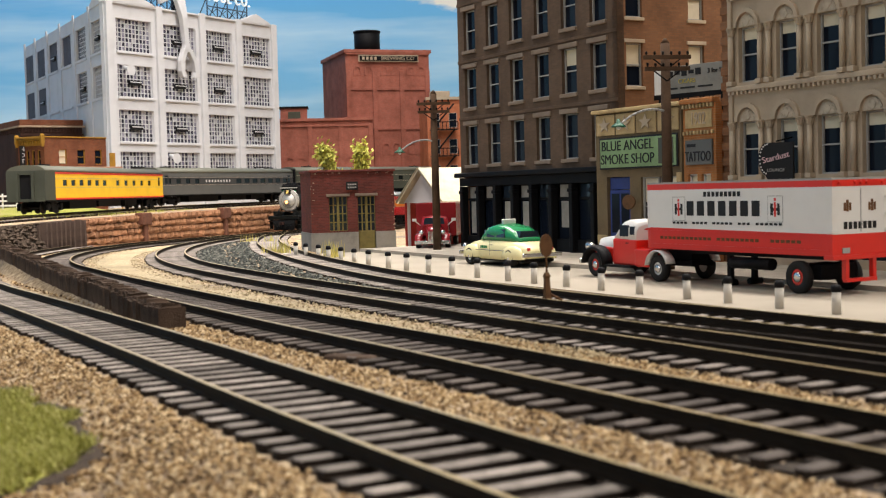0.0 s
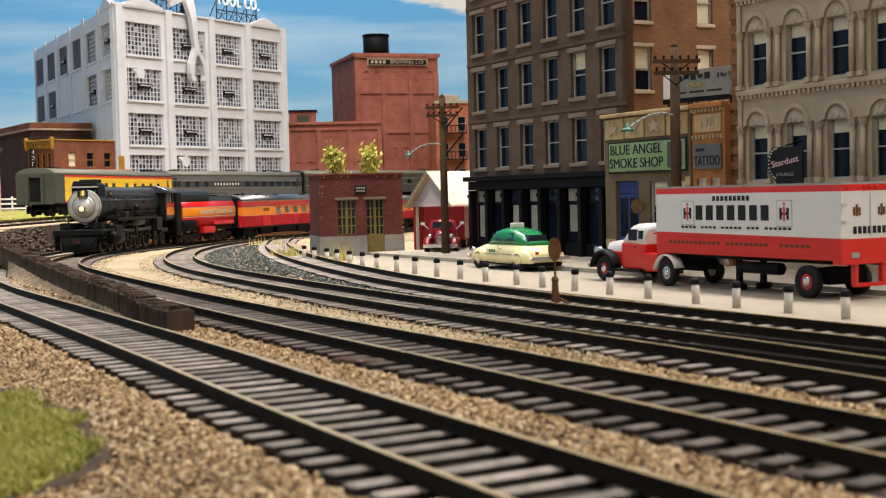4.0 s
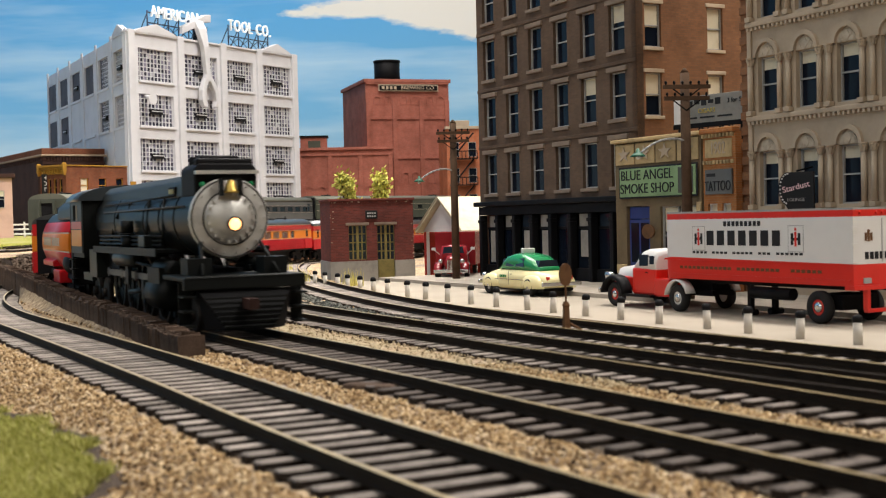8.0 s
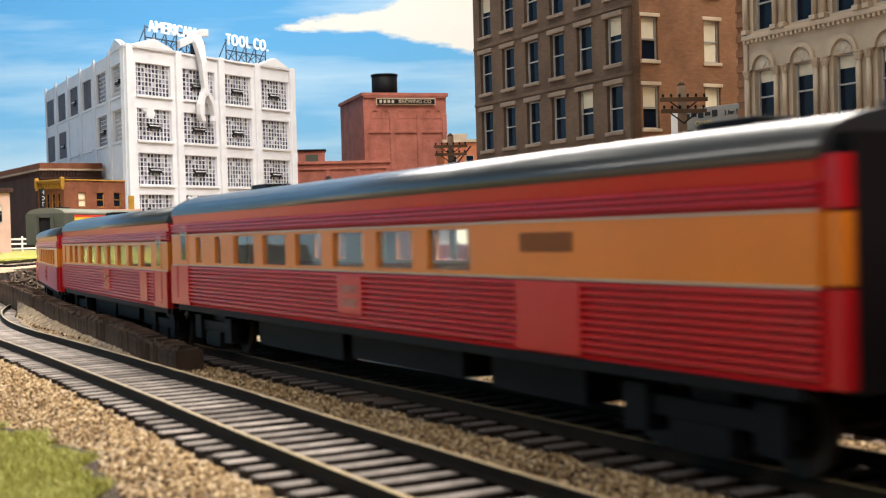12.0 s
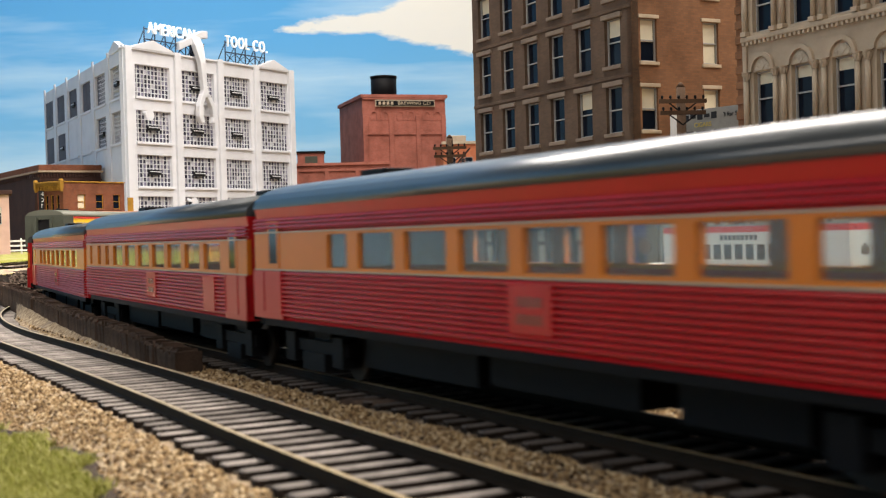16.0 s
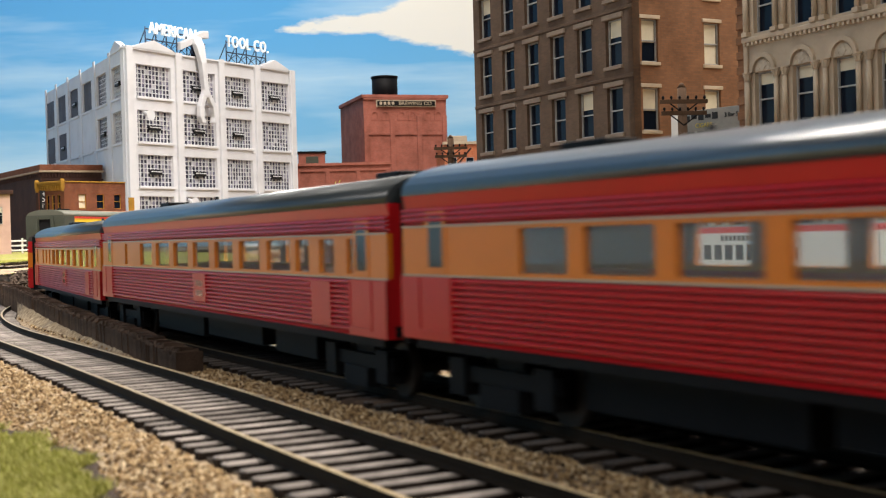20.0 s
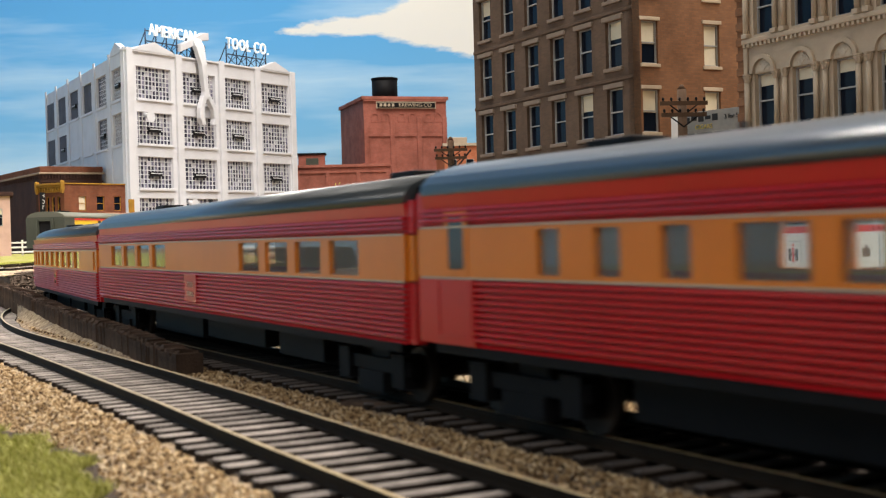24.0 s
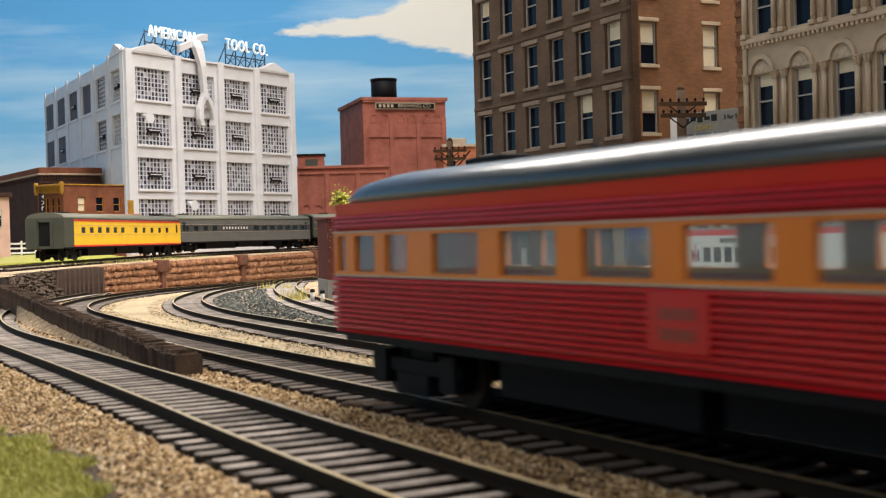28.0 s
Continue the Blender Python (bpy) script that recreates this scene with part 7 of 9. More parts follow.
# ---- white factory ----
def factory():
    th = thing("white_factory", at(-35, 140, 1.5, 57.8), "large white concrete factory with gridded steel windows", "factory")
    z0 = -1.5
    top = 24.6 + z0
    bays = [(1.7, 7.2), (8.9, 14.75), (16.4, 21.4), (23.3, 28.9)]
    rows = [(4.4, 8.0), (9.15, 12.75), (14.25, 17.85), (19.4, 23.05)]
    w = 30.0
    holes = [(a, b, c + z0, d + z0) for a, b in bays for c, d in rows]
    bm = bmesh.new()
    wall_with(bm, 0, w, 0, top, 0, 0.7, holes)
    part("front_wall", bm, M["white"], th, "white front wall")
    side = Matrix.Rotation(math.radians(60.4), 4, "Z") @ Matrix.Diagonal((1, -1, 1, 1))
    sl = 45.8
    sb = [(1.3 + 7.75 * i, 6.3 + 7.75 * i) for i in range(6)]
    def glazed(i, j):
        return j == 3 or (j == 2 and i not in (2, 3))
    bm = bmesh.new()
    wall_with(bm, 0.6, sl, 0, top, 0, 0.7, [(a, b, c + z0, d + z0) for i, (a, b) in enumerate(sb) for j, (c, d) in enumerate(rows) if glazed(i, j)], 0, side)
    part("side_wall", bm, M["white"], th, "white side wall")
    c, s = math.cos(math.radians(60.4)), math.sin(math.radians(60.4))
    bm = bmesh.new()
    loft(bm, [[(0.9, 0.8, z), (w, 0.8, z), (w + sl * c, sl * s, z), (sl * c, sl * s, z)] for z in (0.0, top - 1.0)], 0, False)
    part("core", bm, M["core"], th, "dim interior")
    for x in (0.0, 7.85, 15.25, 22.0, 29.0):
        slab_part("pilaster", th, M["white"], (x, x + (1.0 if x < 29 else 1.0), -0.35, -0.002, 0, top + 0.35), bevel=0.05)
    for x in [6.75 + 7.75 * i for i in range(5)] + [sl - 0.85, 0.05]:
        bm = bmesh.new()
        box(bm, x, x + 0.8, -0.12, -0.002, 0, top + 0.45, side)
        part("pilaster", bm, M["white"], th)
    for cz, dz in rows:
        for a, b in bays:
            slab_part("sill", th, M["white"], (a - 0.1, b + 0.1, -0.22, 0.1, cz + z0 - 0.3, cz + z0 - 0.004), bevel=0.03)
    slab_part("parapet_cap", th, M["white"], (-0.1, w + 0.1, -0.25, 0.8, top, top + 0.22), bevel=0.04)
    for x0, x1 in ((1.0, 7.85), (23.0, 29.0)):
        bm = bmesh.new()
        loft(bm, [[(x0, y, top + 0.2), (x1, y, top + 0.2), (x1 - 0.6, y, top + 0.5), ((x0 + x1) / 2, y, top + 1.35), (x0 + 0.6, y, top + 0.5)] for y in (-0.3, 0.6)], 0, False)
        part("gable", bm, M["white"], th, "low white gable on the parapet")
    bm = bmesh.new()
    loft(bm, [[side @ Vector((x, y, z)) for x, z in ((0.9, top + 0.01), (6.7, top + 0.01), (6.2, top + 0.5), (3.8, top + 1.35), (1.4, top + 0.5))] for y in (-0.1, 0.6)], 0, False)
    part("gable", bm, M["white"], th, "low white gable on the parapet")
    for i, (a, b) in enumerate(sb):
        for cz, dz in rows:
            bm = bmesh.new()
            box(bm, a - 0.3, b + 0.3, -0.14, -0.003, cz + z0 - 0.3, cz + z0 - 0.02, side)
            part("sill", bm, M["white"], th)
    rng = random.Random(11)

    def grid_window(a, b, z, h, m=None, open_vent=True):
        bm = bmesh.new()
        nx, nz = 10, 7
        dx, dz = (b - a) / nx, h / nz
        wall_with(bm, a, b, z, z + h, 0.28, 0.39, [(a + dx * i + 0.042, a + dx * (i + 1) - 0.042, z + dz * j + 0.042, z + dz * (j + 1) - 0.042) for i in range(nx) for j in range(nz)], 0, m)
        win = part("window", bm, M["white"], th, "white gridded steel window")
        bm = bmesh.new()
        for i in range(nx):
            for j in range(nz):
                t, u = rng.uniform(-0.03, 0.03), rng.uniform(-0.03, 0.03)
                q = [Vector((a + dx * (i + e), 0.44 + t * (e - 0.5) * 2 + u * (f - 0.5) * 2, z + dz * (j + f))) for e, f in ((0, 0), (1, 0), (1, 1), (0, 1))]
                bm.faces.new([bm.verts.new(m @ p if m is not None else p) for p in q])
        part("panes", bm, M["factory_glass"], win, "small dark panes, some coloured pale for reflections")["kind"] = "stuff"
        if open_vent:
            bm = bmesh.new()
            cx, cz = (a + b) / 2, z + h * 0.5
            box(bm, cx - 0.9, cx + 0.9, -0.05, 0.25, cz - 0.45, cz + 0.08, m)
            part("vent_sash", bm, M["ink"], win, "open dark vent sash")
            bm = bmesh.new()
            box(bm, cx - 0.9, cx + 0.9, -0.10, -0.05, cz - 0.16, cz - 0.06, m)
            part("vent_bar", bm, M["white"], win)
    for i, (a, b) in enumerate(bays):
        for j, (cz, dz) in enumerate(rows):
            grid_window(a, b, cz + z0, dz - cz, None, (i * 5 + j * 3) % 4 != 1)
    for i, (a, b) in enumerate(sb):
        for j, (cz, dz) in enumerate(rows):
            if glazed(i, j):
                grid_window(a, b, cz + z0, dz - cz, side, (i + j) % 3 == 0)
    for x, z in ((1.9, 17.3), (8.7, 7.4)):
        bm = bmesh.new()
        loft(bm, [[(x + 0.6 + r * math.cos(t), -0.9 - d, z + z0 + r * math.sin(t) - 0.3 * d) for t in [2 * math.pi * k / 12 for k in range(12)]] for d, r in ((-0.6, 0.25), (0.0, 0.3), (0.5, 0.65))])
        part("wall_vent", bm, M["white"], th, "white round wall vent")
    # roof sign on a steel frame
    def roof_words(text, x0, x1, size, wide=1.0):
        bm = bmesh.new()
        n = int((x1 - x0) / 1.6)
        for k in range(n + 1):
            x = x0 + (x1 - x0) * k / n
            rod(bm, (x, 0.3, top), (x, 0.3, top + 2.9), 0.09, n=6)
            rod(bm, (x, 1.9, top), (x, 0.3, top + 2.6), 0.07, n=6)
            if k < n:
                xn = x0 + (x1 - x0) * (k + 1) / n
                rod(bm, (x, 0.3, top + 0.2), (xn, 0.3, top + 1.4), 0.05, n=6)
                rod(bm, (x, 0.3, top + 1.4), (xn, 0.3, top + 0.2), 0.05, n=6)
        for z in (1.5, 2.7):
            rod(bm, (x0, 0.3, top + z), (x1, 0.3, top + z), 0.08, n=6)
        part("sign_frame", bm, M["steel_blue"], th, "dark steel sign frame")
        words("sign_letters", text, size, M["sign_white"], th, at((x0 + x1) / 2, 0.0, top + 2.75, 0, 90), 0.12, (x1 - x0) / (0.66 * size * len(text)), label="white roof letters", spacing=wide)
    roof_words("AMERICAN", 3.6, 12.0, 1.9)
    roof_words("TOOL CO.", 17.3, 24.8, 2.0, 1.25)
    # oversized wrench over the parapet
    bm = bmesh.new()
    loft(bm, [[(x - w2, y - 0.35, z), (x + w2, y - 0.35, z), (x + w2, y + 0.35, z), (x - w2, y + 0.35, z)] for x, y, z, w2 in ((11.5, 0.2, top + 2.9, 0.65), (11.5, -0.5, top + 1.6, 0.75), (11.7, -0.9, top - 0.6, 0.45), (12.0, -0.9, top - 3.8, 0.36), (12.05, -0.9, top - 4.7, 0.62))], 0, False)
    loft(bm, [[(x - 0.36, -1.25, z), (x + 0.36, -1.25, z), (x + 0.36, -0.55, z), (x - 0.36, -0.55, z)] for x, z in ((11.75, top - 4.3), (11.15, top - 5.8), (11.1, top - 7.0), (11.45, top - 7.8))], 0, False)
    loft(bm, [[(x - 0.36, -1.25, z), (x + 0.36, -1.25, z), (x + 0.36, -0.55, z), (x - 0.36, -0.55, z)] for x, z in ((12.35, top - 4.3), (13.35, top - 5.8), (13.55, top - 7.0), (13.3, top - 7.7))], 0, False)
    loft(bm, [[(x, y - 0.5, z - 0.45), (x, y + 0.3, z - 0.45), (x, y + 0.3, z + 0.45), (x, y - 0.5, z + 0.45)] for x, y, z in ((8.8, 0.3, top + 1.2), (10.4, 0.2, top + 1.9), (12.6, 0.2, top + 3.0), (13.6, 0.2, top + 3.1))], 0, False)
    part("giant_wrench", bm, M["white"], th, "white oversized wrench hanging over the roof edge", bevel=0.08)
    bm = bmesh.new()
    rod(bm, (14.6, 2.5, top - 0.5), (14.6, 2.5, top + 2.4), 0.9, n=16)
    part("roof_vent", bm, M["black"], th)


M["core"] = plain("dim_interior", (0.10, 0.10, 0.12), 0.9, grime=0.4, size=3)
M["steel_blue"] = plain("steel_blue", (0.03, 0.05, 0.09), 0.6)
# White roof letters given a faint emission of their own.
M["sign_white"] = glow("letter_emission", (0.85, 0.9, 0.92), 0.25)


def factory_panes():
    def build(tree, bsdf):
        geo = tree.nodes.new("ShaderNodeNewGeometry")
        # Lilac and pale stops paint reflections into some of the dark panes.
        col = ramp(tree, geo.outputs["Random Per Island"], [(0, (0.035, 0.035, 0.055)), (0.5, (0.08, 0.078, 0.12)), (0.74, (0.22, 0.21, 0.30)), (1, (0.55, 0.54, 0.60))])
        tree.links.new(col, bsdf.inputs["Base Color"])
    return material("factory_glass", build, 0.12, 0.0, 0.7)


M["factory_glass"] = factory_panes()
factory()


# ---- brewery and neighbours ----
def niche(parent, x, z, w, h, mat, m=None):
    bm = bmesh.new()
    arch_ring(bm, x, z + h, w * 0.5, w * 0.5 + 0.22, -0.14, 0.0, 10)
    for s in (-1, 1):
        box(bm, x + s * w * 0.5 - 0.02, x + s * (w * 0.5 + 0.2), -0.12, -0.001, z, z + h) if s > 0 else box(bm, x - w * 0.5 - 0.2, x - w * 0.5 + 0.02, -0.12, -0.001, z, z + h)
    box(bm, x - w * 0.5, x + w * 0.5, -0.03, -0.001, z, z + h)
    part("blind_arch", bm, mat, parent)


def brewery():
    th = thing("brewery", at(-11.0, 185, 1.0, 17.0), "tall red brick brewery with a black roof tank", "brewery")
    h, w, d = 22.3, 12.9, 15.6
    red = M["brick_red"]
    bm = bmesh.new()
    box(bm, 0, w, 0, d, 0, h)
    part("wall", bm, red, th)
    for x in (0.0, 4.0, 8.2, w - 0.7):
        slab_part("pier", th, red, (x, x + 0.7, -0.25, -0.002, 0, h - 2.6), bevel=0.03)
    for z in (10.9, 16.8):
        slab_part("belt_course", th, red, (0.7, w - 0.7, -0.2, -0.003, z, z + 0.4), bevel=0.03)
    slab_part("coping", th, red, (-0.3, w + 0.3, -0.35, 0.6, h, h + 0.5), bevel=0.05)
    slab_part("frieze", th, red, (0, w, -0.3, -0.003, h - 0.25, h - 0.02), bevel=0.03)
    for k in range(3):
        for j in range(2):
            niche(th, 1.75 + 4.1 * k + 1.65 * j, h - 3.3, 0.8, 0.8, red)
            niche(th, 1.75 + 4.1 * k + 1.65 * j, 7.2, 0.8, 1.2, red)
    side = Matrix.Rotation(math.pi / 2, 4, "Z") @ Matrix.Diagonal((1, -1, 1, 1))
    bm = bmesh.new()
    box(bm, 0, d, -0.2, -0.002, 12.5, 12.9, side)
    box(bm, -0.2, d, -0.3, -0.002, h, h + 0.5, side)
    part("side_band", bm, red, th)
    bd = slab_part("name_board", th, M["black"], (2.05, 11.0, -0.5, -0.36, h - 1.18, h - 0.46), label="black name board with a pale border")
    slab_part("board_border", th, M["limestone"], (1.9, 11.15, -0.40, -0.352, h - 1.33, h - 0.31), bevel=0)
    words("name_lettering", "BREWING CO", 0.72, M["limestone"], th, at(7.9, -0.52, h - 0.83, 0, 90), 0.03, 1.14)
    bm = bmesh.new()
    for k in range(4):
        box(bm, 2.4 + 0.62 * k, 2.78 + 0.62 * k, -0.54, -0.51, h - 1.05, h - 0.60)
    part("name_bars", bm, M["limestone"], th)
    bm = bmesh.new()
    rod(bm, (4.2, 3.2, h - 0.2), (4.2, 3.2, h + 3.6), 1.95, n=28)
    rod(bm, (4.2, 3.2, h + 3.3), (4.2, 3.2, h + 3.6), 2.05, n=28)
    part("roof_tank", bm, M["black"], th, "black cylindrical roof tank")
    # lower wing
    lw = thing("brewery_wing", at(-20.6, 178.5, 1.0, 4), "low red brick brewery wing with blind arches", "building")
    ww, hh = 13.6, 12.0
    slab_part("wall", lw, red, (0, ww, 0, 8, 0, hh), bevel=0)
    slab_part("coping", lw, red, (-0.2, ww + 0.2, -0.3, 0.4, hh, hh + 0.4), bevel=0.04)
    for x in (0.0, 4.3, 8.7, ww - 0.6):
        slab_part("pier", lw, red, (x, x + 0.6, -0.22, -0.002, 0, hh - 0.8), bevel=0.03)
    slab_part("frieze", lw, red, (0, ww, -0.2, -0.003, hh - 0.8, hh - 0.5), bevel=0.02)
    for k in range(3):
        for j in range(2):
            niche(lw, 1.6 + 4.35 * k + 1.7 * j, 5.2, 0.95, 1.1, red)
    cu = thing("roof_cupola", at(-20.3, 180, 13.0, 4), "small brick roof house with a green window", "roof house")
    slab_part("wall", cu, red, (0, 3.8, 0, 3, 0, 2.0), bevel=0.03)
    slab_part("roof", cu, M["black"], (-0.2, 4.0, -0.2, 3.2, 2.0, 2.25), bevel=0.03)
    slab_part("window", cu, M["olive"], (1.1, 2.9, -0.06, 0.0, 0.5, 1.5), bevel=0.02)
    # orange neighbour with a fire escape
    nb = thing("orange_brick_house", at(0.8, 172, 0.5, 8), "orange-red brick house with an iron fire escape", "building")
    slab_part("wall", nb, M["brick_rust"], (0, 12, 0, 8, 0, 14.6), bevel=0)
    slab_part("coping", nb, M["limestone"], (-0.2, 12.2, -0.3, 0.4, 14.6, 15.0), bevel=0.03)
    slab_part("roof_box", nb, M["limestone"], (0.8, 3.4, 1, 3, 15.0, 15.9), bevel=0.1)
    for z in (3.6, 7.2, 10.8):
        for x in (0.6, 3.0):
            sash(nb, x, z, 1.1, 2.0, 0.0 - 0.08)
    fe = bmesh.new()
    for z in (3.2, 6.8, 10.4):
        box(fe, 0.3, 4.0, -1.4, -0.1, z, z + 0.12)
        for k in range(8):
            rod(fe, (0.3 + 0.53 * k, -1.4, z), (0.3 + 0.53 * k, -1.4, z + 1.1), 0.06, n=5)
        rod(fe, (0.3, -1.4, z + 1.1), (4.0, -1.4, z + 1.1), 0.07, n=5)
        rod(fe, (0.6, -0.9, z + 0.1), (3.6, -0.9, z + 3.6), 0.12, n=5)
    part("fire_escape", fe, M["black"], nb, "black iron fire escape")


M["brick_rust"] = bricks("rust_brick", (0.48, 0.15, 0.07), (0.42, 0.13, 0.06), (0.40, 0.2, 0.12))
brewery()


# ---- brick hut, shed ----
def brick_hut():
    th = thing("brick_hut", at(-6.3, 69.6, -0.95, 13.5), "small weathered dark red brick yard hut", "hut")
    w, d, h = 4.75, 4.0, 4.8
    wins = [(1.02, 2.05, 1.5, 3.42), (2.65, 3.65, 0.1, 3.42)]
    bm = bmesh.new()
    wall_with(bm, 0, w, 1.42, h, 0, 0.25, [wins[0], (2.65, 3.65, 1.42, 3.42)])
    part("front_wall", bm, M["brick_hut"], th, "dark red brick wall with worn edges")
    for a, b, c, e in ((0, 0.25, 0.26, d), (w - 0.25, w, 0.26, d), (0.26, w - 0.26, d - 0.25, d)):
        bm = bmesh.new()
        box(bm, a, b, c, e, 1.42, h)
        part("side_wall", bm, M["brick_hut"], th)
    bm = bmesh.new()
    wall_with(bm, -0.05, w + 0.05, 0, 1.41, -0.05, 0.25, [(2.65, 3.65, 0, 1.5)])
    box(bm, -0.05, 0.25, 0.26, d, 0, 1.41)
    box(bm, w - 0.25, w + 0.05, 0.26, d, 0, 1.41)
    part("plinth", bm, M["plinth"], th, "grey concrete plinth")
    slab_part("roof", th, M["black"], (0.02, w - 0.02, 0.05, d - 0.02, h - 0.3, h - 0.2), bevel=0)
    bm = bmesh.new()
    for a, b, c, e in ((-0.08, w + 0.08, -0.08, 0.3), (-0.08, 0.3, 0.31, d), (w - 0.3, w + 0.08, 0.31, d)):
        box(bm, a, b, c, e, h, h + 0.13)
    part("coping", bm, M["brick_hut"], th, bevel=0.02)
    slab_part("name_plate", th, M["ink"], (2.0, 2.68, -0.07, -0.003, 3.78, 4.25), label="small dark name plate")
    bm = bmesh.new()
    for z in (4.05, 3.88):
        for k in range(4):
            box(bm, 2.09 + 0.13 * k, 2.19 + 0.13 * k, -0.08, -0.071, z, z + 0.09)
    part("plate_bars", bm, M["frame"], th)
    for i, (a, b, c, e) in enumerate(wins):
        c2 = 1.45 if i else c
        bm = bmesh.new()
        box(bm, (a + b) / 2 - 0.07, (a + b) / 2 + 0.07, 0.08, 0.18, c2, e)
        win = part("window", bm, M["olive_frame"], th, "olive window frame")
        for k in (0, 1, 3, 4):
            x = a + (b - a) * k / 4
            slab_part("glazing_bar", win, M["olive_frame"], (x - 0.035, x + 0.035, 0.10, 0.17, c2, e), bevel=0)
        for k in range(5):
            z = c2 + (e - c2) * k / 4
            slab_part("glazing_bar", win, M["olive_frame"], (a, b, 0.11, 0.16, z - 0.03, z + 0.03), bevel=0)
        bm = bmesh.new()
        box(bm, a, b, 0.19, 0.20, c2, e)
        part("pane", bm, M["window"], win)
        slab_part("lintel", th, M["sill"], (a - 0.15, b + 0.15, -0.04, 0.1, e + 0.003, e + 0.16), bevel=0.02)
    slab_part("door", th, M["olive_frame"], (2.67, 3.63, 0.08, 0.16, 0.0, 1.44), label="olive double door")
    rng = random.Random(17)
    for k in range(34):
        x = rng.choice((rng.uniform(-0.02, 0.14), rng.uniform(w - 0.16, w - 0.02), rng.uniform(0.1, w - 0.2)))
        z = rng.uniform(1.5, h - 0.1) if x < 0.2 or x > w - 0.2 else h - rng.uniform(0.02, 0.12)
        slab_part("worn_chip", th, M["limestone"], (x, x + rng.uniform(0.03, 0.12), -0.012, -0.002, z, z + rng.uniform(0.02, 0.06)), bevel=0)
    # Upright black sheet added inside to darken the view through the windows.
    slab_part("floor", th, M["ink"], (0.26, w - 0.26, 2.0, 2.1, 0.0, h - 0.4), bevel=0)


M["olive_frame"] = plain("olive_paint", (0.17, 0.14, 0.045), 0.6, grime=0.3, size=0.5)
brick_hut()


def gable_shed():
    th = thing("white_shed", at(-0.05, 74.6, -0.85, 35), "open white shed with a pale gabled roof", "shed")
    bm = bmesh.new()
    for y in (-1.9, 1.9):
        for x in (0.2, 3.0, 6.0):
            box(bm, x - 0.1, x + 0.1, y - 0.1, y + 0.1, 0, 2.9)
    part("post_frame", bm, M["white"], th, "white posts")
    for i, s in enumerate((-1, 1)):
        bm = bmesh.new()
        loft(bm, [[(x, s * 2.35, 2.75), (x, 0, 4.75), (x, 0, 4.87), (x, s * 2.45, 2.82)] for x in (-0.3, 8.0)], 0, False)
        rf = part("roof_slope", bm, M["shed_roof"], th, "pale shingled roof slope")
        for r in range(8):
            f = r / 8
            bm = bmesh.new()
            loft(bm, [[(x, s * (2.47 - 2.4 * f), 2.84 + 2.0 * f), (x, s * (2.47 - 2.4 * (f + 0.13)), 2.90 + 2.0 * (f + 0.13)), (x, s * (2.47 - 2.4 * f), 2.90 + 2.0 * f)] for x in (-0.34, 8.02)], 0, False)
            part("shingle_course", bm, M["shed_roof"], rf)
    bm = bmesh.new()
    loft(bm, [[(x, -2.2, 2.8), (x, 2.2, 2.8), (x, 0, 4.7)] for x in (0.1, 0.2)], 0, False)
    part("gable", bm, M["white"], th, "white boarded gable")
    # Red slats stand in for a truck body parked beside the shed.
    for k in range(8):
        slab_part("red_board", th, M["maroon_board"], (-0.1, -0.02, -1.75, 0.3, 0.35 + 0.3 * k, 0.61 + 0.3 * k), bevel=0.015)
    bm = bmesh.new()
    box(bm, 5.2, 5.55, 0.6, 0.9, 4.2, 5.1)
    part("flue", bm, M["black"], th)
    # This wall and its slats are red to pass for that body's side.
    bm = bmesh.new()
    box(bm, 0.0, 8.0, 1.85, 1.93, 0, 2.8)
    part("back_wall", bm, M["maroon_board"], th)
    for k in range(8):
        slab_part("wall_board", th, M["maroon_board"], (0.0, 8.0, 1.932, 1.97, 0.1 + 0.33 * k, 0.40 + 0.33 * k), bevel=0.01)


M["maroon_board"] = plain("red_boards", (0.33, 0.022, 0.015), 0.6, grime=0.3, size=0.6)
gable_shed()


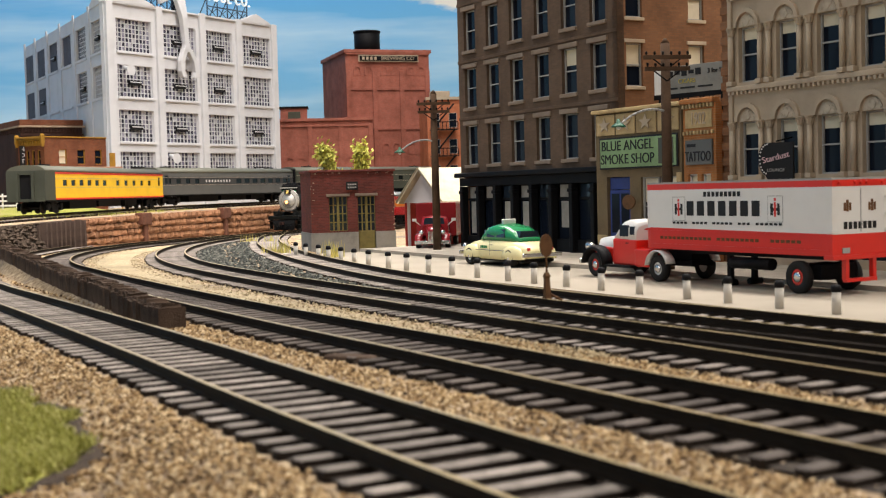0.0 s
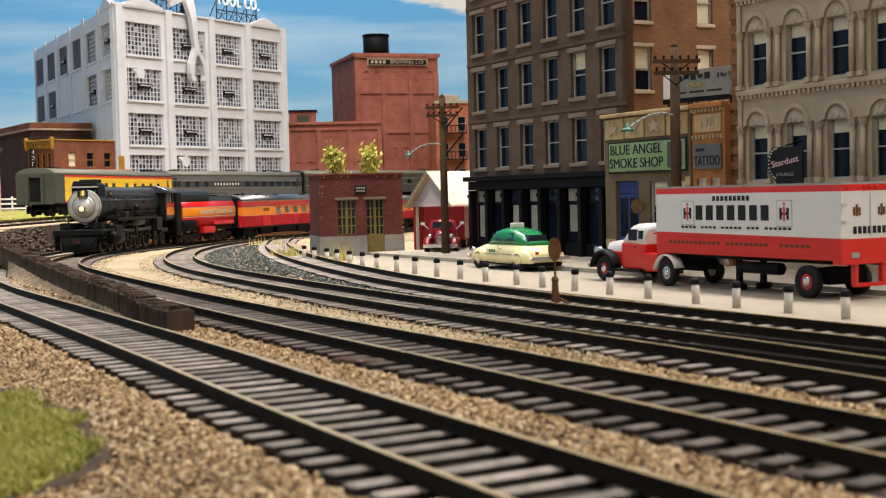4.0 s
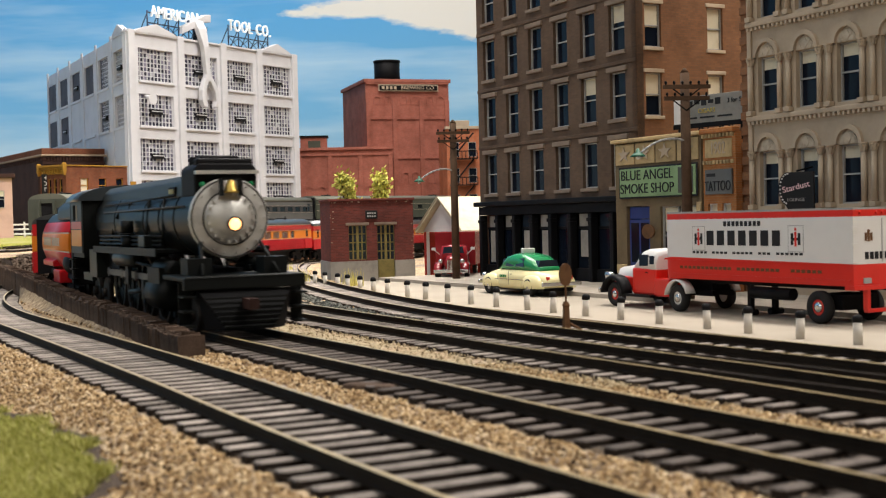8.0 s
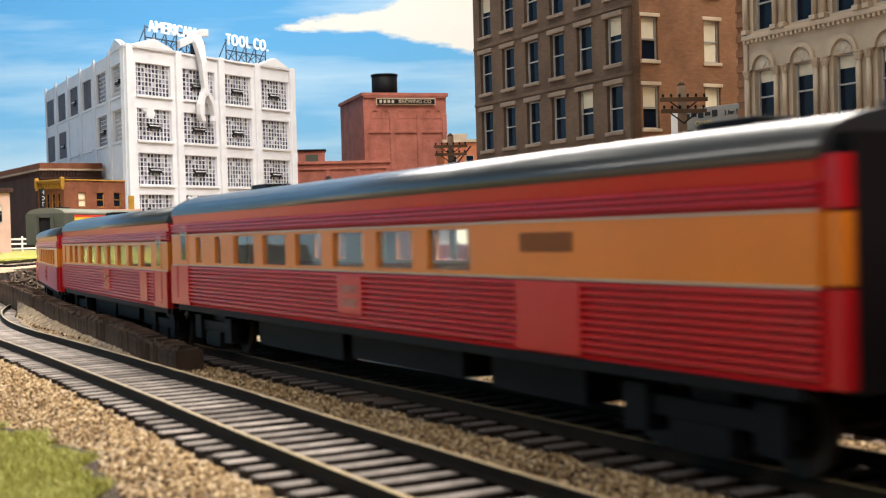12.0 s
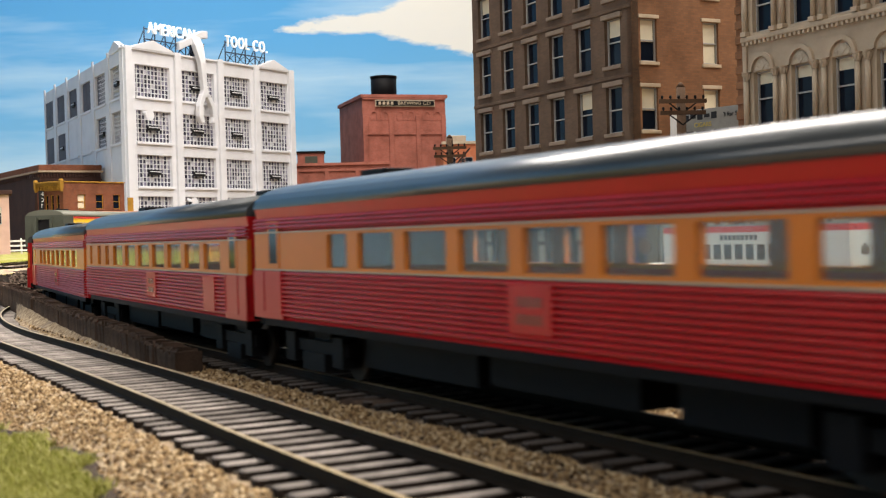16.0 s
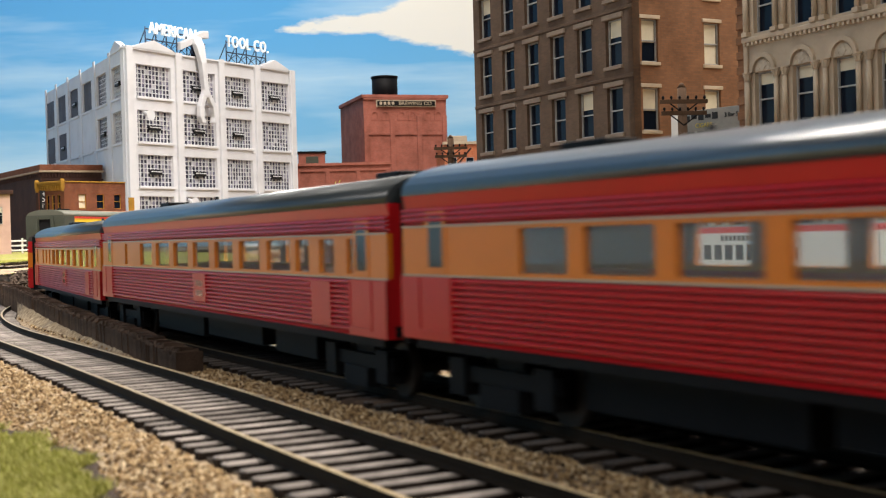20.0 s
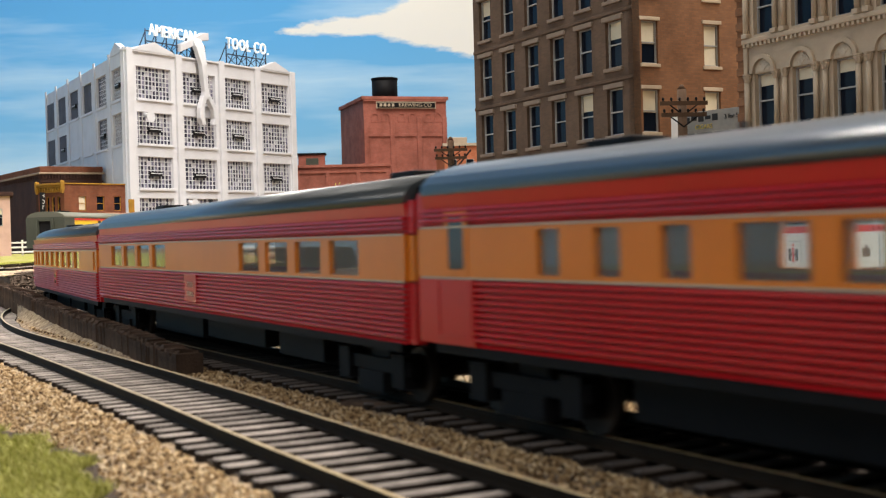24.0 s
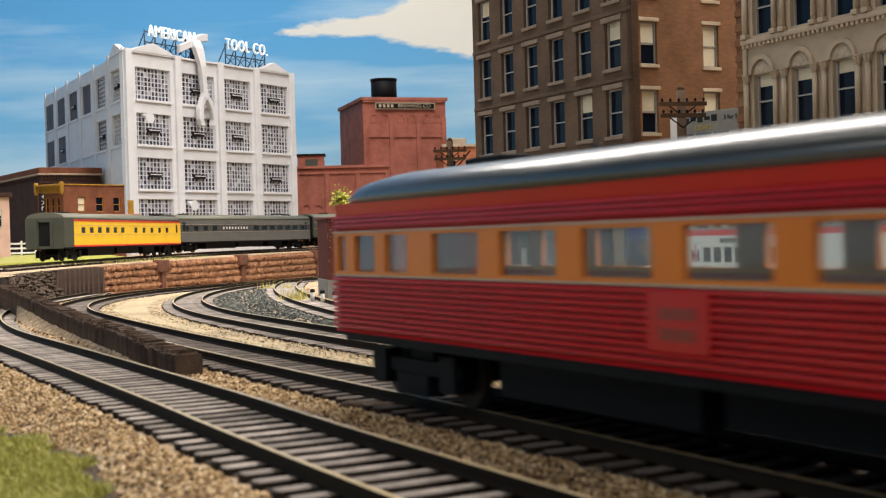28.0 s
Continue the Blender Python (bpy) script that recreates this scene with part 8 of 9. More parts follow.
# ---- town on the far left ----
def hotel():
    th = thing("brick_hotel", at(-36.75, 121, 1.3, 52), "small brick hotel with an ochre front cornice", "hotel")
    bm = bmesh.new()
    wins = [(1.95, 2.85), (4.1, 5.0), (6.2, 7.05)]
    holes = [(a, b, 4.9, 6.35) for a, b in wins] + [(a, b, 0.8, 2.7) for a, b in wins]
    wall_with(bm, 0.35, 7.6, 0, 7.5, 0, 0.4, holes)
    part("side_wall", bm, M["hotel_brick"], th)
    for k, (a, b) in enumerate(wins):
        sash(th, a, 4.9, b - a, 1.45, 0.12, 0.9 if k == 0 else 0.0, M["ochre"])
        sash(th, a, 0.8, b - a, 1.9, 0.12, 0.0, M["ochre"])
        slab_part("window_sill", th, M["hotel_brick"], (a - 0.1, b + 0.1, -0.1, -0.003, 4.72, 4.88), bevel=0.02)
    # front with its projecting cornice on brackets
    fr = Matrix.Translation((0.28, 0, 0)) @ Matrix.Rotation(math.radians(96), 4, "Z") @ Matrix.Diagonal((1, -1, 1, 1))
    bm = bmesh.new()
    fw = [(0.55 + 0.8 * k, 1.0 + 0.8 * k, 4.6, 6.3) for k in range(4)]
    wall_with(bm, 0, 3.7, 0, 7.5, 0.0, 0.35, fw)
    for f in bm.verts:
        f.co = fr @ f.co
    part("front_wall", bm, M["hotel_brick"], th)
    for a, b, c, d in fw:
        sash(th, a, c, b - a, d - c, 0.12, 0.0, M["ochre"], m=fr)
    for name, x0, x1, y0, z0, z1 in (("cornice", -0.1, 3.75, -0.42, 7.42, 7.62), ("cornice", -0.05, 3.7, -0.26, 7.22, 7.418), ("frieze", 0.0, 3.7, -0.1, 6.72, 7.216)):
        bm = bmesh.new()
        box(bm, x0, x1, y0, -0.003, z0, z1, fr)
        part(name, bm, M["ochre"], th, "ochre cornice" if name == "cornice" else "", bevel=0.03)
    for k in range(10):
        bm = bmesh.new()
        box(bm, 0.1 + 0.38 * k, 0.22 + 0.38 * k, -0.24, -0.103, 6.86, 7.212, fr)
        part("bracket", bm, M["ochre"], th)
    for x in (-0.06, 3.6):
        bm = bmesh.new()
        loft(bm, [[fr @ Vector((x + a * q, -0.24 + b * q, z)) for a, b in ((-0.11, -0.2), (0.11, -0.2), (0.11, 0.2), (-0.11, 0.2))] for q, z in ((0.5, 6.6), (1.0, 7.0), (1.0, 7.72), (0.6, 7.85))], 0, False)
        part("end_block", bm, M["ochre"], th)
    slab_part("coping", th, M["ochre"], (0.35, 7.65, -0.10, 0.5, 7.5, 7.62), bevel=0.03)
    slab_part("roof", th, M["brick_dark"], (0.5, 7.5, 0.45, 5.0, 0, 7.0), bevel=0)
    slab_part("canopy", th, M["canopy_boards"], (0.9, 8.4, -1.5, -0.02, 4.2, 4.62), bevel=0.04, label="pale brown canopy")
    slab_part("yellow_sign", th, M["ochre"], (7.0, 7.7, -1.3, -1.2, 4.63, 6.0), bevel=0.02, label="yellow upright sign board")
    for x in (1.0, 4.6, 8.3):
        slab_part("canopy_post", th, M["ochre"], (x - 0.06, x + 0.06, -1.44, -1.32, 0, 4.195), bevel=0.01)
    bm = bmesh.new()
    box(bm, 2.2, 2.35, -1.0, -0.45, 3.6, 6.75, fr)
    sg = part("hanging_sign", bm, M["ink"], th, "black upright hotel sign")
    for k, ch in enumerate("HOTEL"):
        words("sign_letter", ch, 0.55, M["truck_white"], sg, at(-0.70, 2.10, 6.4 - 0.58 * k, -30, 90), 0.02)
    dk = thing("dark_brick_warehouse", at(-46.38, 145, 1.5, 33), "dark brick warehouse with a pale cornice and corbels", "warehouse")
    slab_part("wall", dk, M["brick_dark"], (0, 7.2, 0, 26, 0, 9.7), bevel=0)
    slab_part("cornice", dk, M["pale_stone"], (-0.32, 7.45, -0.35, 26.2, 9.7, 9.92), bevel=0.05, label="weathered pale cornice")
    slab_part("parapet", dk, M["hotel_brick"], (-0.15, 7.3, -0.15, 26.1, 9.924, 10.62), bevel=0.06, label="red-brown parapet")
    slab_part("belt", dk, M["brick_dark"], (-0.12, 7.32, -0.12, -0.003, 8.75, 8.95), bevel=0.03)
    for k in range(20):
        slab_part("corbel", dk, M["brick_dark"], (0.1 + 0.36 * k, 0.26 + 0.36 * k, -0.22, -0.003, 9.2, 9.66), bevel=0)
    for k in range(30):
        slab_part("corbel", dk, M["brick_dark"], (-0.2, -0.003, 0.1 + 0.86 * k, 0.45 + 0.86 * k, 9.2, 9.66), bevel=0)
    pk = thing("pink_house", at(-44.5, 116, 1.6, 20), "pale pink plastered house at the town edge", "house")
    slab_part("wall", pk, M["pinkwall"], (0, 4.2, 0, 5, 0, 6.0), bevel=0.02)
    slab_part("roof", pk, M["brick_dark"], (-0.3, 4.5, -0.3, 5.3, 6.0, 6.4), bevel=0.05)
    sash(pk, 1.0, 3.2, 0.9, 1.6, -0.06, 0.3)
    sash(pk, 2.6, 3.2, 0.9, 1.6, -0.06, 0.3)
    slab_part("door", pk, M["ochre"], (1.8, 2.6, -0.06, 0.0, 0.2, 2.2))


M["canopy_boards"] = plain("canopy_boards", (0.42, 0.24, 0.16), 0.7, grime=0.25, size=0.8)
M["pale_stone"] = plain("weathered_stone", (0.34, 0.25, 0.17), 0.8, grime=0.3, size=1.0)
M["ochre"] = plain("ochre_paint", (0.33, 0.17, 0.02), 0.7, grime=0.25, size=1.0)
M["pinkwall"] = plain("pink_plaster", (0.55, 0.36, 0.30), 0.8, grime=0.15, size=1.5)
hotel()


def lawn_and_fence():
    bm = bmesh.new()
    nx, ny = 14, 12
    grid = [[bm.verts.new((-75 + 44 * i / nx, 92 + 34 * j / ny, 1.28 + 0.9 * j / ny + 0.1 * noise.noise(Vector((i * 0.9, j * 0.9, 0))))) for i in range(nx + 1)] for j in range(ny + 1)]
    for j in range(ny):
        for i in range(nx):
            bm.faces.new((grid[j][i], grid[j][i + 1], grid[j + 1][i + 1], grid[j + 1][i])).smooth = True
    for v in grid[-1] + [r[0] for r in grid] + [r[-1] for r in grid] + grid[0]:
        v.co.z -= 0.5
    tagged(new("lawn", mesh_of("lawn", bm, M["grass"])), "bright green sloping lawn behind the track", "lawn", kind="structure")
    th = thing("white_fence", at(-43.5, 117.0, 1.85, 28), "white wooden rail fence on the lawn", "fence")
    for k in range(5):
        slab_part("post", th, M["truck_white"], (1.3 * k, 1.3 * k + 0.16, 0, 0.16, 0, 1.6), bevel=0.02)
    for z in (0.35, 0.8, 1.25):
        slab_part("rail", th, M["truck_white"], (0, 5.3, -0.06, -0.003, z, z + 0.17), bevel=0.01)


lawn_and_fence()


# ---- upper track with a standing train ----
UP = run(-29.8, 82.6, math.radians(86), [(30, -0.004), (30, -0.016), (60, -0.004)])


def up_lift(y):
    return deck_z(y) + 0.17


track(UP, 0, 110, "upper track on the embankment with dark ties", lift=up_lift)


def standing_car(s, length, colours, label, windows, skirt=True):
    car = passenger_car(length, windows, label, colours, fluted=False, olive_end=(colours[0] == "yellow"))
    car["group"] = "cars of the standing train"
    k0, k1 = int((s - length * 0.36) / 0.25), int((s + length * 0.36) / 0.25)
    (x0, y0, _), (x1, y1, _) = UP[max(k0, 0)], UP[k1]
    mx, my = (x0 + x1) / 2, (y0 + y1) / 2
    car.matrix_basis = at(mx, my, float(up_lift(my)), math.degrees(math.atan2(y1 - y0, x1 - x0)))
    return car


LEN = 23.8
M["roof_drab"] = plain("drab_roof", (0.10, 0.10, 0.075), 0.5, grime=0.2, size=2)
STAND = [
    (9.4 + LEN / 2, ("yellow", "yellow", "yellow", "roof_drab"), "yellow passenger car with a drab roof on the embankment", even(-8.6, -1.2, 6, 0.75) + even(1.5, 8.6, 5, 0.7)),
    (9.9 + LEN * 1.5, ("grey_car", "grey_band", "grey_car", "roof_drab"), "two-tone grey passenger car standing on the embankment", even(-10.5, -6, 4, 0.7) + even(1.2, 10.2, 7, 0.95)),
    (10.4 + LEN * 2.5, ("olive", "olive", "olive", "roof_drab"), "dark olive passenger car standing on the embankment", even(-9.5, 9.5, 10, 0.8)),
]
for s_, cols_, lab_, wins_ in STAND:
    c_ = standing_car(s_, LEN, cols_, lab_, wins_)
    if cols_[0] == "yellow":
        for side_ in (1, -1):
            for z_ in (1.26, 3.2):
                slab_part("red_line", c_, M["truck_red"], (-LEN / 2, LEN / 2, min(side_ * 1.492, side_ * 1.512), max(side_ * 1.492, side_ * 1.512), z_ - 0.06, z_ + 0.06), bevel=0)
    if cols_[0] == "grey_car":
        bm_ = bmesh.new()
        for side_ in (1, -1):
            for k_ in range(9):
                box(bm_, -4.6 + 0.5 * k_, -4.4 + 0.5 * k_, min(side_ * 1.486, side_ * 1.5), max(side_ * 1.486, side_ * 1.5), 2.36, 2.60)
        part("letter_bars", bm_, M["truck_white"], c_)


# ---- plants ----
def bush(x, y, z, height, spread, seed, lean=0.0):
    rng = random.Random(seed)
    th = thing("bush", at(x, y, z), "yellow-green leafy bush behind the brick hut", "bush", "bushes behind the hut")
    bm = bmesh.new()
    rod(bm, (0, 0, 0), (lean * 0.4, 0, height * 0.55), 0.12, 0.06, 8)
    tips = []
    for k in range(9):
        zb = height * rng.uniform(0.35, 0.7)
        tip = (rng.uniform(-1, 1) * spread + lean * zb / height, rng.uniform(-0.5, 0.5) * spread, zb + height * rng.uniform(0.12, 0.32))
        rod(bm, (lean * 0.5 * zb / height, 0, zb * 0.8), tip, 0.05, 0.02, 6)
        tips.append(tip)
    part("trunk", bm, M["wood_pole"], th)
    bm = bmesh.new()
    for tip in tips:
        for k in range(80):
            c = Vector(tip) + Vector((rng.gauss(0, 0.17), rng.gauss(0, 0.17), rng.gauss(-0.2, 0.33)))
            n = Vector((rng.uniform(-1, 1), rng.uniform(-1, 1), rng.uniform(-0.3, 1))).normalized()
            a = n.orthogonal().normalized() * rng.uniform(0.10, 0.19)
            b = n.cross(a) * 0.6
            bm.faces.new([bm.verts.new(c + p) for p in (a, b, -a, -b)])
    part("leaves", bm, M["leaf"], th, "small yellow-green leaves")


bush(-5.7, 77.5, -0.8, 7.4, 0.62, 2, -0.9)
bush(-3.85, 77.0, -0.8, 7.2, 0.26, 5, 0.1)


def tuft(name, x, y, z, n, height, mat, label, seed, spread=0.5):
    rng = random.Random(seed)
    bm = bmesh.new()
    for k in range(n):
        bx, by = rng.gauss(0, spread), rng.gauss(0, spread)
        h = height * rng.uniform(0.4, 1.0)
        t = rng.uniform(0, 6.28)
        dx, dy = 0.03 * math.cos(t), 0.03 * math.sin(t)
        lx, ly = rng.gauss(0, 0.18) * h, rng.gauss(0, 0.18) * h
        bm.faces.new([bm.verts.new(p) for p in ((bx - dx, by - dy, 0), (bx + dx, by + dy, 0), (bx + lx, by + ly, h))])
    ob = new(name, mesh_of(name, bm, mat))
    ob.matrix_basis = at(x, y, z)
    tagged(ob, label, "grass", kind="stuff")


tuft("grass_tuft", -7.7, 66.2, -0.65, 130, 1.1, M["straw"], "yellow straw grass tuft beside the hut", 1, 0.35)
tuft("grass_tuft", -12.5, 90.0, -0.85, 50, 0.85, M["straw"], "yellow straw grass tuft by the tracks", 2, 0.28)
tuft("grass_tuft", -10.9, 88.5, -0.85, 40, 0.8, M["straw"], "yellow straw grass tuft by the tracks", 3, 0.28)
tuft("grass_tuft", -4.6, 60.8, -0.5, 90, 1.0, M["straw"], "yellow straw grass tuft by the bollards", 4, 0.25)


def low_grass(name, x, y, z, n, sx, sy, turn, label, seed):
    rng = np.random.RandomState(seed)
    px, py = rng.normal(0, sx, n), rng.normal(0, sy, n)
    c, s = math.cos(turn), math.sin(turn)
    px, py = px * c - py * s, px * s + py * c
    h = rng.uniform(0.08, 0.28, n)
    t = rng.uniform(0, 6.28, n)
    v = np.empty((n, 3, 3))
    v[:, 0] = np.stack([px - 0.05 * np.cos(t), py - 0.05 * np.sin(t), 0 * h], 1)
    v[:, 1] = np.stack([px + 0.05 * np.cos(t), py + 0.05 * np.sin(t), 0 * h], 1)
    v[:, 2] = np.stack([px + rng.normal(0, 0.08, n), py + rng.normal(0, 0.08, n), h], 1)
    me = bpy.data.meshes.new(name)
    me.from_pydata((v.reshape(-1, 3) * K).tolist(), [], np.arange(n * 3).reshape(-1, 3).tolist())
    me.materials.append(M["turf_lit"])
    ob = new(name, me)
    ob.matrix_basis = at(x, y, z)
    tagged(ob, label, "grass", kind="stuff")


def foreground_grass():
    """Static grass mat in the near corner of the board, with a rim of dark soil."""
    def mat_edge(y):
        return np.interp(y, [11.5, 12.6, 13.3, 14.2, 15.4, 17.2, 18.8, 20.0, 24.0, 30.0], [-6.2, -5.0, -4.45, -4.25, -4.4, -5.35, -6.3, -7.2, -10.2, -14.5])
    rng = np.random.RandomState(7)
    n = 150000
    y = 11.5 + 16.0 * rng.uniform(0, 1, n) ** 1.4
    edge = mat_edge(y) + 0.16 * np.sin(y * 3.1) + 0.1 * np.sin(y * 7.7)
    x = edge - 4.5 * rng.uniform(0, 1, n) ** 1.2 + rng.normal(0, 0.07, n)
    def bed_z(px, py):
        d = near_line(LINE_A, px, py)[0]
        return fall(py) - 0.11 - 0.32 * np.clip((d - 1.9) / 1.3, 0, 1)
    z = bed_z(x, y) + 0.03
    h = rng.uniform(0.06, 0.17, n)
    t = rng.uniform(0, 6.28, n)
    lx, ly = rng.normal(0, 0.08, n), rng.normal(0, 0.08, n)
    w = 0.02
    v = np.empty((n, 3, 3))
    v[:, 0] = np.stack([x - w * np.cos(t), y - w * np.sin(t), z], 1)
    v[:, 1] = np.stack([x + w * np.cos(t), y + w * np.sin(t), z], 1)
    v[:, 2] = np.stack([x + lx, y + ly, z + h], 1)
    me = bpy.data.meshes.new("turf")
    me.from_pydata((v.reshape(-1, 3) * K).tolist(), [], np.arange(n * 3).reshape(-1, 3).tolist())
    me.materials.append(M["turf"])
    tagged(new("turf", me), "short yellow-green static grass turf", "grass", kind="stuff")

    def sheet(name, mat, grow, z, label):
        bm = bmesh.new()
        ys = np.arange(10.8, 30, 0.4)
        cols = []
        for k in (1.0, 0.5, 0.0, -0.5, -1.0, -2.0, -9.0):
            xs = mat_edge(ys) + (grow * (1 + 0.35 * np.sin(ys * 2.3)) * k if k > 0 else k)
            zs = bed_z(xs, ys) + (z if k < 1 else -0.05)
            cols.append([bm.verts.new((float(p), float(q), float(r))) for p, q, r in zip(xs, ys, zs)])
        for a, b in zip(cols, cols[1:]):
            for i in range(len(ys) - 1):
                bm.faces.new((a[i], a[i + 1], b[i + 1], b[i]))
        tagged(new(name, mesh_of(name, bm, mat)), label, "grass" if "turf" in name else "ground", kind="structure")
    sheet("turf_bed", M["grass"], 0.02, 0.055, "green turf bed in the near corner")
    sheet("soil_rim", M["rubble"], 0.5, 0.042, "dark soil along the edge of the turf")


def turf_material():
    def build(tree, bsdf):
        geo = tree.nodes.new("ShaderNodeNewGeometry")
        col = ramp(tree, geo.outputs["Random Per Island"], [(0, (0.21, 0.22, 0.035)), (0.5, (0.38, 0.38, 0.10)), (1, (0.56, 0.51, 0.22))])
        tree.links.new(col, bsdf.inputs["Base Color"])
    return material("turf_blades", build, 0.9, 0, 0.1)


def stones_material(name, cols):
    def build(tree, bsdf):
        geo = tree.nodes.new("ShaderNodeNewGeometry")
        col = ramp(tree, geo.outputs["Random Per Island"], cols)
        tree.links.new(col, bsdf.inputs["Base Color"])
    return material(name, build, 0.9, 0, 0.2)


M["turf"] = turf_material()
M["stones"] = stones_material("ballast_stones", [(0, (0.03, 0.016, 0.008)), (0.35, (0.22, 0.135, 0.062)), (0.75, (0.46, 0.32, 0.165)), (1, (0.74, 0.59, 0.38))])
M["stones_dark"] = stones_material("dark_stones", [(0, (0.012, 0.014, 0.014)), (0.5, (0.05, 0.055, 0.05)), (1, (0.16, 0.16, 0.14))])
M["stones_sand"] = stones_material("sand_grains", [(0, (0.10, 0.07, 0.04)), (0.4, (0.30, 0.23, 0.13)), (1, (0.58, 0.49, 0.33))])
M["stones_bed"] = stones_material("bed_stones", [(0, (0.04, 0.03, 0.022)), (0.5, (0.12, 0.09, 0.065)), (1, (0.36, 0.28, 0.2))])
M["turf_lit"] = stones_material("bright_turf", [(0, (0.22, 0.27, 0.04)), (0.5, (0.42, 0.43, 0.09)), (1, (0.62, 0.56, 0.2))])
foreground_grass()
low_grass("grass_patch", -8.4, 79.5, -0.98, 5000, 0.7, 2.2, 0.5, "bright yellow-green grass patch beside the hut", 21)
low_grass("grass_patch", -13.2, 94.0, -1.1, 6000, 0.7, 5.5, -0.25, "thin yellow-green grass along the stone wall", 22)
low_grass("grass_patch", -29.0, 108.0, 1.4, 9000, 2.0, 14.0, -0.22, "thin green grass strip behind the standing train", 23)


def ballast(name, n, x0, x1, y0, y1, test, size, mat, label, seed, lift=0.0):
    """Loose stones, each an uneven octahedron."""
    rng = np.random.RandomState(seed)
    x = rng.uniform(x0, x1, n)
    y = y0 + (y1 - y0) * rng.uniform(0, 1, n) ** 1.5
    lines = [near_line(l, x, y) for l in (LINE_A, LINE_B, LINE_C, LINE_D)]
    keep = test(x, y, lines)
    x, y = x[keep], y[keep]
    d = np.minimum.reduce([l[0][keep] for l in lines])
    z = fall(y) - 0.085 - 0.32 * np.clip((d - 1.9) / 1.3, 0, 1) + lift
    m = len(x)
    r = size * rng.uniform(0.5, 1.3, (m, 1, 1)) * rng.uniform(0.6, 1.2, (m, 6, 1))
    base = np.array([(1, 0, 0), (-1, 0, 0), (0, 1, 0), (0, -1, 0), (0, 0, 0.8), (0, 0, -0.8)], float)[None]
    t = rng.uniform(0, 6.28, m)
    c, s = np.cos(t), np.sin(t)
    rot = np.zeros((m, 3, 3))
    rot[:, 0, 0], rot[:, 0, 1], rot[:, 1, 0], rot[:, 1, 1], rot[:, 2, 2] = c, -s, s, c, 1
    tilt = rng.uniform(-0.6, 0.6, m)
    rx = np.zeros((m, 3, 3))
    rx[:, 0, 0], rx[:, 1, 1], rx[:, 1, 2], rx[:, 2, 1], rx[:, 2, 2] = 1, np.cos(tilt), -np.sin(tilt), np.sin(tilt), np.cos(tilt)
    v = np.einsum("mij,mkj->mki", rot @ rx, base * r) + np.stack([x, y, z], 1)[:, None]
    f = np.array([(0, 2, 4), (2, 1, 4), (1, 3, 4), (3, 0, 4), (2, 0, 5), (1, 2, 5), (3, 1, 5), (0, 3, 5)])
    faces = (f[None] + 6 * np.arange(m)[:, None, None]).reshape(-1, 3)
    me = bpy.data.meshes.new(name)
    me.from_pydata((v.reshape(-1, 3) * K).tolist(), [], faces.tolist())
    me.materials.append(mat)
    tagged(new(name, me), label, "ballast", kind="stuff")


def off_turf(x, y):
    """Thins the stones over the turf and its rim of soil."""
    rim = np.interp(y, [11.5, 12.6, 13.3, 14.2, 15.4, 17.2, 18.8, 20.0, 24.0, 30.0], [-6.2, -5.0, -4.45, -4.25, -4.4, -5.35, -6.3, -7.2, -10.2, -14.5])
    return x > rim + 0.34 + 0.16 * np.sin(y * 2.3) + 0.1 * np.sin(x * 9 + y * 13)


def clear_of_ties(lines):
    ok = np.ones(lines[0][0].shape, bool)
    for d, s in lines:
        ok &= d > 1.42
    return ok


ballast("ballast", 260000, -14, 12, 8, 45, lambda x, y, l: (l[0][1] < 6) & (off_turf(x, y)) & (l[3][1] > -1.9) & clear_of_ties(l) & ~((l[3][1] > 1.3) & (l[2][1] < -1.3) & (y > 27)) & ~((l[1][1] < -1.2) & (l[2][1] > 1.2) & (y > 24)) & (np.abs(x / y) < 0.48), 0.037, M["stones"], "loose tan ballast stones between the tracks", 3)
ballast("ballast", 22000, -26, 6, 40, 90, lambda x, y, l: (l[0][1] < 3.4) & (l[3][1] > -1.7) & ~((l[3][1] > 1.3) & (l[2][1] < -1.3)) & clear_of_ties(l) & ~((l[1][1] < -1.2) & (l[2][1] > 1.2)) & (l[1][1] < 3.5), 0.06, M["stones"], "loose tan ballast stones between the far tracks", 4)
ballast("ballast", 30000, -22, -3, 22, 62, lambda x, y, l: (l[0][1] < -1.4) & (l[1][1] > 2.4) & (np.abs(x / y) < 0.45), 0.045, M["stones"], "pale gravel stones below the timber wall", 13, 0.12)
ballast("sand_grains", 90000, -26, 8, 20, 80, lambda x, y, l: (l[1][1] < -1.25) & (l[2][1] > 1.25) & (np.abs(x / y) < 0.42), 0.03, M["stones_sand"], "fine yellow-brown sand grains between the curved tracks", 9, 0.03)
ballast("dark_ballast", 60000, -14, 10, 22, 90, lambda x, y, l: (l[3][1] > 1.38) & (l[2][1] < -1.38) & (l[3][0] < 5) & (l[2][0] < 9) & (y > 24), 0.085, M["stones_dark"], "dark grey ballast stones beside the street track", 5, 0.02)
ballast("track_ballast", 14000, -12, 10, 9, 40, lambda x, y, l: (np.minimum.reduce([a[0] for a in l]) < 1.35) & (l[0][0] > 1.4) & (np.abs(x / y) < 0.5), 0.045, M["stones_bed"], "fine brown ballast between the ties", 6, -0.01)


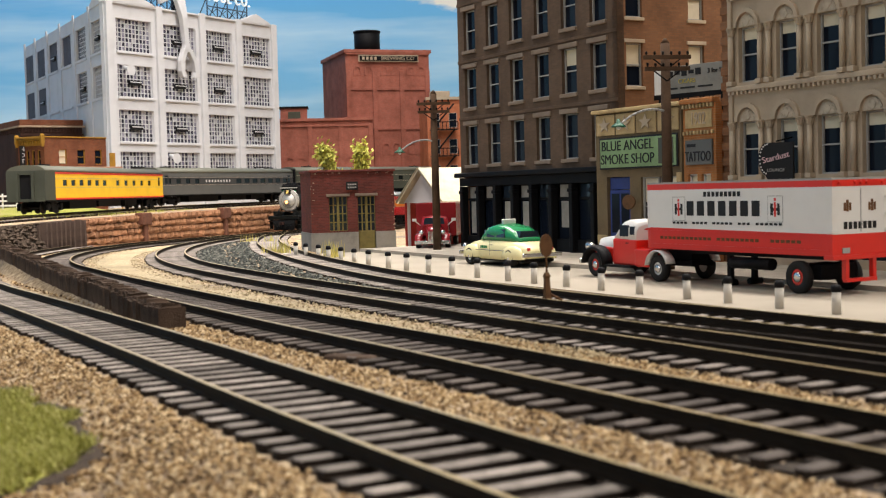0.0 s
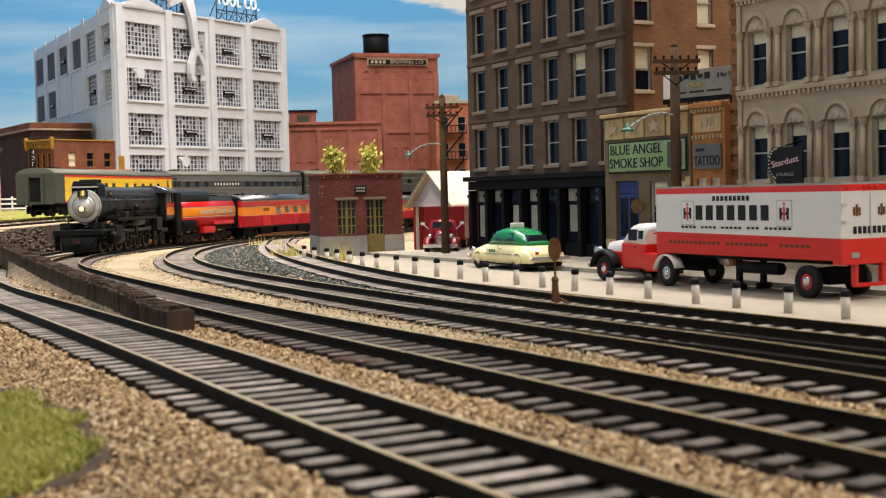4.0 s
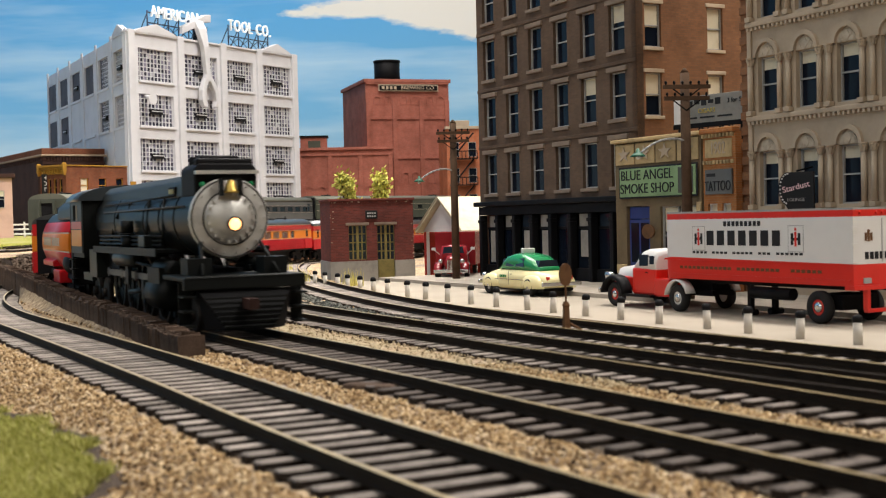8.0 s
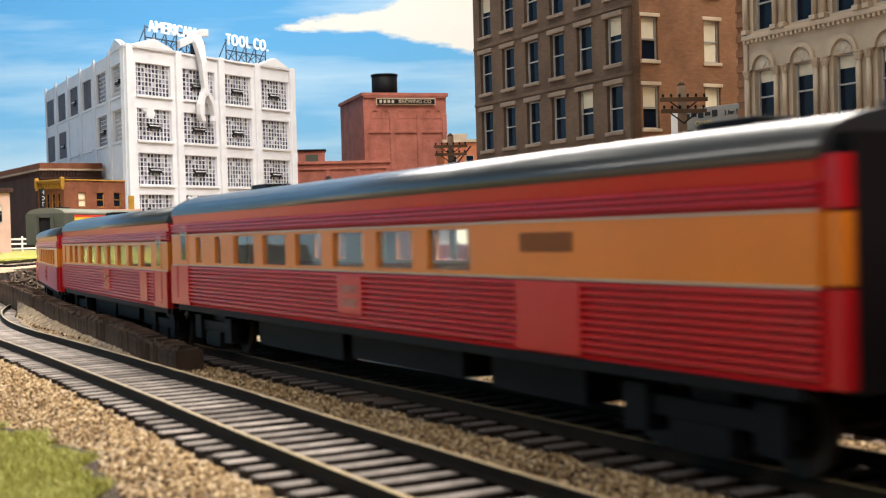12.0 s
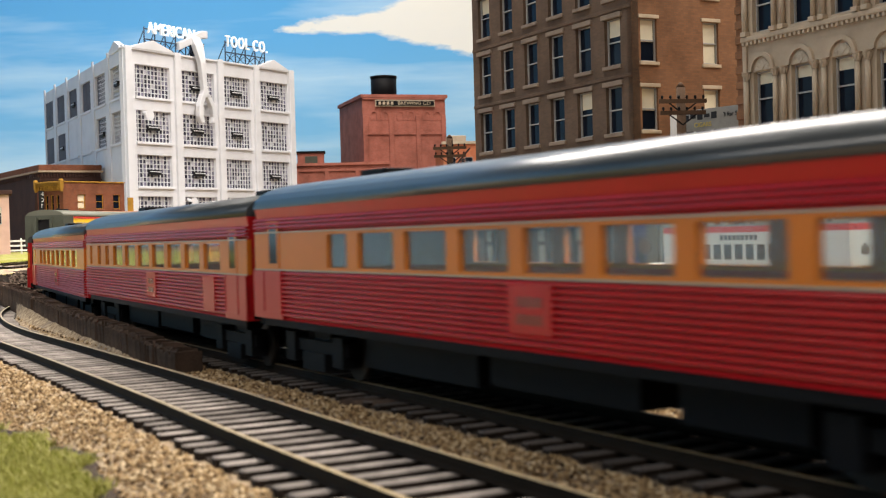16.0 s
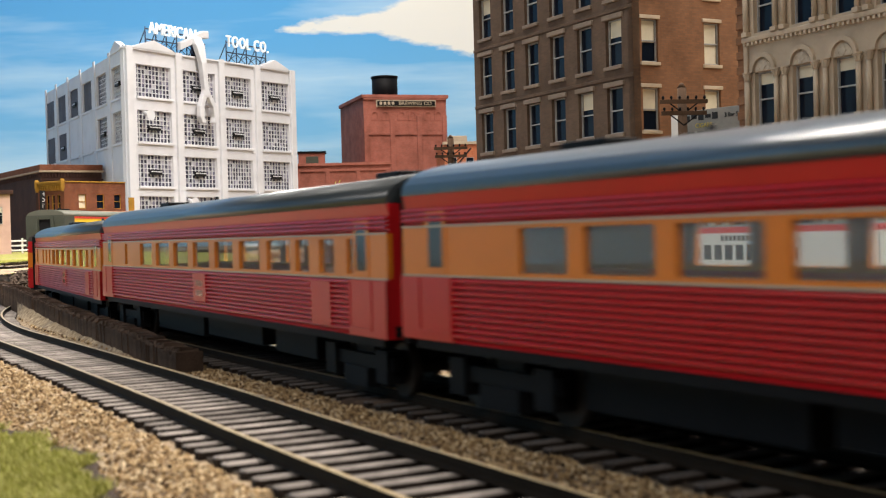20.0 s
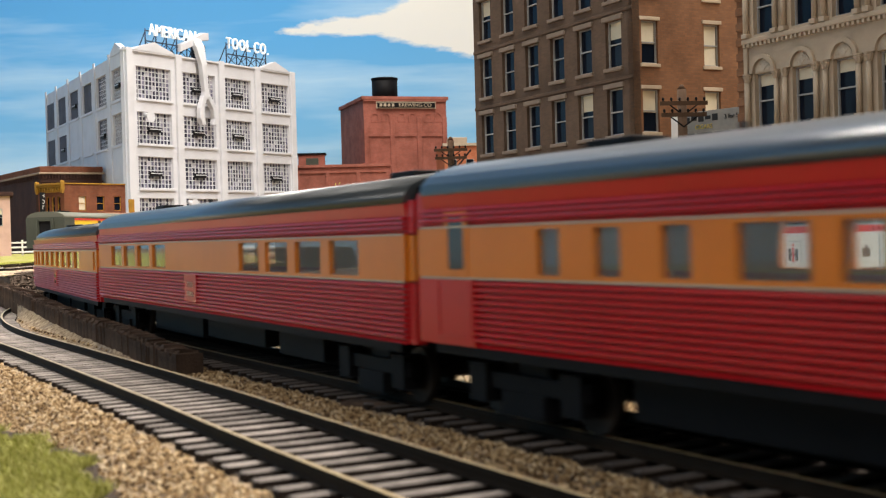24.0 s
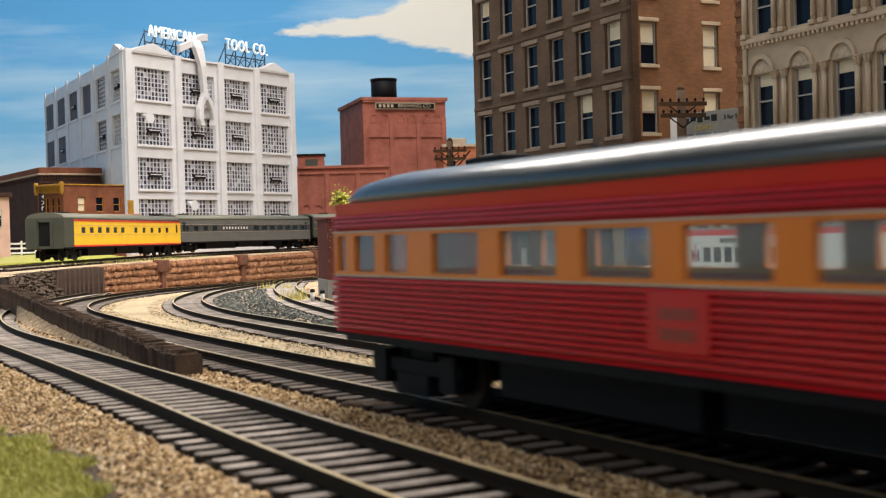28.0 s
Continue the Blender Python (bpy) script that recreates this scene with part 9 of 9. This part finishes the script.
# ---- trackside ----
def switch_stand():
    th = thing("switch_stand", at(2.85, 29.2, -0.2, 20) @ Matrix.Diagonal((0.5, 0.5, 0.85, 1)), "rusty switch stand with a round target", "switch stand")
    slab_part("base", th, M["tie"], (-0.55, 0.55, -0.22, 0.22, 0, 0.14), bevel=0.02)
    bm = bmesh.new()
    loft(bm, [[(s * a, s * b, z) for a, b in ((-1, -1), (1, -1), (1, 1), (-1, 1))] for s, z in ((0.22, 0.14), (0.14, 0.4), (0.11, 0.9), (0.14, 0.95), (0.08, 1.05))], 0, False)
    part("housing", bm, M["rust"], th, "rusty ochre housing")
    bm = bmesh.new()
    rod(bm, (0, 0, 0.9), (0, 0, 2.1), 0.05, n=8)
    part("spindle", bm, M["rust"], th)
    bm = bmesh.new()
    rod(bm, (0, -0.05, 1.8), (0, 0.05, 1.8), 0.32, n=20)
    part("target", bm, M["rust"], th, "dark round target")
    bm = bmesh.new()
    rod(bm, (0, 0, 0.5), (0.7, -0.2, 0.25), 0.04, n=8)
    part("lever", bm, M["rust"], th)


switch_stand()


def turnout_rails():
    th = thing("turnout_rails", at(0, 0, 0), "diverging turnout rails beside the siding", "track")
    for line, d0, d1, s0, s1 in ((LINE_C, -0.75, 1.15, 34.0, 56.0), (LINE_C, 0.75, 2.7, 34.0, 56.0)):
        bm = bmesh.new()
        secs = []
        for k in range(int(s0 / 0.25), int(s1 / 0.25), 2):
            f = 1 - (k * 0.25 - s0) / (s1 - s0)
            x, y, h = line[k]
            d = d0 - (d1 - d0) * f * f
            zz = float(fall(y))
            secs.append([(x - (d + a) * math.sin(h), y + (d + a) * math.cos(h), zz + b) for a, b in ((-0.07, 0.003), (0.07, 0.003), (0.04, 0.12), (0.042, 0.176), (-0.042, 0.176), (-0.04, 0.12))])
        loft(bm, secs, 0, False)
        part("rail", bm, M["rail"], th)


turnout_rails()
bm_ = bmesh.new()
box(bm_, -0.5, 0.5, -0.18, 0.18, -0.1, 0.12)
tm_ = thing("loose_tie_block", at(-1.25, 20.6, -0.12, -28), "dark wooden block lying beside the main track", "timber")
part("block", bm_, M["timber"], tm_, bevel=0.06)


# ---- what moves ----
def on_track(s, half):
    """Pose of a vehicle whose two bogies stand on the main track, half a wheelbase before and behind s, heading towards falling s."""
    a, b = b_at_smooth(s - half), b_at_smooth(s + half)
    x, y = (a[0] + b[0]) / 2, (a[1] + b[1]) / 2
    return at(x, y, float(fall(y)) + 0.0, math.degrees(math.atan2(a[1] - b[1], a[0] - b[0])), 0, 0)


def b_at_smooth(s):
    q = (s + BACK) / 0.25
    k = max(0, min(int(q), len(LINE_B) - 2))
    f = q - k
    return LINE_B[k, :2] * (1 - f) + LINE_B[k + 1, :2] * f


def motions():
    times = [round(0.25 * i, 2) for i in range(113)]
    for car, back, half in TRAIN:
        walk(car, [(t, on_track(front_s(t) + back, half)) for t in times])
    wheel_times = [round(0.1 * i, 1) for i in range(281)]
    for part_ob, local, radius, crank in SPINNING:
        rows = []
        for t in wheel_times:
            turn = math.degrees((FRONT[0][1] - front_s(t)) / radius)
            if crank:
                a = math.radians(turn)
                rows.append((t, at(local[0] + 0.36 * math.sin(a), local[1], local[2] + 0.36 * math.cos(a))))
            else:
                rows.append((t, at(*local) @ pose(0, 0, 0, 0, turn, 0)))
        walk(part_ob, rows)


motions()
